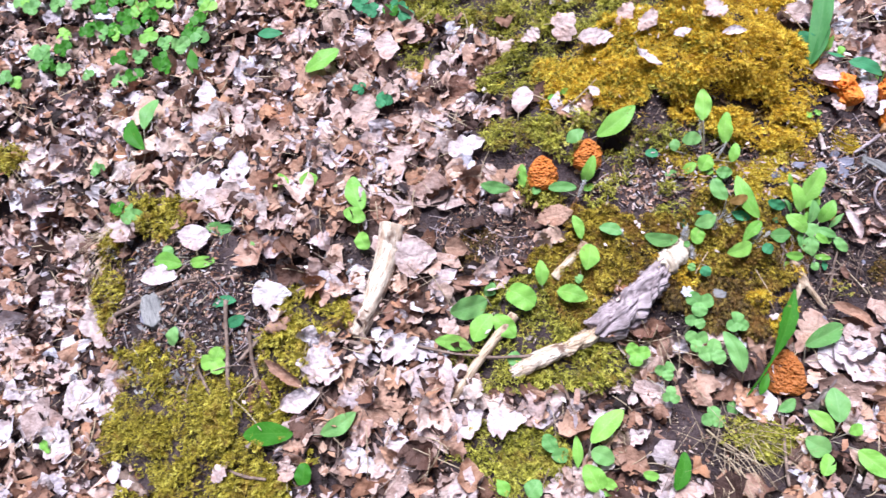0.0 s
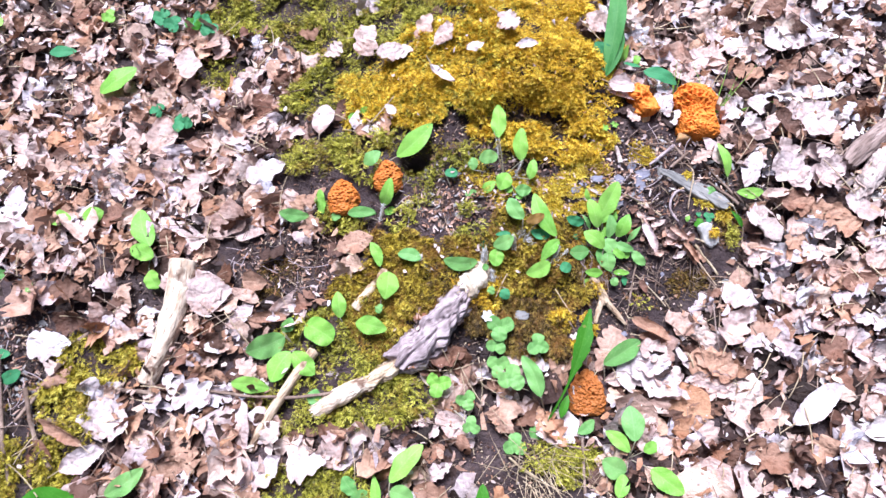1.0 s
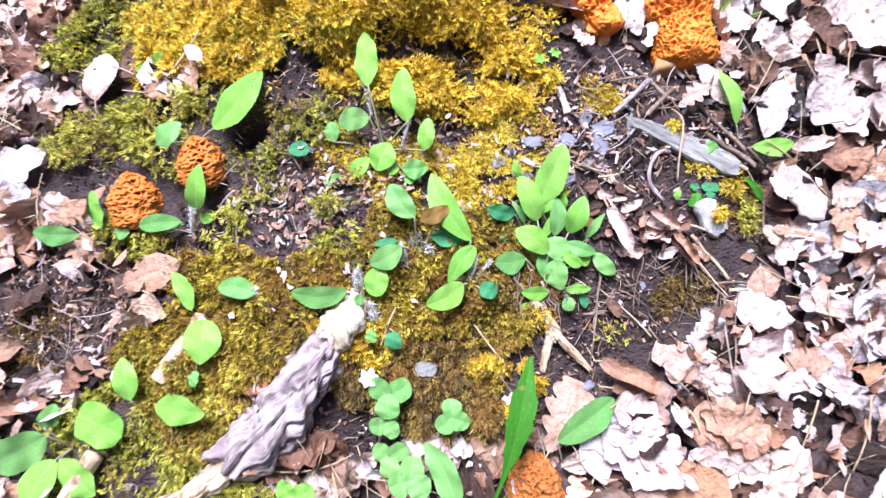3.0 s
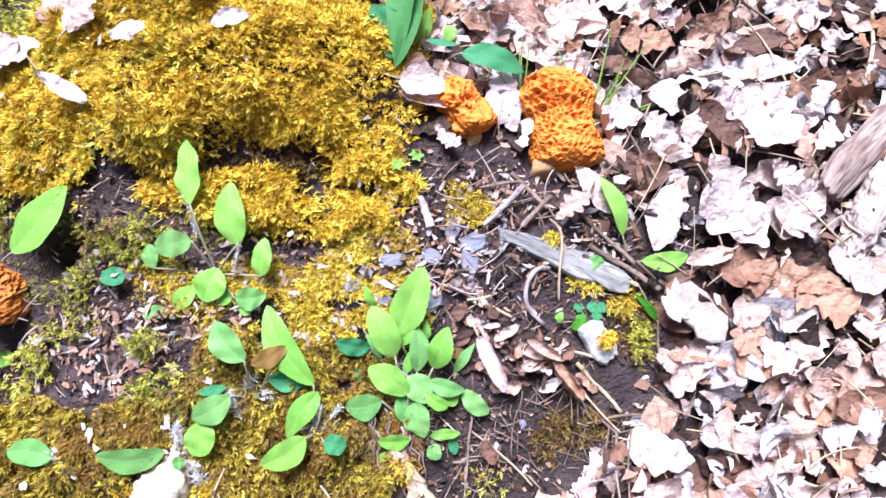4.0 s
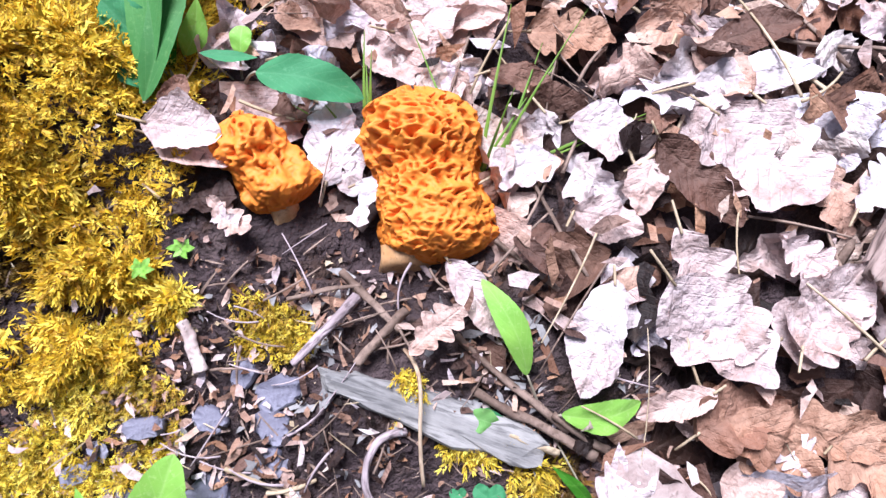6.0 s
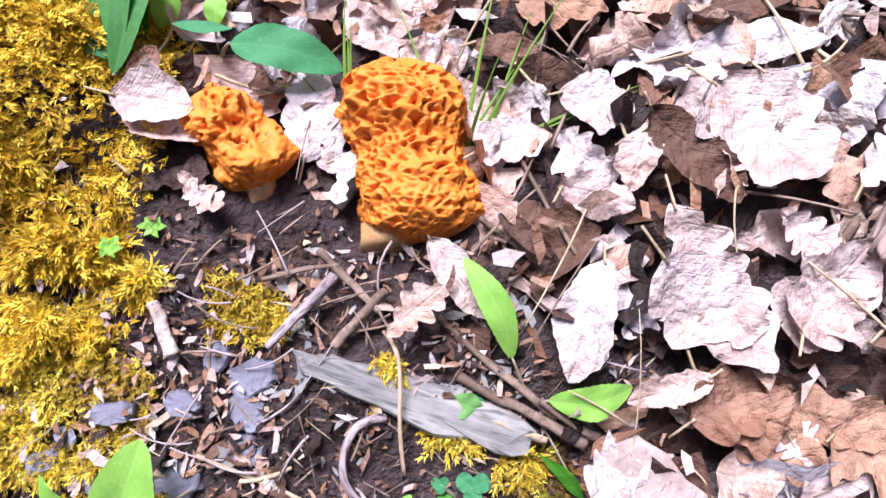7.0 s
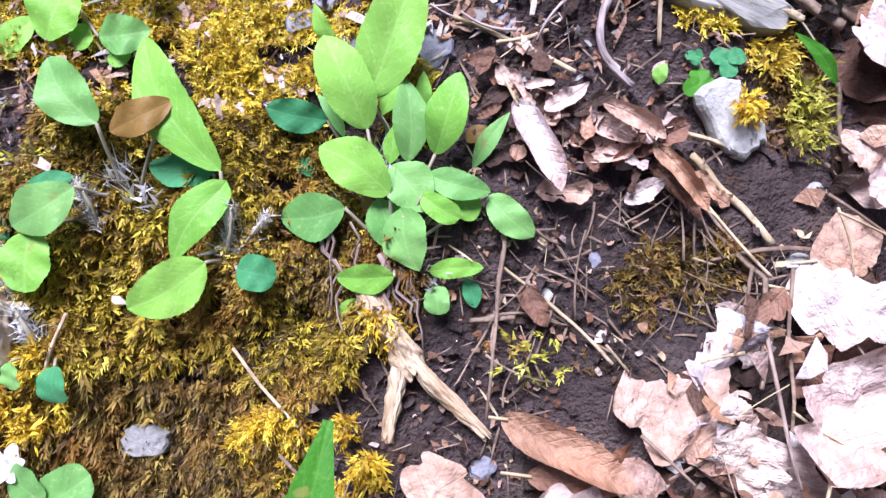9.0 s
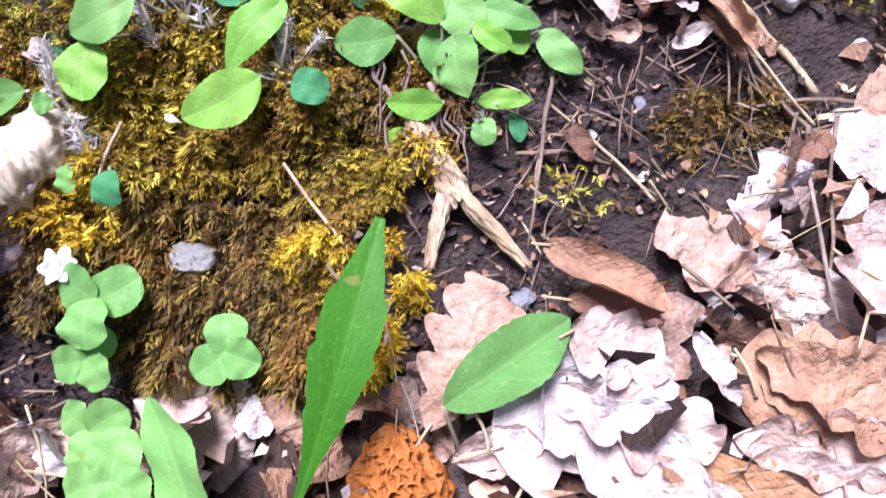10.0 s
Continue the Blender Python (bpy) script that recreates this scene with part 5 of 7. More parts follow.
hep = plant("hepatica", "clump of pale three lobed leaves with a white flower", -0.179, -0.208)
trefoil(hep, -0.167, -0.171, 0.024, 0.0231, 30, BLUE_GREEN)
trefoil(hep, -0.170, -0.192, 0.022, 0.0169, 70, BLUE_GREEN)
trefoil(hep, -0.167, -0.217, 0.022, 0.0194, 150, BLUE_GREEN)
trefoil(hep, -0.150, -0.232, 0.024, 0.0220, 200, BLUE_GREEN)
blade(hep, (-0.115, -0.252, 0.030), (-0.139, -0.205, 0.026), 0.0206, "oval", BLUE_GREEN)
flower(hep, -0.183, -0.158, 0.018)

hepr = plant("hepatica", "three lobed pale green leaf on dark soil", -0.129, -0.201)
trefoil(hepr, -0.120, -0.188, 0.022, 0.0186, 100, BLUE_GREEN)

hept = plant("hepatica", "dark green lobed leaves beside a rough bark branch", -0.228, -0.265)
trefoil(hept, -0.238, -0.245, 0.013, 0.0208, 20, GREEN)
trefoil(hept, -0.203, -0.261, 0.013, 0.0165, 60, BLUE_GREEN)
trefoil(hept, -0.195, -0.290, 0.013, 0.0150, 90, BLUE_GREEN)
trefoil(hept, -0.142, -0.308, 0.013, 0.0189, 90, BLUE_GREEN)
blade(hept, (-0.123, -0.298, 0.008), (-0.109, -0.284, 0.012), 0.0163, "round", BLUE_GREEN)

tall = plant("tall_leaf_plant", "tall serrated dark green leaf standing beside a morel", -0.094, -0.236)
blade(tall, (-0.104, -0.277, 0.004), (-0.060, -0.145, 0.030), 0.0214, "saw", DEEP)
blade(tall, (-0.089, -0.273, 0.006), (-0.081, -0.245, 0.012), 0.0110, "lance", DEEP)

lone = plant("leafy_herb", "single broad oval leaf above pale fallen oak leaf", -0.033, -0.228)
blade(lone, (-0.040, -0.206, 0.012), (0.005, -0.174, 0.008), 0.0250, "oval", BLUE_GREEN)

herb_k = plant("leafy_herb", "herb with pointed leaves among twigs and grass", -0.007, -0.313)
blade(herb_k, (-0.004, -0.294, 0.012), (-0.009, -0.253, 0.012), 0.0257, "oval", BLUE_GREEN)
blade(herb_k, (-0.010, -0.306, 0.010), (-0.037, -0.284, 0.010), 0.0161, "oval", GREEN)
blade(herb_k, (-0.014, -0.328, 0.006), (-0.041, -0.317, 0.008), 0.0252, "oval", BLUE_GREEN)
blade(herb_k, (0.013, -0.323, 0.010), (0.048, -0.347, 0.008), 0.0247, "oval", GREEN)
blade(herb_k, (-0.024, -0.357, 0.008), (-0.017, -0.331, 0.008), 0.0170, "oval", GREEN)
blade(herb_k, (0.006, -0.304, 0.008), (0.021, -0.293, 0.008), 0.0147, "oval", GREEN)
blade(herb_k, (-0.069, -0.289, 0.006), (-0.050, -0.272, 0.008), 0.0137, "oval", BLUE_GREEN)

herb_l = plant("leafy_herb", "low herb with several oval leaves in the leaf litter", -0.288, -0.391)
blade(herb_l, (-0.285, -0.361, 0.012), (-0.250, -0.316, 0.014), 0.0237, "oval", GREEN)
blade(herb_l, (-0.298, -0.392, 0.008), (-0.305, -0.352, 0.014), 0.0125, "lance", GREEN)
blade(herb_l, (-0.269, -0.415, 0.010), (-0.290, -0.387, 0.010), 0.0272, "oval", GREEN)
blade(herb_l, (-0.284, -0.370, 0.010), (-0.256, -0.378, 0.008), 0.0234, "oval", BLUE_GREEN)
blade(herb_l, (-0.324, -0.377, 0.010), (-0.342, -0.359, 0.010), 0.0196, "oval", BLUE_GREEN)
blade(herb_l, (-0.330, -0.384, 0.008), (-0.309, -0.374, 0.008), 0.0181, "oval", BLUE_GREEN)
blade(herb_l, (-0.275, -0.402, 0.008), (-0.249, -0.412, 0.008), 0.0203, "oval", GREEN)
blade(herb_l, (-0.377, -0.438, 0.008), (-0.392, -0.420, 0.010), 0.0166, "lance", GREEN)
blade(herb_l, (-0.352, -0.434, 0.008), (-0.341, -0.413, 0.008), 0.0234, "oval", BLUE_GREEN)

herb_m = plant("leafy_herb", "dark green narrow leaf among twigs", -0.184, -0.401)
blade(herb_m, (-0.184, -0.399, 0.006), (-0.177, -0.354, 0.014), 0.0188, "oval", DEEP)
blade(herb_m, (-0.222, -0.386, 0.005), (-0.203, -0.387, 0.005), 0.0122, "oval", GREEN)

extra = plant("leafy_herb", "arched green leaf rising from leaf litter", -0.799, 0.160)
blade(extra, (-0.789, 0.158, 0.012), (-0.740, 0.202, 0.020), 0.0320, "oval", GREEN)

extra = plant("leafy_herb", "pair of upright green leaves in leaf litter", -1.009, -0.021)
blade(extra, (-1.018, 0.013, 0.012), (-1.015, 0.071, 0.018), 0.0249, "oval", BLUE_GREEN)
blade(extra, (-1.001, -0.025, 0.008), (-1.049, 0.030, 0.014), 0.0255, "oval", DEEP)

extra = plant("leafy_herb", "small herb with oval leaves beside a pale stick", -0.633, -0.114)
blade(extra, (-0.624, -0.097, 0.010), (-0.649, -0.047, 0.014), 0.0275, "oval", GREEN)
blade(extra, (-0.617, -0.111, 0.008), (-0.650, -0.102, 0.008), 0.0224, "oval", GREEN)
blade(extra, (-0.625, -0.127, 0.008), (-0.608, -0.149, 0.008), 0.0237, "oval", GREEN)
blade(extra, (-0.767, -0.072, 0.006), (-0.741, -0.064, 0.006), 0.0215, "oval", GREEN)
blade(extra, (-0.727, -0.062, 0.006), (-0.703, -0.050, 0.006), 0.0216, "oval", GREEN)

extra = plant("leafy_herb", "small green leaves on a mossy block", -0.855, -0.192)
blade(extra, (-0.848, -0.146, 0.006), (-0.805, -0.144, 0.006), 0.0194, "oval", BLUE_GREEN)
blade(extra, (-0.868, -0.206, 0.008), (-0.918, -0.206, 0.008), 0.0242, "oval", GREEN)
blade(extra, (-0.890, -0.197, 0.008), (-0.904, -0.182, 0.010), 0.0162, "oval", BLUE_GREEN)
blade(extra, (-0.858, -0.202, 0.006), (-0.818, -0.194, 0.006), 0.0175, "oval", GREEN)
blade(extra, (-0.779, -0.159, 0.004), (-0.761, -0.163, 0.004), 0.0159, "round", BLUE_GREEN)

extra = plant("leafy_herb", "glossy oval leaves lying on the litter", -0.655, -0.408)
blade(extra, (-0.657, -0.407, 0.008), (-0.724, -0.419, 0.008), 0.0296, "oval", DEEP)
blade(extra, (-0.621, -0.402, 0.008), (-0.581, -0.368, 0.008), 0.0220, "oval", BLUE_GREEN)
blade(extra, (-0.633, -0.467, 0.006), (-0.635, -0.439, 0.006), 0.0232, "round", DEEP)

extra = plant("leafy_herb", "small green leaf in pale litter", -1.064, -0.483)
blade(extra, (-1.075, -0.474, 0.006), (-1.051, -0.489, 0.006), 0.0160, "oval", GREEN)

extra = plant("leafy_herb", "seedling with bluish leaves on bare soil", -0.785, -0.268)
blade(extra, (-0.810, -0.257, 0.006), (-0.775, -0.247, 0.008), 0.0171, "oval", TEAL)
blade(extra, (-0.784, -0.281, 0.006), (-0.760, -0.266, 0.006), 0.0170, "oval", TEAL)
blade(extra, (-0.860, -0.318, 0.006), (-0.859, -0.292, 0.010), 0.0173, "oval", BLUE_GREEN)

extra = plant("leafy_herb", "narrow leaf standing in the litter", -0.982, 0.141)
blade(extra, (-0.977, 0.134, 0.006), (-0.999, 0.183, 0.016), 0.0193, "lance", DEEP)

extra = plant("leafy_herb", "small bluish leaf in brown litter", -0.857, 0.241)
blade(extra, (-0.896, 0.231, 0.008), (-0.853, 0.237, 0.008), 0.0177, "oval", TEAL)

patch = plant("spring_leaves", "low patch of three lobed spring leaves", -1.307, 0.168)
trefoil(patch, -1.294, 0.160, 0.012, 0.0264, 0, BLUE_GREEN)
trefoil(patch, -1.244, 0.169, 0.012, 0.0282, 67, DEEP)
trefoil(patch, -1.173, 0.119, 0.012, 0.0196, 134, BLUE_GREEN)
trefoil(patch, -1.307, 0.094, 0.012, 0.0220, 201, GREEN)
trefoil(patch, -1.228, 0.128, 0.012, 0.0238, 268, BLUE_GREEN)
trefoil(patch, -1.125, 0.155, 0.012, 0.0276, 335, DEEP)
trefoil(patch, -1.090, 0.162, 0.012, 0.0255, 42, BLUE_GREEN)
trefoil(patch, -1.087, 0.206, 0.012, 0.0299, 109, GREEN)
trefoil(patch, -1.052, 0.193, 0.012, 0.0256, 176, BLUE_GREEN)
trefoil(patch, -1.013, 0.221, 0.012, 0.0317, 243, DEEP)

patch = plant("spring_leaves", "dense patch of lobed green leaves", -1.119, 0.118)
trefoil(patch, -1.108, 0.111, 0.012, 0.0252, 0, BLUE_GREEN)
trefoil(patch, -1.146, 0.242, 0.012, 0.0284, 67, DEEP)
trefoil(patch, -1.249, 0.272, 0.012, 0.0311, 134, BLUE_GREEN)
trefoil(patch, -1.080, 0.280, 0.012, 0.0305, 201, GREEN)
trefoil(patch, -1.006, 0.286, 0.012, 0.0282, 268, BLUE_GREEN)
trefoil(patch, -1.204, 0.261, 0.012, 0.0288, 335, DEEP)
trefoil(patch, -1.294, 0.262, 0.012, 0.0271, 42, BLUE_GREEN)
trefoil(patch, -1.359, 0.271, 0.012, 0.0253, 109, GREEN)
trefoil(patch, -1.150, 0.286, 0.012, 0.0308, 176, BLUE_GREEN)
trefoil(patch, -1.158, 0.214, 0.012, 0.0262, 243, DEEP)
trefoil(patch, -1.264, 0.132, 0.012, 0.0220, 310, BLUE_GREEN)

patch = plant("spring_leaves", "lobed leaves on a mossy stone", -0.981, -0.134)
trefoil(patch, -0.970, -0.139, 0.012, 0.0286, 0, BLUE_GREEN)
trefoil(patch, -1.000, -0.132, 0.012, 0.0204, 67, DEEP)
trefoil(patch, -1.073, -0.063, 0.012, 0.0216, 134, BLUE_GREEN)
trefoil(patch, -0.788, -0.331, 0.012, 0.0321, 201, GREEN)

patch = plant("spring_leaves", "pale lobed leaves at the moss edge", -0.702, 0.359)
trefoil(patch, -0.694, 0.350, 0.012, 0.0231, 0, BLUE_GREEN)
trefoil(patch, -0.667, 0.290, 0.012, 0.0262, 67, DEEP)
trefoil(patch, -0.629, 0.356, 0.012, 0.0230, 134, BLUE_GREEN)
trefoil(patch, -0.812, 0.300, 0.012, 0.0213, 201, GREEN)

patch = plant("spring_leaves", "bluish divided leaves in the litter", -0.646, 0.113)
trefoil(patch, -0.641, 0.104, 0.012, 0.0249, 0, TEAL)
trefoil(patch, -0.687, 0.127, 0.012, 0.0200, 67, TEAL)

patch = plant("spring_leaves", "spreading patch of lobed spring leaves over dark soil", -1.173, 0.200)
trefoil(patch, -1.371, 0.269, 0.009, 0.0335, 209, BLUE_GREEN)
trefoil(patch, -1.197, 0.221, 0.009, 0.0243, 264, DEEP)
trefoil(patch, -1.204, 0.206, 0.017, 0.0274, 211, DEEP)
trefoil(patch, -0.999, 0.276, 0.012, 0.0299, 250, GREEN)
trefoil(patch, -1.327, 0.100, 0.019, 0.0255, 113, BLUE_GREEN)
trefoil(patch, -1.128, 0.221, 0.016, 0.0313, 10, DEEP)
trefoil(patch, -1.253, 0.306, 0.010, 0.0314, 335, DEEP)
trefoil(patch, -1.128, 0.264, 0.011, 0.0315, 259, GREEN)
trefoil(patch, -1.022, 0.191, 0.013, 0.0296, 295, BLUE_GREEN)
trefoil(patch, -1.032, 0.142, 0.013, 0.0224, 305, DEEP)
trefoil(patch, -1.195, 0.288, 0.018, 0.0312, 105, DEEP)
trefoil(patch, -1.255, 0.199, 0.010, 0.0273, 220, GREEN)
trefoil(patch, -1.270, 0.151, 0.019, 0.0311, 204, BLUE_GREEN)
trefoil(patch, -1.254, 0.132, 0.015, 0.0239, 347, DEEP)
trefoil(patch, -1.087, 0.121, 0.009, 0.0305, 284, DEEP)
trefoil(patch, -1.248, 0.300, 0.018, 0.0253, 76, GREEN)
trefoil(patch, -1.334, 0.248, 0.020, 0.0290, 305, BLUE_GREEN)
trefoil(patch, -1.104, 0.286, 0.009, 0.0292, 254, DEEP)
trefoil(patch, -1.098, 0.246, 0.016, 0.0292, 241, DEEP)
trefoil(patch, -1.153, 0.206, 0.010, 0.0245, 178, GREEN)
trefoil(patch, -1.173, 0.210, 0.008, 0.0316, 141, BLUE_GREEN)
trefoil(patch, -1.176, 0.281, 0.013, 0.0318, 139, DEEP)
trefoil(patch, -1.009, 0.250, 0.014, 0.0261, 125, DEEP)
trefoil(patch, -0.990, 0.211, 0.018, 0.0303, 340, BLUE_GREEN)
trefoil(patch, -1.042, 0.155, 0.014, 0.0309, 91, DEEP)

patch = plant("spring_leaves", "lobed green leaves beside mossy ground", -0.677, 0.299)
trefoil(patch, -0.702, 0.286, 0.014, 0.0250, 300, TEAL)
trefoil(patch, -0.658, 0.294, 0.014, 0.0248, 255, TEAL)
trefoil(patch, -0.640, 0.277, 0.014, 0.0246, 0, TEAL)
trefoil(patch, -0.725, 0.300, 0.014, 0.0252, 160, TEAL)

clover = plant("clover", "clover with small round dark leaflets on mossy stone", 0.087, -0.014)
trefoil(clover, 0.081, -0.017, 0.006, 0.0091, 90, DEEP)
trefoil(clover, 0.093, -0.008, 0.006, 0.0095, 140, TEAL)
trefoil(clover, 0.080, -0.006, 0.005, 0.0050, 30, TEAL)
blade(clover, (0.065, -0.016, 0.004), (0.068, -0.009, 0.006), 0.0059, "oval", GREEN)

strap = plant("strap_leaf_plant", "tall upright dark green strap leaves behind moss", -0.033, 0.183)
# broad upright leaves
blade(strap, (-0.044, 0.170, 0.004), (-0.028, 0.335, 0.034), 0.0265, "lance", STRAP)
blade(strap, (-0.044, 0.169, 0.006), (-0.032, 0.258, 0.026), 0.0165, "oval", STRAP)
blade(strap, (-0.035, 0.188, 0.004), (-0.041, 0.230, 0.030), 0.0102, "lance", DEEP)
blade(strap, (-0.040, 0.189, 0.006), (-0.060, 0.215, 0.012), 0.0240, "oval", TEAL)
blade(strap, (-0.044, 0.186, 0.004), (-0.053, 0.178, 0.006), 0.0127, "oval", TEAL)
blade(strap, (-0.031, 0.196, 0.004), (-0.017, 0.212, 0.030), 0.0117, "lance", GREEN)

teal = plant("strap_leaf_plant", "smooth bluish green oval leaf behind the morels", -0.011, 0.190)
blade(teal, (0.005, 0.180, 0.020), (0.051, 0.169, 0.016), 0.0196, "oval", TEAL)
blade(teal, (-0.021, 0.193, 0.012), (0.004, 0.191, 0.014), 0.0065, "lance", TEAL)
blade(teal, (-0.004, 0.194, 0.012), (-0.002, 0.206, 0.016), 0.0101, "round", GREEN)

pairl = plant("leafy_herb", "two narrow pale green leaves beside grey slate", 0.120, 0.022)
blade(pairl, (0.113, 0.041, 0.012), (0.097, 0.080, 0.022), 0.0115, "oval", GREEN)
blade(pairl, (0.126, 0.024, 0.012), (0.160, 0.027, 0.014), 0.0137, "oval", GREEN)
blade(pairl, (0.087, 0.027, 0.006), (0.100, 0.021, 0.006), 0.0105, "oval", BLUE_GREEN)
blade(pairl, (0.138, -0.017, 0.005), (0.121, 0.003, 0.006), 0.0062, "lance", DEEP)
blade(pairl, (0.102, 0.023, 0.004), (0.094, 0.029, 0.004), 0.0061, "oval", TEAL)

mosssprig = plant("leafy_herb", "tiny green seedling growing in moss", -0.375, 0.106)
blade(mosssprig, (-0.369, 0.102, 0.006), (-0.388, 0.102, 0.008), 0.0093, "oval", GREEN)
blade(mosssprig, (-0.370, 0.104, 0.006), (-0.361, 0.113, 0.010), 0.0093, "oval", GREEN)

star = plant("moss_star", "bright green star shaped seedling on the moss ledge", -0.033, 0.107)
blade(star, (-0.031, 0.105, 0.005), (-0.025, 0.105, 0.006), 0.0030, "lance", GREEN, stalk=False)
blade(star, (-0.031, 0.105, 0.005), (-0.028, 0.100, 0.006), 0.0030, "lance", GREEN, stalk=False)
blade(star, (-0.031, 0.105, 0.005), (-0.034, 0.101, 0.006), 0.0030, "lance", GREEN, stalk=False)
blade(star, (-0.031, 0.105, 0.005), (-0.037, 0.105, 0.006), 0.0030, "lance", GREEN, stalk=False)
blade(star, (-0.031, 0.105, 0.005), (-0.034, 0.109, 0.006), 0.0030, "lance", GREEN, stalk=False)
blade(star, (-0.031, 0.105, 0.005), (-0.028, 0.109, 0.006), 0.0030, "lance", GREEN, stalk=False)

star = plant("moss_star", "bright green star shaped seedling on the moss ledge", -0.047, 0.097)
blade(star, (-0.045, 0.096, 0.005), (-0.039, 0.095, 0.006), 0.0030, "lance", GREEN, stalk=False)
blade(star, (-0.045, 0.096, 0.005), (-0.042, 0.091, 0.006), 0.0030, "lance", GREEN, stalk=False)
blade(star, (-0.045, 0.096, 0.005), (-0.048, 0.091, 0.006), 0.0030, "lance", GREEN, stalk=False)
blade(star, (-0.045, 0.096, 0.005), (-0.050, 0.096, 0.006), 0.0030, "lance", GREEN, stalk=False)
blade(star, (-0.045, 0.096, 0.005), (-0.047, 0.100, 0.006), 0.0030, "lance", GREEN, stalk=False)
blade(star, (-0.045, 0.096, 0.005), (-0.041, 0.100, 0.006), 0.0030, "lance", GREEN, stalk=False)
fuzz(herb_c, -0.146, -0.055, 0.008, 60, 0.012)
fuzz(herb_c, -0.135, -0.061, 0.008, 30, 0.008)
fuzz(herb_b, -0.100, -0.080, 0.008, 70, 0.012)
fuzz(sprig, -0.177, -0.112, 0.008, 40, 0.011)
fuzz(bush, -0.047, -0.047, 0.008, 40, 0.011)
fuzz(bush, -0.032, -0.092, 0.008, 40, 0.009)
fuzz(herb_c, -0.156, -0.068, 0.008, 30, 0.008)

woolly_stalk(herb_c, (-0.1875, -0.0957, 0.010), (-0.1908, -0.0767, 0.021), 0.0023)
woolly_stalk(sprig, (-0.1760, -0.1195, 0.009), (-0.1819, -0.1025, 0.017), 0.0025)
woolly_stalk(herb_c, (-0.1536, -0.0714, 0.010), (-0.1574, -0.0567, 0.019), 0.0021)
woolly_stalk(herb_b, (-0.1064, -0.0858, 0.009), (-0.0984, -0.0681, 0.022), 0.0021)
woolly_stalk(herb_b, (-0.1020, -0.0822, 0.009), (-0.0881, -0.0697, 0.016), 0.0015)
woolly_stalk(herb_h, (-0.2593, -0.1085, 0.009), (-0.2726, -0.0898, 0.019), 0.0023)
woolly_stalk(herb_h, (-0.1937, -0.0931, 0.009), (-0.1922, -0.0786, 0.017), 0.0021)
woolly_stalk(herb_f, (-0.3291, -0.0430, 0.009), (-0.3252, -0.0251, 0.021), 0.0016)
woolly_stalk(herb_d, (-0.1803, 0.0463, 0.009), (-0.1866, 0.0740, 0.021), 0.0014)
woolly_stalk(herb_d, (-0.1568, 0.0230, 0.009), (-0.1497, 0.0390, 0.021), 0.0014)


# ---- single fallen leaves ----
fallen_leaf(0.068, -0.146, -0.724, 0.0574, 0.0504, 2, 0.56, 1.90, 0.006)
fallen_leaf(0.019, -0.157, -0.430, 0.0528, 0.0235, 1, 0.42, 1.00, 0.008, 1.6)
fallen_leaf(-0.036, -0.187, 1.19, 0.0600, 0.0370, 0, 0.53, 0.35, 0.010)
fallen_leaf(0.131, -0.106, -0.255, 0.0475, 0.0330, 2, 0.80, 1.10, 0.012)
fallen_leaf(0.122, -0.147, 1.173, 0.0542, 0.0359, 2, 0.68, 1.60, 0.006)
fallen_leaf(0.0146, -0.0444, -1.180, 0.0420, 0.0180, 1, 0.80, 1.30, 0.008, 1.7)
fallen_leaf(0.052, -0.036, -0.578, 0.0275, 0.0112, 1, 0.54, 1.60, 0.008, 1.5)
fallen_leaf(0.069, -0.057, -0.927, 0.0330, 0.0125, 1, 0.46, 1.60, 0.008, 1.8)
fallen_leaf(0.134, -0.082, 0.363, 0.0310, 0.0250, 1, 0.52, 0.80, 0.006)
fallen_leaf(0.093, -0.198, 2.479, 0.0520, 0.0335, 2, 0.48, 1.30, 0.012)
fallen_leaf(0.087, -0.215, 3.049, 0.0542, 0.0280, 2, 0.62, 1.00, 0.006)
fallen_leaf(0.022, -0.185, -0.251, 0.0403, 0.0319, 2, 0.66, 1.00, 0.008)
fallen_leaf(0.025, -0.208, -0.378, 0.0624, 0.0319, 0, 0.68, 0.90, 0.006)
fallen_leaf(-0.021, -0.221, 0.091, 0.0331, 0.0190, 1, 0.66, 1.00, 0.006)
fallen_leaf(0.087, -0.226, -0.019, 0.0520, 0.0221, 2, 0.70, 1.00, 0.006)
fallen_leaf(0.023, -0.168, -0.219, 0.0369, 0.0154, 1, 0.33, 0.60, 0.003)
fallen_leaf(0.193, 0.053, -0.947, 0.0616, 0.0395, 2, 0.76, 0.70, 0.008)
fallen_leaf(0.242, 0.057, 0.342, 0.0478, 0.0398, 2, 0.73, 0.90, 0.006)
fallen_leaf(0.223, 0.127, -1.021, 0.0575, 0.0535, 2, 0.74, 0.70, 0.006)
fallen_leaf(0.270, 0.108, 0.555, 0.0341, 0.0211, 0, 0.95, 0.50, 0.010)
fallen_leaf(0.194, 0.118, -0.998, 0.0535, 0.0235, 1, 0.22, 1.00, 0.006)
fallen_leaf(0.250, 0.110, -1.432, 0.0434, 0.0181, 0, 0.52, 0.80, 0.007)
fallen_leaf(0.228, 0.164, -0.016, 0.0640, 0.0197, 1, 0.92, 0.70, 0.008)
fallen_leaf(0.200, 0.018, 0.408, 0.0403, 0.0312, 2, 0.34, 1.40, 0.006)
fallen_leaf(0.144, 0.054, -2.078, 0.0515, 0.0258, 1, 0.88, 0.80, 0.008)
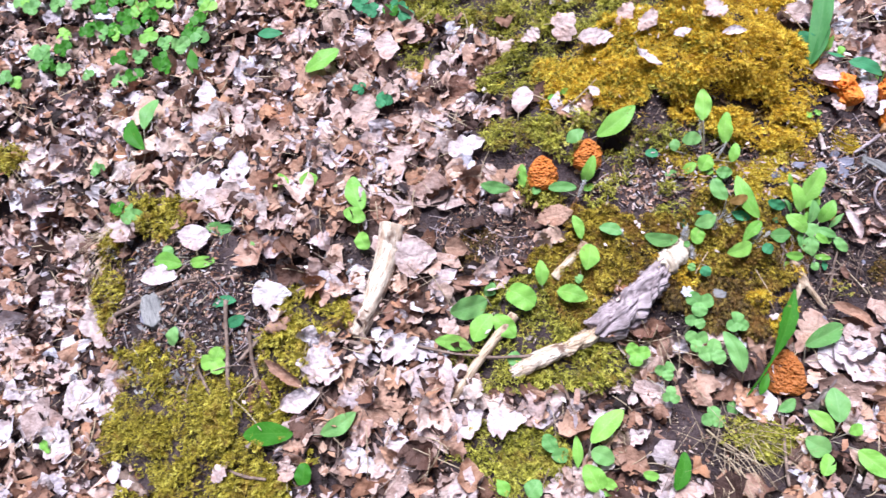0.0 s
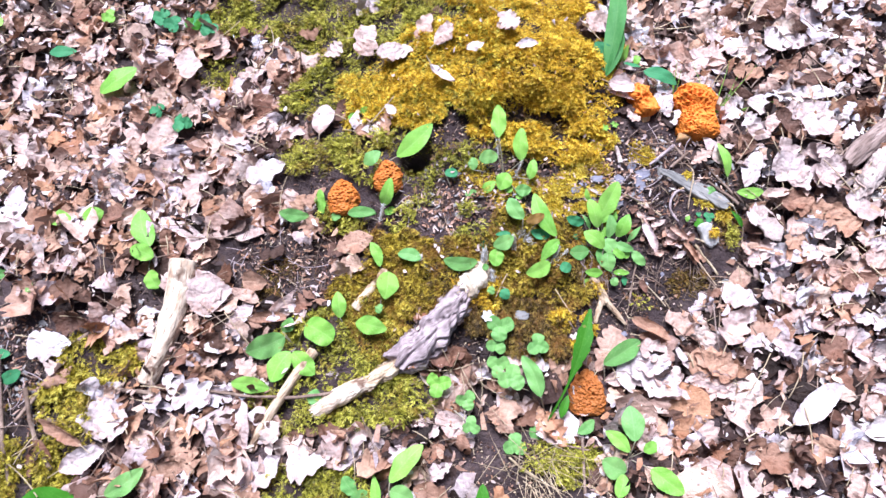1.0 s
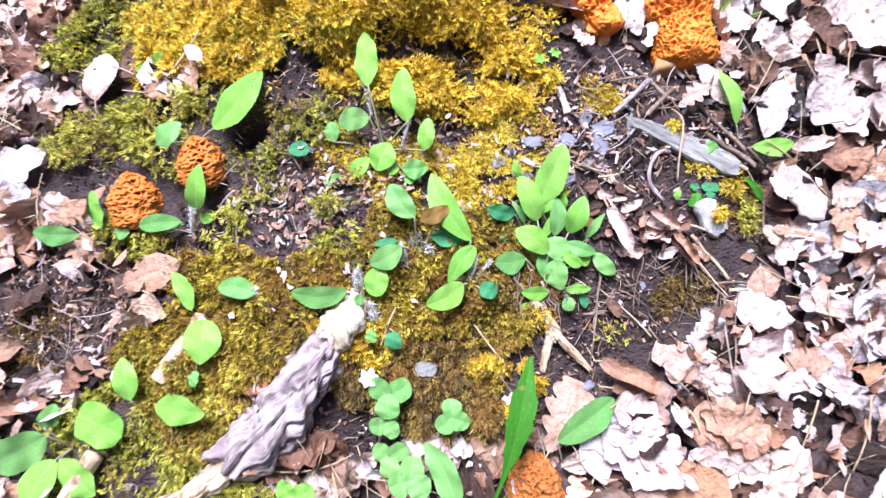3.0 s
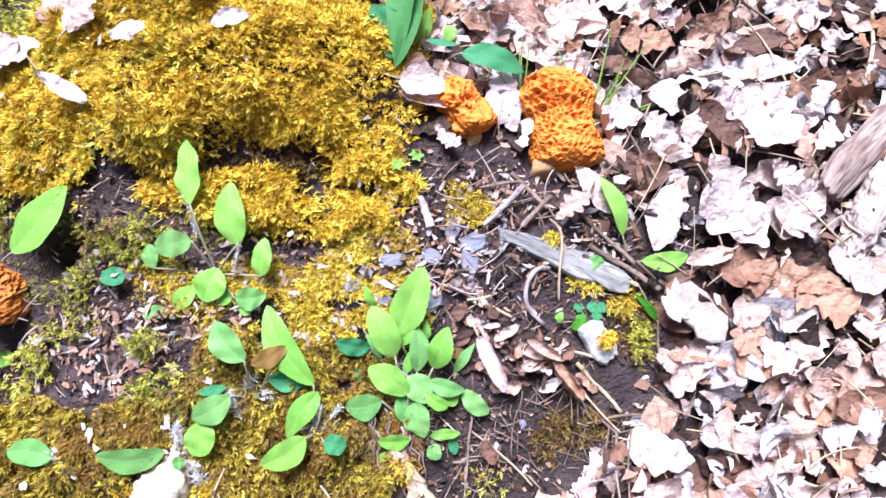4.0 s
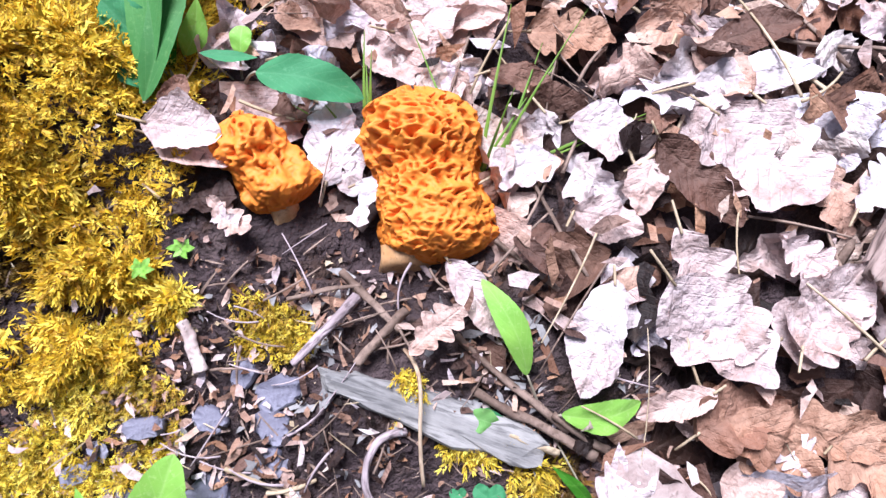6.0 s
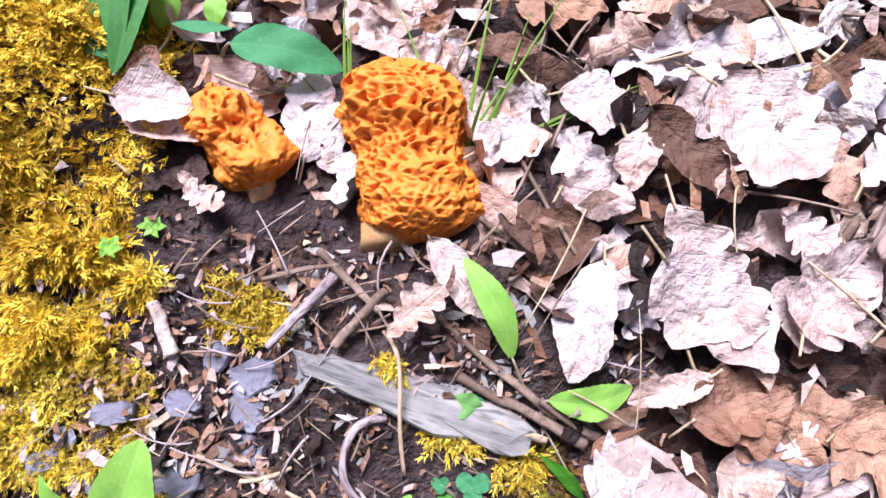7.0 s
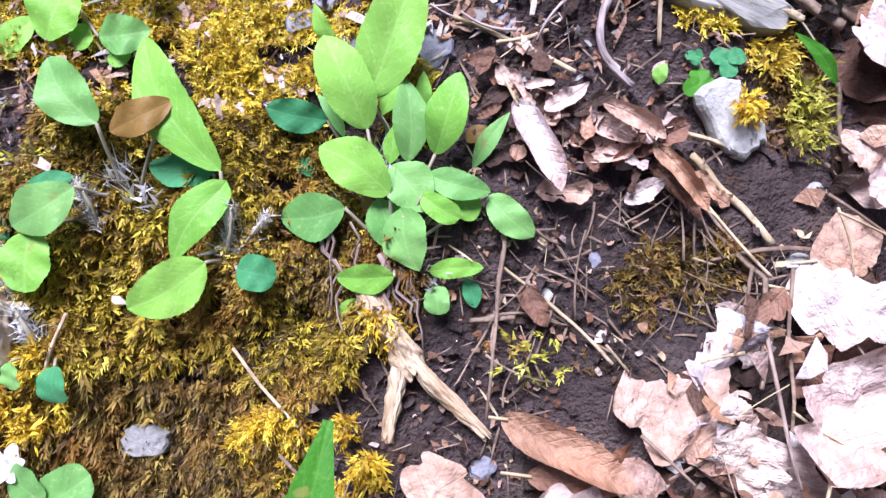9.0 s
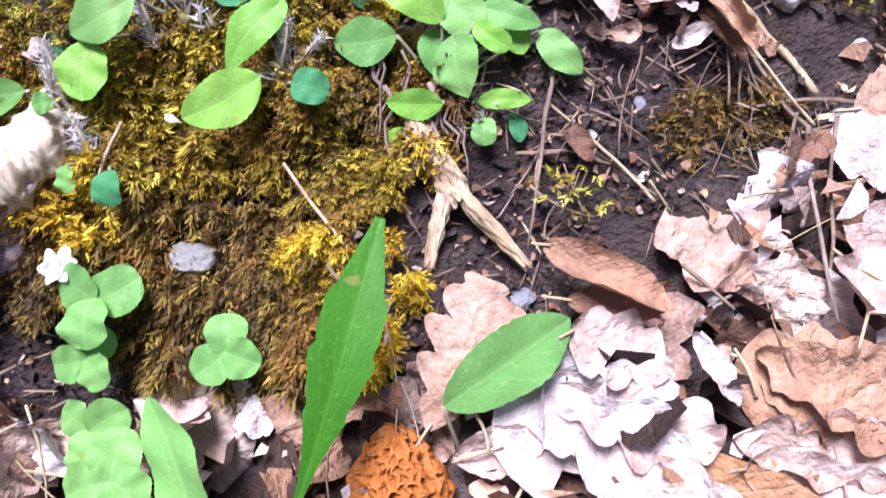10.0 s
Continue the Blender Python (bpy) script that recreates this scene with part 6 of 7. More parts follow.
fallen_leaf(0.174, 0.025, -2.829, 0.0357, 0.0158, 1, 0.62, 0.80, 0.008, 0.8)
fallen_leaf(0.240, 0.006, -0.203, 0.0643, 0.0239, 1, 0.44, 1.00, 0.006)
fallen_leaf(0.077, 0.061, 0.738, 0.0297, 0.0163, 0, 0.58, 0.60, 0.008)
fallen_leaf(0.035, 0.151, -1.168, 0.0511, 0.0251, 1, 0.97, 0.60, 0.006)
fallen_leaf(-0.025, 0.153, -0.225, 0.0359, 0.0251, 1, 0.72, 1.40, 0.012, 0.7)
fallen_leaf(-0.009, 0.116, -0.844, 0.0241, 0.0129, 0, 0.60, 0.70, 0.006)
fallen_leaf(0.273, 0.019, -0.464, 0.0291, 0.0311, 1, 0.78, 1.00, 0.006)
fallen_leaf(0.095, 0.074, -0.888, 0.0412, 0.0167, 1, 0.76, 0.80, 0.005)
fallen_leaf(0.121, 0.131, 0.191, 0.0316, 0.0242, 2, 0.88, 0.80, 0.006)
fallen_leaf(0.158, 0.146, -0.369, 0.0332, 0.0266, 1, 0.82, 0.80, 0.006)
fallen_leaf(0.126, 0.174, -0.330, 0.0402, 0.0139, 1, 0.28, 0.80, 0.008)
fallen_leaf(0.092, 0.210, -0.051, 0.0591, 0.0188, 2, 0.60, 1.00, 0.006)
fallen_leaf(0.213, 0.169, 2.273, 0.0341, 0.0238, 1, 0.55, 1.00, 0.006)
fallen_leaf(0.174, 0.120, -1.980, 0.0327, 0.0175, 1, 0.66, 1.00, 0.008)
fallen_leaf(0.152, 0.103, -0.351, 0.0320, 0.0199, 1, 0.70, 1.00, 0.006)
fallen_leaf(0.234, 0.084, -0.812, 0.0262, 0.0201, 0, 0.74, 0.80, 0.006)
fallen_leaf(0.204, -0.011, -0.273, 0.0260, 0.0285, 1, 0.60, 1.00, 0.006)
fallen_leaf(0.235, -0.019, 0.492, 0.0318, 0.0257, 1, 0.72, 1.00, 0.006)
fallen_leaf(0.204, -0.048, -0.927, 0.0300, 0.0287, 1, 0.45, 1.00, 0.006)
fallen_leaf(0.225, -0.001, 2.159, 0.0180, 0.0199, 0, 0.90, 0.70, 0.006)
fallen_leaf(0.098, 0.218, -0.176, 0.0457, 0.0452, 2, 0.62, 0.80, 0.008)
fallen_leaf(0.211, 0.140, 0.070, 0.0431, 0.0385, 2, 0.72, 1.00, 0.006)
fallen_leaf(0.194, 0.070, -1.058, 0.0631, 0.0376, 0, 0.70, 0.80, 0.006)
fallen_leaf(0.242, 0.061, 0.697, 0.0483, 0.0373, 2, 0.72, 1.00, 0.006)
fallen_leaf(0.192, 0.254, -0.613, 0.0452, 0.0374, 1, 0.85, 0.80, 0.006)
fallen_leaf(0.297, -0.051, -0.588, 0.0324, 0.0325, 1, 0.62, 1.00, 0.006)
fallen_leaf(0.223, -0.046, -0.918, 0.0428, 0.0288, 0, 0.85, 0.70, 0.006)
fallen_leaf(0.034, 0.151, 1.522, 0.0410, 0.0282, 2, 1.00, 0.60, 0.010)
fallen_leaf(0.049, 0.120, 1.357, 0.0235, 0.0112, 3, 0.98, 0.60, 0.008)
fallen_leaf(-0.030, 0.168, 0.994, 0.0239, 0.0172, 1, 0.30, 1.20, 0.004, 1.3)
fallen_leaf(0.200, 0.015, -0.486, 0.0407, 0.0310, 3, 0.40, 1.20, 0.008)
fallen_leaf(0.253, -0.007, -0.667, 0.0420, 0.0368, 3, 0.47, 1.00, 0.008)
fallen_leaf(0.217, -0.002, -0.519, 0.0403, 0.0285, 2, 0.44, 1.20, 0.006)
fallen_leaf(0.199, -0.030, -1.914, 0.0297, 0.0256, 2, 0.48, 0.80, 0.008)
fallen_leaf(0.093, -0.196, -0.376, 0.0462, 0.0326, 1, 0.46, 1.20, 0.014)
fallen_leaf(0.054, -0.191, -1.107, 0.0291, 0.0095, 1, 0.86, 0.80, 0.014)
fallen_leaf(0.231, 0.187, 0.045, 0.0440, 0.0213, 1, 0.22, 1.00, 0.008)
fallen_leaf(0.149, 0.196, -0.262, 0.0424, 0.0248, 2, 0.44, 1.00, 0.008)
fallen_leaf(0.150, -0.008, 0.528, 0.0278, 0.0246, 2, 0.85, 1.00, 0.012)
fallen_leaf(0.147, -0.059, 1.056, 0.0264, 0.0137, 1, 0.72, 1.20, 0.008)
fallen_leaf(0.145, -0.046, -1.016, 0.0247, 0.0129, 1, 0.60, 1.20, 0.006)
fallen_leaf(-0.024, 0.147, -0.35, 0.0403, 0.0249, 1, 0.66, 1.20, 0.006, 1.2)
fallen_leaf(-0.022, 0.125, -0.117, 0.0342, 0.0169, 3, 0.12, 1.20, 0.002)
fallen_leaf(-0.009, 0.114, -0.686, 0.0142, 0.0112, 3, 0.80, 1.20, 0.006)
fallen_leaf(0.122, 0.089, -0.862, 0.0277, 0.0113, 1, 0.20, 1.20, 0.006, 1.2)
fallen_leaf(-0.938, 0.088, 1.974, 0.0663, 0.0366, 1, 0.90, 0.70, 0.008)
fallen_leaf(-0.853, -0.168, 1.915, 0.0414, 0.0414, 1, 0.82, 0.80, 0.010)
fallen_leaf(-0.899, -0.229, 0.186, 0.0539, 0.0324, 1, 0.82, 0.80, 0.008)
fallen_leaf(-0.723, -0.233, 0.074, 0.0541, 0.0402, 2, 0.95, 0.70, 0.010)
fallen_leaf(-0.544, -0.155, 1.713, 0.0566, 0.0510, 1, 0.70, 0.50, 0.010)
fallen_leaf(-0.657, 0.210, 1.742, 0.0589, 0.0370, 1, 0.68, 0.50, 0.010)
fallen_leaf(-0.826, -0.056, 1.826, 0.0713, 0.0463, 2, 0.90, 0.80, 0.006)
fallen_leaf(-0.877, -0.084, 0.470, 0.0662, 0.0403, 2, 0.92, 0.80, 0.006)
fallen_leaf(-0.666, 0.079, 1.711, 0.0717, 0.0400, 1, 0.62, 0.80, 0.006)
fallen_leaf(-0.496, 0.024, 0.598, 0.0569, 0.0363, 2, 0.85, 0.80, 0.010)
fallen_leaf(-0.643, -0.316, 0.644, 0.0550, 0.0451, 2, 0.82, 1.00, 0.006)
fallen_leaf(-0.551, -0.273, -0.512, 0.0734, 0.0458, 0, 0.90, 0.80, 0.006)
fallen_leaf(-0.426, 0.103, 1.614, 0.0460, 0.0312, 1, 0.74, 0.60, 0.012)
fallen_leaf(-0.374, 0.222, 1.116, 0.0479, 0.0388, 2, 0.66, 1.00, 0.012)
fallen_leaf(-0.336, 0.192, 0.207, 0.0388, 0.0280, 1, 0.74, 1.00, 0.012)
fallen_leaf(-0.178, 0.219, -0.649, 0.0364, 0.0300, 0, 0.72, 1.00, 0.014)
fallen_leaf(-0.514, 0.199, 1.140, 0.0407, 0.0356, 1, 0.50, 0.60, 0.008)
fallen_leaf(-1.034, -0.412, 0.754, 0.0686, 0.0566, 1, 0.85, 0.80, 0.006)
fallen_leaf(-1.050, -0.477, 2.953, 0.0692, 0.0552, 2, 0.86, 0.80, 0.006)
fallen_leaf(-0.441, -0.360, 0.650, 0.0578, 0.0360, 2, 0.86, 0.80, 0.006)
fallen_leaf(-0.391, -0.348, 0.020, 0.0510, 0.0362, 2, 0.84, 0.80, 0.006)
fallen_leaf(-0.681, -0.336, 2.641, 0.0604, 0.0223, 1, 0.40, 0.80, 0.012, 1.2)
fallen_leaf(-0.658, -0.364, 0.415, 0.0546, 0.0298, 1, 0.82, 0.80, 0.006)
fallen_leaf(-1.012, -0.303, -0.212, 0.0808, 0.0503, 2, 0.74, 0.80, 0.006)
fallen_leaf(-0.459, -0.178, 0.190, 0.0530, 0.0169, 1, 0.36, 0.70, 0.010, 1.0)
fallen_leaf(0.010, -0.209, 0.340, 0.0689, 0.0493, 2, 0.92, 0.80, 0.006)
fallen_leaf(0.024, -0.217, -0.652, 0.0692, 0.0424, 2, 0.90, 0.80, 0.006)
fallen_leaf(-0.383, 0.242, 0.530, 0.0336, 0.0293, 2, 0.62, 1.20, 0.004)
fallen_leaf(-0.325, 0.196, 0.216, 0.0420, 0.0234, 1, 0.80, 1.00, 0.004)
fallen_leaf(-0.291, 0.231, 1.146, 0.0461, 0.0264, 2, 0.60, 1.30, 0.004)
fallen_leaf(-0.262, 0.206, 0.824, 0.0368, 0.0227, 1, 0.66, 1.30, 0.006)
fallen_leaf(-0.426, 0.218, 0.695, 0.0312, 0.0245, 0, 0.70, 1.00, 0.004)
fallen_leaf(-0.221, 0.298, 0.802, 0.0431, 0.0209, 1, 0.92, 0.70, 0.004)
fallen_leaf(-0.181, 0.224, 0.559, 0.0283, 0.0259, 0, 0.74, 1.00, 0.004)
fallen_leaf(-0.152, 0.185, 0.033, 0.0300, 0.0134, 1, 0.90, 1.00, 0.004)
fallen_leaf(-0.330, 0.097, 0.291, 0.0209, 0.0180, 1, 0.85, 0.80, 0.004)
fallen_leaf(-0.218, 0.178, 0.554, 0.0247, 0.0134, 1, 0.90, 1.00, 0.004)
fallen_leaf(-0.258, 0.138, -0.701, 0.0419, 0.0119, 1, 0.85, 1.00, 0.004)
fallen_leaf(0.209, -0.237, 0.591, 0.0807, 0.0305, 1, 0.95, 0.50, 0.010)
fallen_leaf(0.093, -0.194, -0.034, 0.0590, 0.0391, 2, 0.46, 1.00, 0.008)
fallen_leaf(0.074, 0.208, 0.464, 0.0537, 0.0464, 2, 0.70, 1.00, 0.006)
fallen_leaf(-0.542, -0.146, -2.503, 0.0436, 0.0486, 1, 0.70, 0.50, 0.008)
fallen_leaf(-0.495, -0.150, 2.656, 0.0407, 0.0175, 1, 0.56, 0.80, 0.006)
fallen_leaf(-0.359, -0.075, 0.509, 0.0492, 0.0294, 1, 0.48, 0.80, 0.004)
fallen_leaf(-0.324, 0.098, 1.004, 0.0130, 0.0181, 1, 0.85, 0.60, 0.012)
fallen_leaf(-0.638, -0.321, 3.002, 0.0646, 0.0416, 2, 0.80, 1.00, 0.006)
fallen_leaf(-0.727, -0.231, 0.402, 0.0435, 0.0354, 2, 0.92, 1.00, 0.006)


# ---- sticks and stones ----
stick_thing("pale_stick", "short pale peeled stick lying on leaf litter", "stick", (-0.582, -0.110, 0.014), (-0.601, -0.268, 0.010), 0.0166, 0.0121, BIRCH, rough=0.10, fissure=0.03)
branch = thing("bark_branch", "broken branch with twisted grey bark and crumbling white end", "branch", spot(-0.257, -0.185, 0.012), "sticks")
log_part(branch, "bark", [(-0.209, -0.124, 0.010), (-0.226, -0.150, 0.012), (-0.256, -0.184, 0.012), (-0.278, -0.208, 0.012), (-0.290, -0.222, 0.011)], (0.0165, 0.0200, 0.0245, 0.0250, 0.0185), GREY_BARK, "", 0.82, 0.34, 0.42, 0.9, 0.35)
log_part(branch, "broken_end", [(-0.190, -0.098, 0.006), (-0.198, -0.108, 0.010), (-0.206, -0.119, 0.011), (-0.214, -0.130, 0.010)], (0.0120, 0.0150, 0.0158, 0.0140), WHITE_WOOD, "crumbling whitish broken end", 0.85, 0.10, 0.26, 0.6, 0.22)
log_part(branch, "bare_wood", [(-0.280, -0.208, 0.012), (-0.300, -0.231, 0.013), (-0.316, -0.243, 0.013), (-0.335, -0.254, 0.013)], (0.009, 0.0130, 0.0115, 0.0080), PALE_WOOD, "pale barkless wood", 0.9, 0.16, 0.30, 0.8, 0.4)
log_part(branch, "tip", [(-0.324, -0.247, 0.013), (-0.340, -0.256, 0.015), (-0.362, -0.270, 0.014), (-0.390, -0.288, 0.009)], (0.0090, 0.0112, 0.0108, 0.0092), BIRCH, "cracked cream wood", 0.95, 0.06, 0.14, 0.4, 0.5)
stick_thing("thin_stick", "thin pale stick leaning on mossy ground", "stick", (-0.397, -0.214, 0.020), (-0.464, -0.340, 0.004), 0.0067, 0.0059, PALE_WOOD)
stick_thing("thin_stick", "short thin stick lying in moss", "stick", (-0.314, -0.109, 0.012), (-0.350, -0.158, 0.008), 0.0060, 0.0067, PALE_WOOD)
fallen = thing("fallen_branch", "weathered grey brown branch lying in dry leaves", "branch", spot(0.320, 0.126, 0.020), "sticks")
log_part(fallen, "bark", [(0.2625, 0.066, 0.018), (0.278, 0.084, 0.021), (0.302, 0.107, 0.022), (0.336, 0.143, 0.022), (0.378, 0.196, 0.020), (0.398, 0.222, 0.016)], (0.0105, 0.0125, 0.0110, 0.0098, 0.0090, 0.0080), DRY_BARK, "", 0.95, 0.20, 0.22, 0.4, 0.4)
log_part(fallen, "side_branch", [(0.324, 0.132, 0.026), (0.340, 0.160, 0.033), (0.352, 0.192, 0.036)], (0.0050, 0.0042, 0.0034), DRY_BARK, "thin broken side branch", 1.0, 0.15, 0.15, 0.4, 0.4)
root = thing("forked_root", "pale forked root sticking out of the mossy bank", "root", spot(-0.042, -0.122, 0.004), "sticks")
log_part(root, "stem", [(-0.055, -0.094, 0.008), (-0.049, -0.105, 0.009), (-0.042, -0.117, 0.008), (-0.036, -0.128, 0.006)], (0.0038, 0.0046, 0.0052, 0.0050), TAN_ROOT, "", 0.85, 0.22, 0.30, 1.0, 0.4)
log_part(root, "fork", [(-0.041, -0.119, 0.008), (-0.043, -0.132, 0.007), (-0.048, -0.152, 0.004)], (0.0036, 0.0034, 0.0024), TAN_ROOT, "", 0.8, 0.18, 0.22, 0.6, 0.8)
log_part(root, "fork", [(-0.039, -0.119, 0.008), (-0.030, -0.131, 0.007), (-0.020, -0.141, 0.006), (-0.010, -0.151, 0.004)], (0.0040, 0.0034, 0.0028, 0.0021), TAN_ROOT, "", 0.85, 0.18, 0.25, 0.6, 0.8)
stick_thing("stick_stub", "pale stub of a rotten stick in moss", "stick", (-0.030, 0.073, 0.008), (-0.023, 0.052, 0.006), 0.0022, 0.0030, PALE_BARK, rough=0.2)
crumble = thing("bark_piece", "pale crumbling piece of wood beside a branch", "wood", spot(0.292, 0.055, 0.016), "sticks")
log_part(crumble, "wood", [(0.308, 0.086, 0.014), (0.301, 0.070, 0.017), (0.292, 0.053, 0.017), (0.278, 0.026, 0.012)], (0.011, 0.0135, 0.0135, 0.010), PALE_BARK, "", 0.8, 0.25, 0.28, 0.5, 0.5)
slab("slate_slab", "flat grey slate slab set in the bank", (0.027, 0.047, 0.007), (0.116, 0.009, 0.006), 0.0056, 0.0120, SLATE, 0.009)
slab("grey_stone", "grey stone bedded in the earth of a mossy block", (-0.912, -0.252, 0.012), (-0.892, -0.298, 0.010), 0.016, 0.013, SLATE, 0.012)
slab("bark_flake", "pale flat flake of dry bark on leaves", (0.149, 0.005, 0.020), (0.180, -0.031, 0.020), 0.0113, 0.0138, PALE_BARK, 0.0022)
slab("white_stone", "angular white stone with yellow moss on it", (0.086, -0.018, 0.010), (0.1015, -0.0445, 0.007), 0.0105, 0.0085, WHITE_STONE, 0.006)

twig((-0.016, 0.013, 0.006), (0.032, -0.011, 0.006), 0.0009, 0.0009)
bent_twig("pale straw stalk lying over hanging moss", [(-0.1012, -0.1183, 0.017), (-0.092, -0.131, 0.018), (-0.0789, -0.147, 0.015)], 0.0007, 0.0005, PALE_WOOD)
bent_twig("pale straw stalk lying over hanging moss", [(-0.1616, -0.1048, 0.018), (-0.168, -0.118, 0.018), (-0.1741, -0.1335, 0.015)], 0.0008, 0.0006, PALE_WOOD)
twig((0.077, -0.044, 0.006), (0.107, -0.079, 0.006), 0.0016, 0.0012)
twig((0.079, -0.071, 0.006), (0.103, -0.093, 0.006), 0.0011, 0.0011)
twig((0.102, -0.093, 0.008), (0.094, -0.137, 0.014), 0.0011, 0.0009)
twig((0.060, -0.031, 0.006), (0.101, -0.044, 0.006), 0.0011, 0.0011)
twig((-0.014, -0.108, 0.006), (0.003, -0.107, 0.006), 0.0010, 0.0009)
twig((0.003, -0.068, 0.008), (-0.009, -0.146, 0.006), 0.0009, 0.0006)
twig((-0.002, -0.086, 0.006), (0.040, -0.126, 0.006), 0.0007, 0.0007)
twig((0.082, -0.086, 0.006), (0.125, -0.081, 0.006), 0.0009, 0.0009)
twig((0.077, -0.057, 0.006), (0.092, -0.079, 0.006), 0.0009, 0.0007)
twig((0.091, -0.108, 0.010), (0.110, -0.115, 0.010), 0.0007, 0.0007)
twig((0.097, -0.089, 0.010), (0.088, -0.121, 0.006), 0.0007, 0.0007)
twig((0.112, -0.091, 0.012), (0.101, -0.169, 0.008), 0.0007, 0.0006)
twig((0.037, 0.091, 0.006), (0.061, 0.063, 0.006), 0.0019, 0.0015)
twig((0.064, 0.072, 0.006), (0.042, 0.051, 0.006), 0.0022, 0.0018)
twig((0.084, 0.059, 0.006), (0.129, 0.018, 0.006), 0.0017, 0.0017)
twig((0.090, 0.036, 0.006), (0.141, 0.006, 0.006), 0.0019, 0.0023)
twig((0.105, 0.099, 0.010), (0.131, 0.076, 0.006), 0.0015, 0.0012)
twig((0.014, 0.080, 0.006), (0.045, 0.084, 0.006), 0.0011, 0.0008)
twig((0.095, 0.021, 0.006), (0.125, 0.008, 0.006), 0.0015, 0.0014)
twig((0.123, 0.024, 0.010), (0.146, 0.008, 0.006), 0.0017, 0.0016)
twig((0.138, -0.016, 0.006), (0.140, -0.051, 0.006), 0.0010, 0.0010)
twig((0.001, 0.001, 0.006), (0.022, 0.005, 0.006), 0.0011, 0.0008)
twig((0.124, 0.124, 0.012), (0.144, 0.080, 0.010), 0.0010, 0.0008)
twig((0.119, 0.106, 0.012), (0.133, 0.132, 0.014), 0.0006, 0.0006)
twig((0.230, 0.188, 0.014), (0.272, 0.144, 0.014), 0.0012, 0.0012)
twig((0.239, 0.187, 0.014), (0.292, 0.174, 0.014), 0.0010, 0.0008)
twig((0.213, 0.005, 0.010), (0.217, -0.034, 0.010), 0.0008, 0.0008)
twig((0.331, 0.247, 0.014), (0.297, 0.127, 0.012), 0.0013, 0.0015)
twig((0.230, 0.235, 0.012), (0.274, 0.169, 0.012), 0.0010, 0.0009)
twig((-0.750, -0.288, 0.008), (-0.699, -0.379, 0.008), 0.0024, 0.0026)
twig((-0.790, -0.248, 0.010), (-0.748, -0.403, 0.010), 0.0026, 0.0024)
twig((-0.838, -0.219, 0.008), (-0.971, -0.289, 0.004), 0.0032, 0.0033)
twig((-0.879, -0.232, 0.006), (-0.777, -0.213, 0.006), 0.0032, 0.0024)
twig((-0.705, -0.274, 0.012), (-0.584, -0.281, 0.012), 0.0023, 0.0023)
twig((-0.642, -0.175, 0.012), (-0.700, -0.229, 0.008), 0.0031, 0.0023)
twig((-0.862, -0.206, 0.006), (-0.930, -0.284, 0.006), 0.0024, 0.0016)
twig((-0.758, -0.327, 0.006), (-0.706, -0.259, 0.006), 0.0023, 0.0023)
twig((-0.788, -0.375, 0.006), (-0.820, -0.335, 0.006), 0.0023, 0.0023)
twig((-0.684, -0.468, 0.012), (-0.749, -0.464, 0.012), 0.0022, 0.0015)
twig((-0.524, -0.271, 0.020), (-0.426, -0.274, 0.020), 0.0022, 0.0015)
twig((-0.426, -0.274, 0.020), (-0.319, -0.256, 0.016), 0.0022, 0.0014)
twig((-0.630, -0.403, 0.010), (-0.603, -0.349, 0.010), 0.0066, 0.0052)
twig((-0.908, -0.490, 0.006), (-0.847, -0.516, 0.006), 0.0069, 0.0052)
twig((-0.936, -0.121, 0.010), (-0.877, -0.105, 0.012), 0.0025, 0.0016)
twig((-0.677, -0.330, 0.006), (-0.718, -0.321, 0.006), 0.0023, 0.0023)
twig((-0.148, -0.322, 0.006), (-0.116, -0.344, 0.006), 0.0014, 0.0014)
twig((-0.123, -0.298, 0.010), (-0.052, -0.308, 0.010), 0.0010, 0.0010)
twig((-0.064, -0.268, 0.010), (-0.059, -0.373, 0.010), 0.0019, 0.0018)
twig((-0.305, -0.329, 0.006), (-0.322, -0.299, 0.006), 0.0021, 0.0022)
twig((-0.853, -0.246, 0.006), (-0.877, -0.303, 0.006), 0.0024, 0.0016)
twig((0.328, 0.171, 0.010), (0.251, 0.081, 0.010), 0.0020, 0.0020)
twig((0.004, 0.324, 0.006), (0.042, 0.283, 0.006), 0.0017, 0.0016)

bent_twig("thin pale stem arching over a slate slab", [(0.0623, 0.0554, 0.006), (0.067, 0.049, 0.012), (0.069, 0.0417, 0.016), (0.068, 0.028, 0.014), (0.0659, 0.0173, 0.011), (0.0659, -0.0012, 0.005)], 0.0009, 0.0008, PALE_WOOD)
bent_twig("curled grey brown stem hooked on bare soil", [(0.0600, 0.0215, 0.004), (0.052, 0.0215, 0.008), (0.0457, 0.0161, 0.009), (0.0407, 0.0033, 0.007), (0.0434, -0.0082, 0.006), (0.0545, -0.0166, 0.004)], 0.0020, 0.0014, GREY_BARK)
bent_twig("weathered grey stem lying beside the morels", [(0.0445, 0.0785, 0.010), (0.036, 0.070, 0.010), (0.0265, 0.0625, 0.008), (0.0151, 0.0526, 0.005)], 0.0024, 0.0018, GREY_BARK)

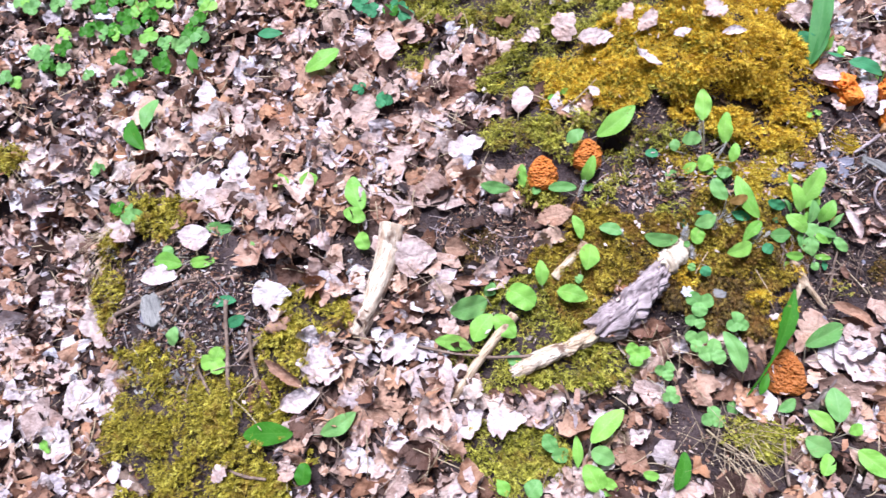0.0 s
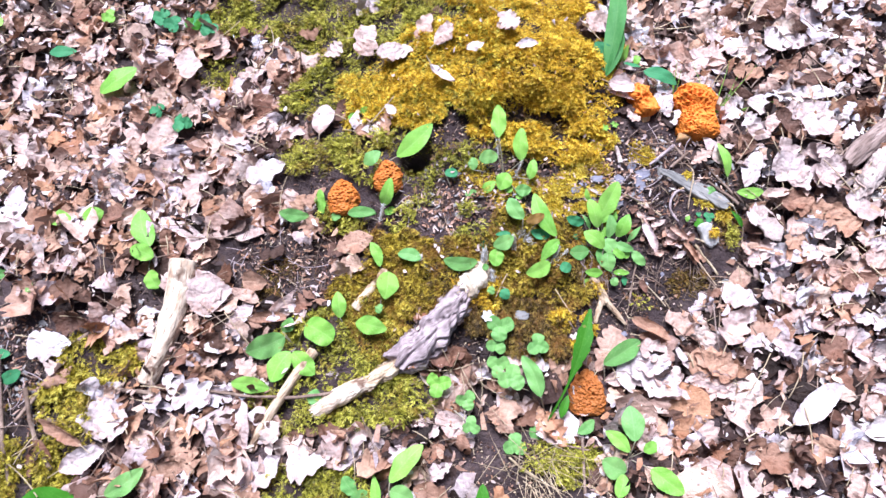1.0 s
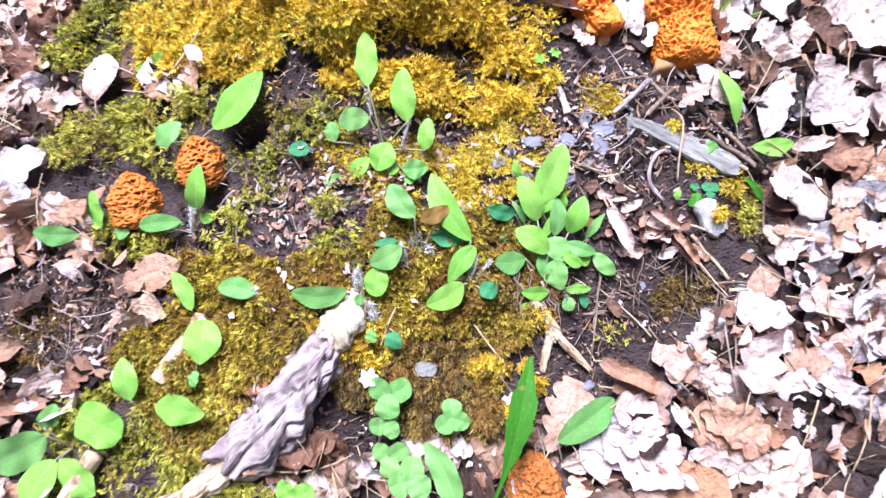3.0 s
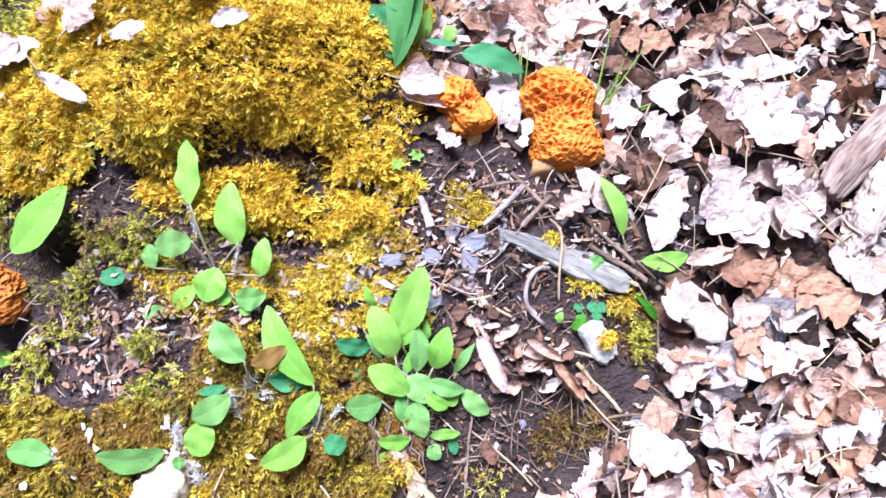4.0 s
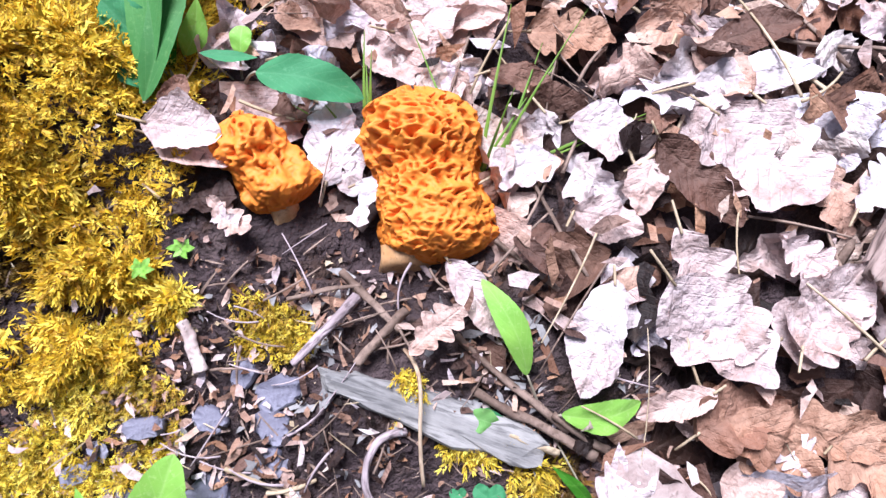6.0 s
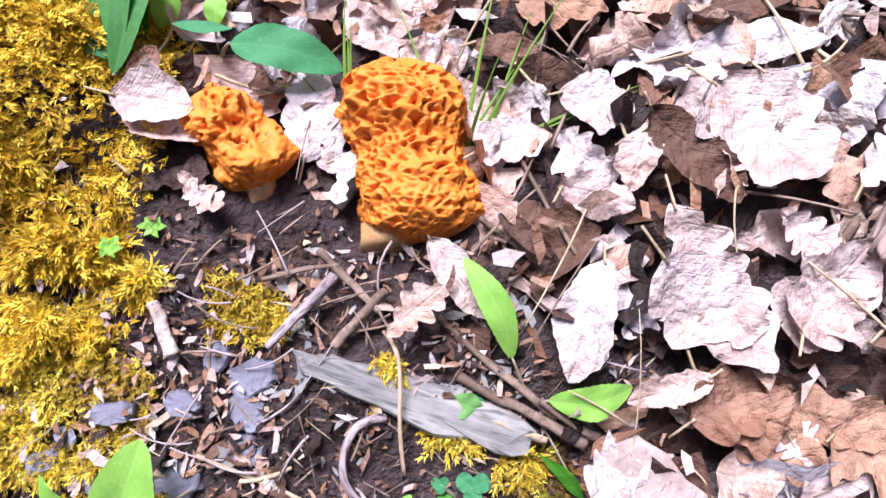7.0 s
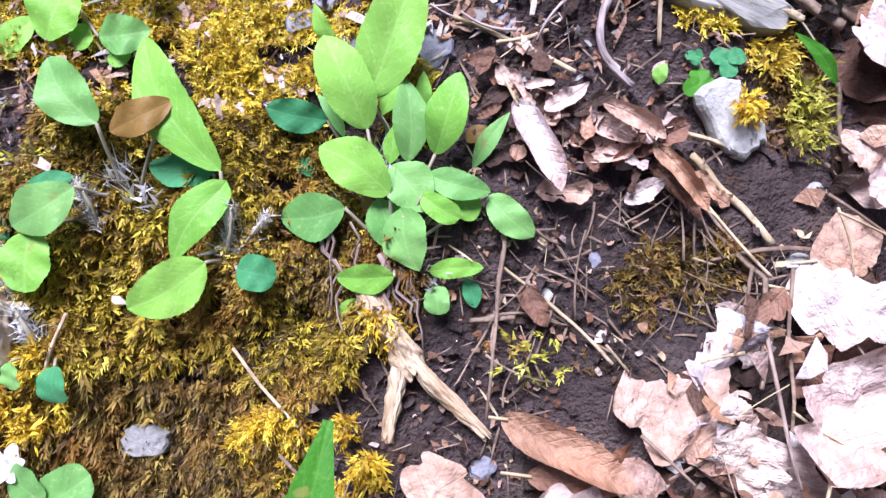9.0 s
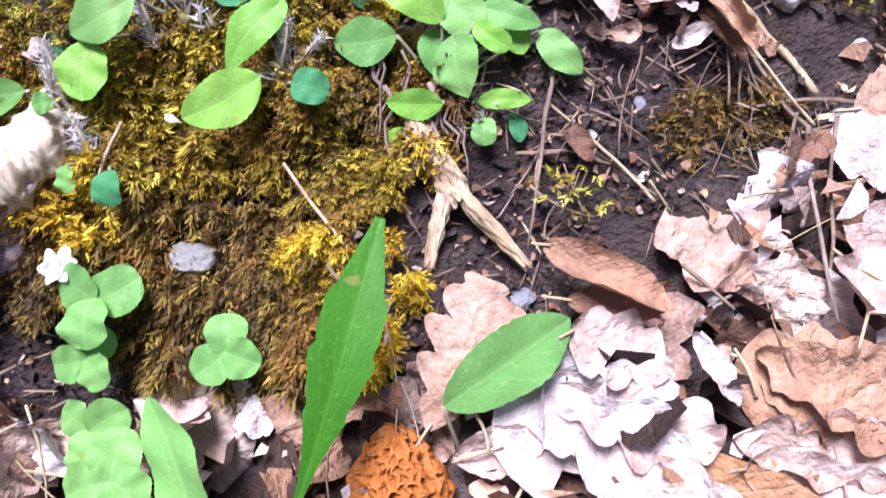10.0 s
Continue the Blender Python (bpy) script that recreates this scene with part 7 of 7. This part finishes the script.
roots = thing("hanging_roots", "brown rootlets hanging from the mossy ledge below a herb", "roots", spot(-0.056, -0.100, 0.0))
strands = np.random.default_rng(91)
for _ in range(16):
    ru, rv, rl = strands.uniform(-0.078, -0.036), strands.uniform(-0.088, -0.070), strands.uniform(0.022, 0.042)
    line = np.stack([on_ground(ru + strands.normal(0, 0.0022), rv - rl * q, 0.012 - 0.006 * q) for q in np.linspace(0, 1, 7)])
    rv_, rf_ = tube(to_world(line), np.linspace(0.0008, 0.0004, 7) * strands.uniform(0.7, 1.6), 6)
    part("root", build_mesh("root", rv_, rf_, DRY_BARK, grain=along_grain(len(rv_) // 6, 6, 0.001, rl, 3)), roots)

# ---- more dry leaves lying singly near the plants ----
more = np.random.default_rng(31)
red = fallen_leaf(-0.270, 0.353, 0.9, 0.038, 0.030, 2, 0.4, 1.5, 0.012)
red.data.materials[0] = RED_LEAF
tagged(red, "crumpled crimson fallen leaf lying on moss", "leaf", "fallen leaves")
PLACED.extend((a, b, 1.5 * c) for a, b, c in SLABS)
PLACED.append((0.128, -0.080, 0.085))
PLACED.append((-0.060, -0.020, 0.090))
hand_laid = list(PLACED)
LOOSE = (-1.9, 1.0, -1.0, 0.95)
# low layers: brown rotting leaves, darkened so gap shade is in their colour
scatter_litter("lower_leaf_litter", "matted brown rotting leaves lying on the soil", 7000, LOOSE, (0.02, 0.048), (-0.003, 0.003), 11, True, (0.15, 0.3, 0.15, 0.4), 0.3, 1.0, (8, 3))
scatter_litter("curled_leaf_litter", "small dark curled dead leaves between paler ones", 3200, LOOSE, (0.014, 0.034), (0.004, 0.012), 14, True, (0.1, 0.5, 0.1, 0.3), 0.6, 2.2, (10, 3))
scatter_litter("leaf_litter", "pale dry curled oak and beech leaves covering the slope", 8800, LOOSE, (0.016, 0.047), (0.002, 0.017), 12, False, (0.38, 0.20, 0.24, 0.18), 0.48, 1.5, (16, 4))
scatter_litter("outer_leaf_litter", "dry fallen leaves further along the wooded slope", 6000, (-4.4, 3.6, -3.0, 3.0), (0.035, 0.08), (0.0, 0.01), 13, grid=(7, 3), feather=2.6)
count = 0
while count < 190:
    mu, mv = more.uniform(-0.95, 0.42), more.uniform(-0.45, 0.34)
    if free_of(np.array([mu]), np.array([mv]))[0] < 0.8 or min(math.hypot(mu - a, mv - b) - 0.45 * c for a, b, c in hand_laid) < 0.012:
        continue
    size = more.uniform(0.026, 0.054)
    shade = float(np.clip(more.normal(0.70, 0.15), 0.3, 1.0)) if more.uniform() < 0.8 else float(more.uniform(0.22, 0.48))
    fallen_leaf(mu, mv, more.uniform(0, 6.28), size, size * more.uniform(0.5, 0.8), int(more.choice(3, p=(0.3, 0.3, 0.4))), shade, more.uniform(0.6, 1.3), more.uniform(0.006, 0.013), 1.2 if more.uniform() < 0.12 else 0.0, 0.0)
    count += 1

for k in range(120):
    fu, fv = (more.uniform(0.0, 0.115), more.uniform(-0.062, 0.012)) if k % 2 else (more.uniform(-0.008, 0.075), more.uniform(-0.05, 0.0))
    if min(math.hypot(fu - a, fv - b) - 0.5 * c for a, b, c in SLABS) < 0.012:
        continue
    size = more.uniform(0.009, 0.023)
    fallen_leaf(fu, fv, more.uniform(0, 6.28), size, size * more.uniform(0.3, 0.6), int(more.choice((1, 3))), float(more.uniform(0.10, 0.36) if more.uniform() < 0.58 else more.uniform(0.46, 0.76)), 2.4, more.uniform(0.0, 0.006), more.uniform(0.4, 1.6), 0.0)

# ---- fine debris: crumbs of leaf, grit and fibres ----
def crumbs(name, label, category, spots, count, box, size, mat, seed, tone=None, long=1.0, free=False, lift=0.002):
    r = np.random.default_rng(seed)
    u, v = r.uniform(box[0], box[1], count * 14), r.uniform(box[2], box[3], count * 14)
    keep = (free_of(u, v) if free else blobs(u, v, spots, 0.5, 77)) > r.uniform(0.2, 1, len(u))
    for a, b in ((0.008, 0.135), (0.077, 0.130), (-0.382, -0.012), (-0.324, 0.016)):
        keep &= np.hypot(u - a, v - b) > 0.034
    u, v = u[keep][:count], v[keep][:count]
    n = len(u)
    tmpl = np.array([(-1, -0.5, 0), (0.1, -0.62, 0.25), (1, -0.3, 0), (0.9, 0.5, 0.12), (-0.1, 0.6, 0.3), (-0.9, 0.45, 0.05)], float)
    faces = np.array([(0, 1, 4, 5), (1, 2, 3, 4)])
    s = size * r.uniform(0.4, 1.4, n) ** 1.3
    yaw = r.uniform(0, 6.28, n)
    p = tmpl[None] * (1 + 0.42 * r.normal(0, 1, (n, 6, 1))) * s[:, None, None] * np.array((long, 1 / long, 1.0))
    c, q = np.cos(yaw)[:, None], np.sin(yaw)[:, None]
    x, y = p[..., 0] * c - p[..., 1] * q, p[..., 0] * q + p[..., 1] * c
    tx, ty = r.normal(0, 0.35, (n, 1)), r.normal(0, 0.35, (n, 1))
    z = p[..., 2] * r.choice([-1, 1], (n, 1)) + x * tx + y * ty
    pts = np.stack([u[:, None] + x, v[:, None] + y, height(u, v)[:, None] + z + lift + 0.6 * s[:, None] * (np.abs(tx) + np.abs(ty))], -1)
    f = (faces[None] + (np.arange(n) * 6)[:, None, None]).reshape(-1, 4)
    t = np.repeat(np.clip(r.normal(*tone, n), 0, 1), 6) if tone else None
    ob = new(name, build_mesh(name, to_world(pts).reshape(-1, 3), f, mat, np.tile(tmpl[:, :2] * 0.4 + 0.5, (n, 1)), t))
    return tagged(ob, label, category, kind="stuff")


NEAR = (-1.1, 0.35, -0.55, 0.40)
crumbs("leaf_crumbs", "small broken bits of dry leaf on bare soil", "debris", BARE + OPEN, 5200, NEAR, 0.0014, DEAD, 41, (0.30, 0.22))
crumbs("pale_chips", "scattered pale chips and grit on soil and moss", "grit", BARE + CRUST, 600, NEAR, 0.0013, STRAW, 42)
crumbs("soil_clods", "small dark clods of crumbly soil", "soil", BARE + OPEN, 3500, NEAR, 0.0020, SOIL, 46)
crumbs("dry_needles", "dry brown plant fibres strewn over the soil", "debris", BARE + OPEN, 2200, NEAR, 0.0015, TWIG, 43, None, 3.2)
crumbs("grey_grit", "grey stony grit on a bare patch of the bank", "grit", [(-0.86, -0.27, 0.14, 0.13), (-0.70, -0.2, 0.08, 0.04)], 900, NEAR, 0.0028, SLATE_GRIT, 49)
crumbs("straw_bits", "pale straw coloured fibres over moss and soil", "debris", BARE + OLIVE, 500, NEAR, 0.0014, STRAW, 44, None, 3.4, False, 0.006)
crumbs("litter_crumbs", "broken leaf fragments between the fallen leaves", "debris", [], 7500, (-1.6, 0.8, -0.7, 0.6), 0.0048, DEAD, 45, (0.36, 0.25), 1.3, True)
crumbs("leaf_fragments", "torn pale leaf fragments lying over the litter", "debris", [], 5000, (-1.4, 0.7, -0.6, 0.5), 0.0042, DEAD, 47, (0.58, 0.24), 1.2, True, 0.016)
crumbs("petal_flakes", "white petals and flakes fallen on the moss", "petals", GOLD + CRUST + LEDGE, 110, NEAR, 0.0021, PALE_BARK, 48, None, 1.1, False, 0.013)



def strewn_stems(name, label, count, box, seed, low, high, mat, spots=None, over=0.015):
    """Thin bent stems and leaf stalks lying over the litter."""
    r = np.random.default_rng(seed)
    u, v = r.uniform(box[0], box[1], count * 3), r.uniform(box[2], box[3], count * 3)
    keep = (free_of(u, v) if spots is None else blobs(u, v, spots, 0.4, 55)) > r.uniform(0, 1, len(u))
    u, v = u[keep][:count], v[keep][:count]
    vs, fs, start = [], [], 0
    for a, b in zip(u, v):
        l, t = r.uniform(low, high), r.uniform(0, 6.28)
        k = np.linspace(-0.5, 0.5, 6)
        bend = r.normal(0, 0.25)
        x, y = a + l * (k * math.cos(t) - bend * k * k * math.sin(t)), b + l * (k * math.sin(t) + bend * k * k * math.cos(t))
        z = smooth_height(x, y) + over + r.uniform(-0.004, 0.004) + l * r.normal(0, 0.15) * k
        p, f = tube(to_world(np.stack([x, y, z], -1)), np.linspace(1, 0.6, 6) * r.uniform(0.0003, 0.0011 if spots is None else 0.0008), 4)
        vs.append(p), fs.append(f + start)
        start += len(p)
    tagged(new(name, build_mesh(name, np.concatenate(vs), np.concatenate(fs), mat)), label, "stems", kind="stuff")


strewn_stems("brown_stems", "thin brown leaf stalks and stems strewn over the litter", 640, (-1.3, 0.55, -0.5, 0.42), 51, 0.015, 0.07, TWIG)
EARTHY = [(0.05, 0.075, 0.075, 0.035), (0.09, 0.04, 0.06, 0.03), (-0.25, -0.01, 0.07, 0.035), (0.02, 0.02, 0.06, 0.03), (-0.47, -0.10, 0.08, 0.05), (-0.86, -0.26, 0.13, 0.12)]
strewn_stems("rootlets", "tangle of fine brown rootlets and stems on bare soil", 420, (-1.0, 0.17, -0.4, 0.13), 53, 0.008, 0.032, TWIG, EARTHY, 0.006)
strewn_stems("grey_rootlets", "fine grey rootlets and weathered stems on bare soil", 260, (-1.0, 0.17, -0.4, 0.13), 54, 0.008, 0.035, GREY_BARK, EARTHY, 0.007)
crumbs("soil_litter", "crumbled leaf and bark bits over bare soil", "debris", EARTHY, 2800, NEAR, 0.0021, DEAD, 56, (0.36, 0.24), 1.4, False, 0.004)
crumbs("pale_leaf_bits", "pale pinkish crumbled leaf bits and grit on bare soil", "debris", [(-0.25, -0.03, 0.075, 0.03), (-0.15, 0.0, 0.08, 0.03), (-0.07, 0.012, 0.06, 0.02), (-0.20, -0.045, 0.06, 0.012), (-0.10, 0.03, 0.08, 0.03), (-0.03, 0.06, 0.04, 0.02)], 2300, NEAR, 0.0020, DEAD, 58, (0.60, 0.20), 1.2, False, 0.005)
crumbs("slaty_grit", "grey purple slaty grit among soil and moss", "grit", EARTHY[:4], 700, NEAR, 0.0024, SLATE_GRIT, 57, None, 1.2, False, 0.003)
strewn_stems("straw_stems", "thin straw coloured stems strewn over the litter", 560, (-1.3, 0.55, -0.5, 0.42), 52, 0.015, 0.07, STRAW, None, 0.018)


# ---- pebbles ----
def pebble(label, u, v, size, mat, seed):
    r = np.random.default_rng(seed)
    bm = bmesh.new()
    bmesh.ops.create_icosphere(bm, subdivisions=2, radius=1.0)
    for vert in bm.verts:
        d = vert.co.normalized()
        k = 1 + 0.55 * noise.noise(d * 1.7 + Vector((seed * 3.1, 0, 0)))
        vert.co = Vector((d.x * size * k, d.y * size * 0.72 * k, d.z * size * 0.20 * k))
    bm.transform(Matrix.Rotation(SLOPE, 4, "X") @ Matrix.Rotation(seed * 1.7, 4, "Z"))
    me = bpy.data.meshes.new("pebble")
    bm.to_mesh(me)
    bm.free()
    me.materials.append(mat)
    ob = new("pebble", me)
    ob.location = spot(u, v, 0.001)
    tagged(ob, label, "pebble", "pebbles")


for k, (pu, pv, ps) in enumerate(((0.036, -0.084, 0.004), (-0.012, -0.164, 0.006), (-0.910, -0.281, 0.020), (0.005, 0.010, 0.005), (-0.069, 0.023, 0.005))):
    pebble("smooth bluish grey pebble half sunk in soil", pu, pv, ps, BLUE_STONE, k + 1)
for pu, pv, long, wide, way in ((-0.050, 0.031, 0.017, 0.0052, 0.1), (-0.022, 0.032, 0.015, 0.0060, -0.5), (0.007, 0.041, 0.019, 0.0080, 0.4), (0.004, 0.027, 0.018, 0.0078, -0.9),
                                (-0.026, 0.001, 0.020, 0.0085, 0.7), (-0.061, 0.004, 0.019, 0.0048, -0.2), (-0.078, 0.014, 0.014, 0.0050, 0.3), (-0.007, 0.050, 0.012, 0.0050, 1.1), (0.000, 0.014, 0.014, 0.0060, 0.2)):
    du, dv = long / 2 * math.cos(way), long / 2 * math.sin(way)
    slab("flat_stone", "flat bluish purple stone sunk in mossy soil", (pu - du, pv - dv, 0.0012), (pu + du, pv + dv, 0.0018), wide, wide * 0.8, BLUE_STONE, 0.004)
for k, (pu, pv, ps) in enumerate(((0.127, -0.052, 0.007), (0.015, -0.099, 0.004), (0.120, -0.085, 0.005), (-0.11, -0.03, 0.005), (-0.19, 0.028, 0.004))):
    pebble("small white pebble in soil", pu, pv, ps, WHITE_STONE, k + 20)


# ---- grass ----
def grass_tuft(label, u, v, blades, length, spread, lean, mat, seed):
    r = np.random.default_rng(seed)
    ob = thing("grass_tuft", label, "grass", spot(u, v), "grass tufts")
    for _ in range(blades):
        a = on_ground(u + r.normal(0, spread * 0.3), v + r.normal(0, spread * 0.3), -0.002)
        l = length * r.uniform(0.6, 1.2)
        d = np.array((lean[0] + r.normal(0, 0.45), lean[1] + r.normal(0, 0.45), r.uniform(0.5, 1.0)))
        d /= np.linalg.norm(d)
        k = np.linspace(0, 1, 10)[:, None]
        pts = a + d * l * k + np.array((d[0], d[1], -0.9)) * l * 0.35 * k**2
        side = np.cross(d, (0.2, -0.3, 0.9))
        side /= np.linalg.norm(side)
        wide = (0.0006 if mat is STRAW else 0.0011) * r.uniform(0.6, 1.2) * (1 - 0.85 * k**1.5)
        v_ = np.concatenate([pts - side * wide, pts + np.array((0, 0, 0.0004)), pts + side * wide])
        c = np.arange(9)
        f = np.concatenate([np.stack([c, c + 10, c + 11, c + 1], -1), np.stack([c + 10, c + 20, c + 21, c + 11], -1)])
        uv = np.concatenate([np.stack([np.full(10, x), k[:, 0]], -1) for x in (0.0, 0.5, 1.0)])
        part("blade", build_mesh("blade", to_world(v_), f, mat, uv), ob)


grass_tuft("thin green grass blades growing behind morels", 0.048, 0.150, 7, 0.07, 0.012, (0.0, 0.5), GRASS, 1)
grass_tuft("thin green grass blades leaning away from a morel", 0.098, 0.128, 9, 0.075, 0.012, (0.7, 0.5), GRASS, 2)
grass_tuft("fine dry grass at the foot of the bank", -0.118, -0.335, 80, 0.075, 0.06, (0.1, -0.3), STRAW, 3)
grass_tuft("dry grass hanging over the edge of a mossy block", -1.010, -0.165, 46, 0.075, 0.045, (-0.3, -0.6), STRAW, 4)
grass_tuft("fine dry grass among twigs", -0.05, -0.345, 16, 0.06, 0.02, (0.2, 0.1), STRAW, 5)

# ---- curled brown leaves and stems on the bare soil ----
fallen_leaf(0.0690, -0.0590, -0.88, 0.0300, 0.0120, 1, 0.34, 1.8, 0.004, 1.9, 0.0)
fallen_leaf(0.0111, -0.1026, -1.0, 0.0190, 0.0120, 1, 0.26, 2.2, 0.002, 1.2, 0.0)
fallen_leaf(0.0430, -0.0360, -0.5, 0.0250, 0.0110, 1, 0.62, 1.8, 0.005, 1.0, 0.0)
fallen_leaf(0.0630, -0.0400, 0.3, 0.0260, 0.0130, 3, 0.30, 2.0, 0.005, 1.2, 0.0)
bent_twig("thin dry stalk reaching over fallen leaves", [(0.0637, -0.0461, 0.010), (0.080, -0.066, 0.012), (0.094, -0.082, 0.010), (0.1054, -0.0928, 0.008)], 0.0008, 0.0006, PALE_WOOD)
bent_twig("thin dry stalk hanging over pale leaves", [(0.0979, -0.1175, 0.016), (0.0985, -0.1375, 0.019), (0.1000, -0.158, 0.018), (0.1045, -0.1728, 0.012)], 0.0009, 0.0006, DRY_BARK)
slab("flat_stone", "pale grey stone sunk among hanging moss strands", (-0.150, -0.150, 0.006), (-0.131, -0.152, 0.006), 0.0065, 0.0055, SLATE_GRIT, 0.005)
strewn_stems("soil_fibres", "fine dry root fibres and stalks lying on bare soil", 95, (-0.02, 0.12, -0.14, -0.02), 57, 0.008, 0.034, TWIG, [(0.05, -0.09, 0.07, 0.05)], 0.004)
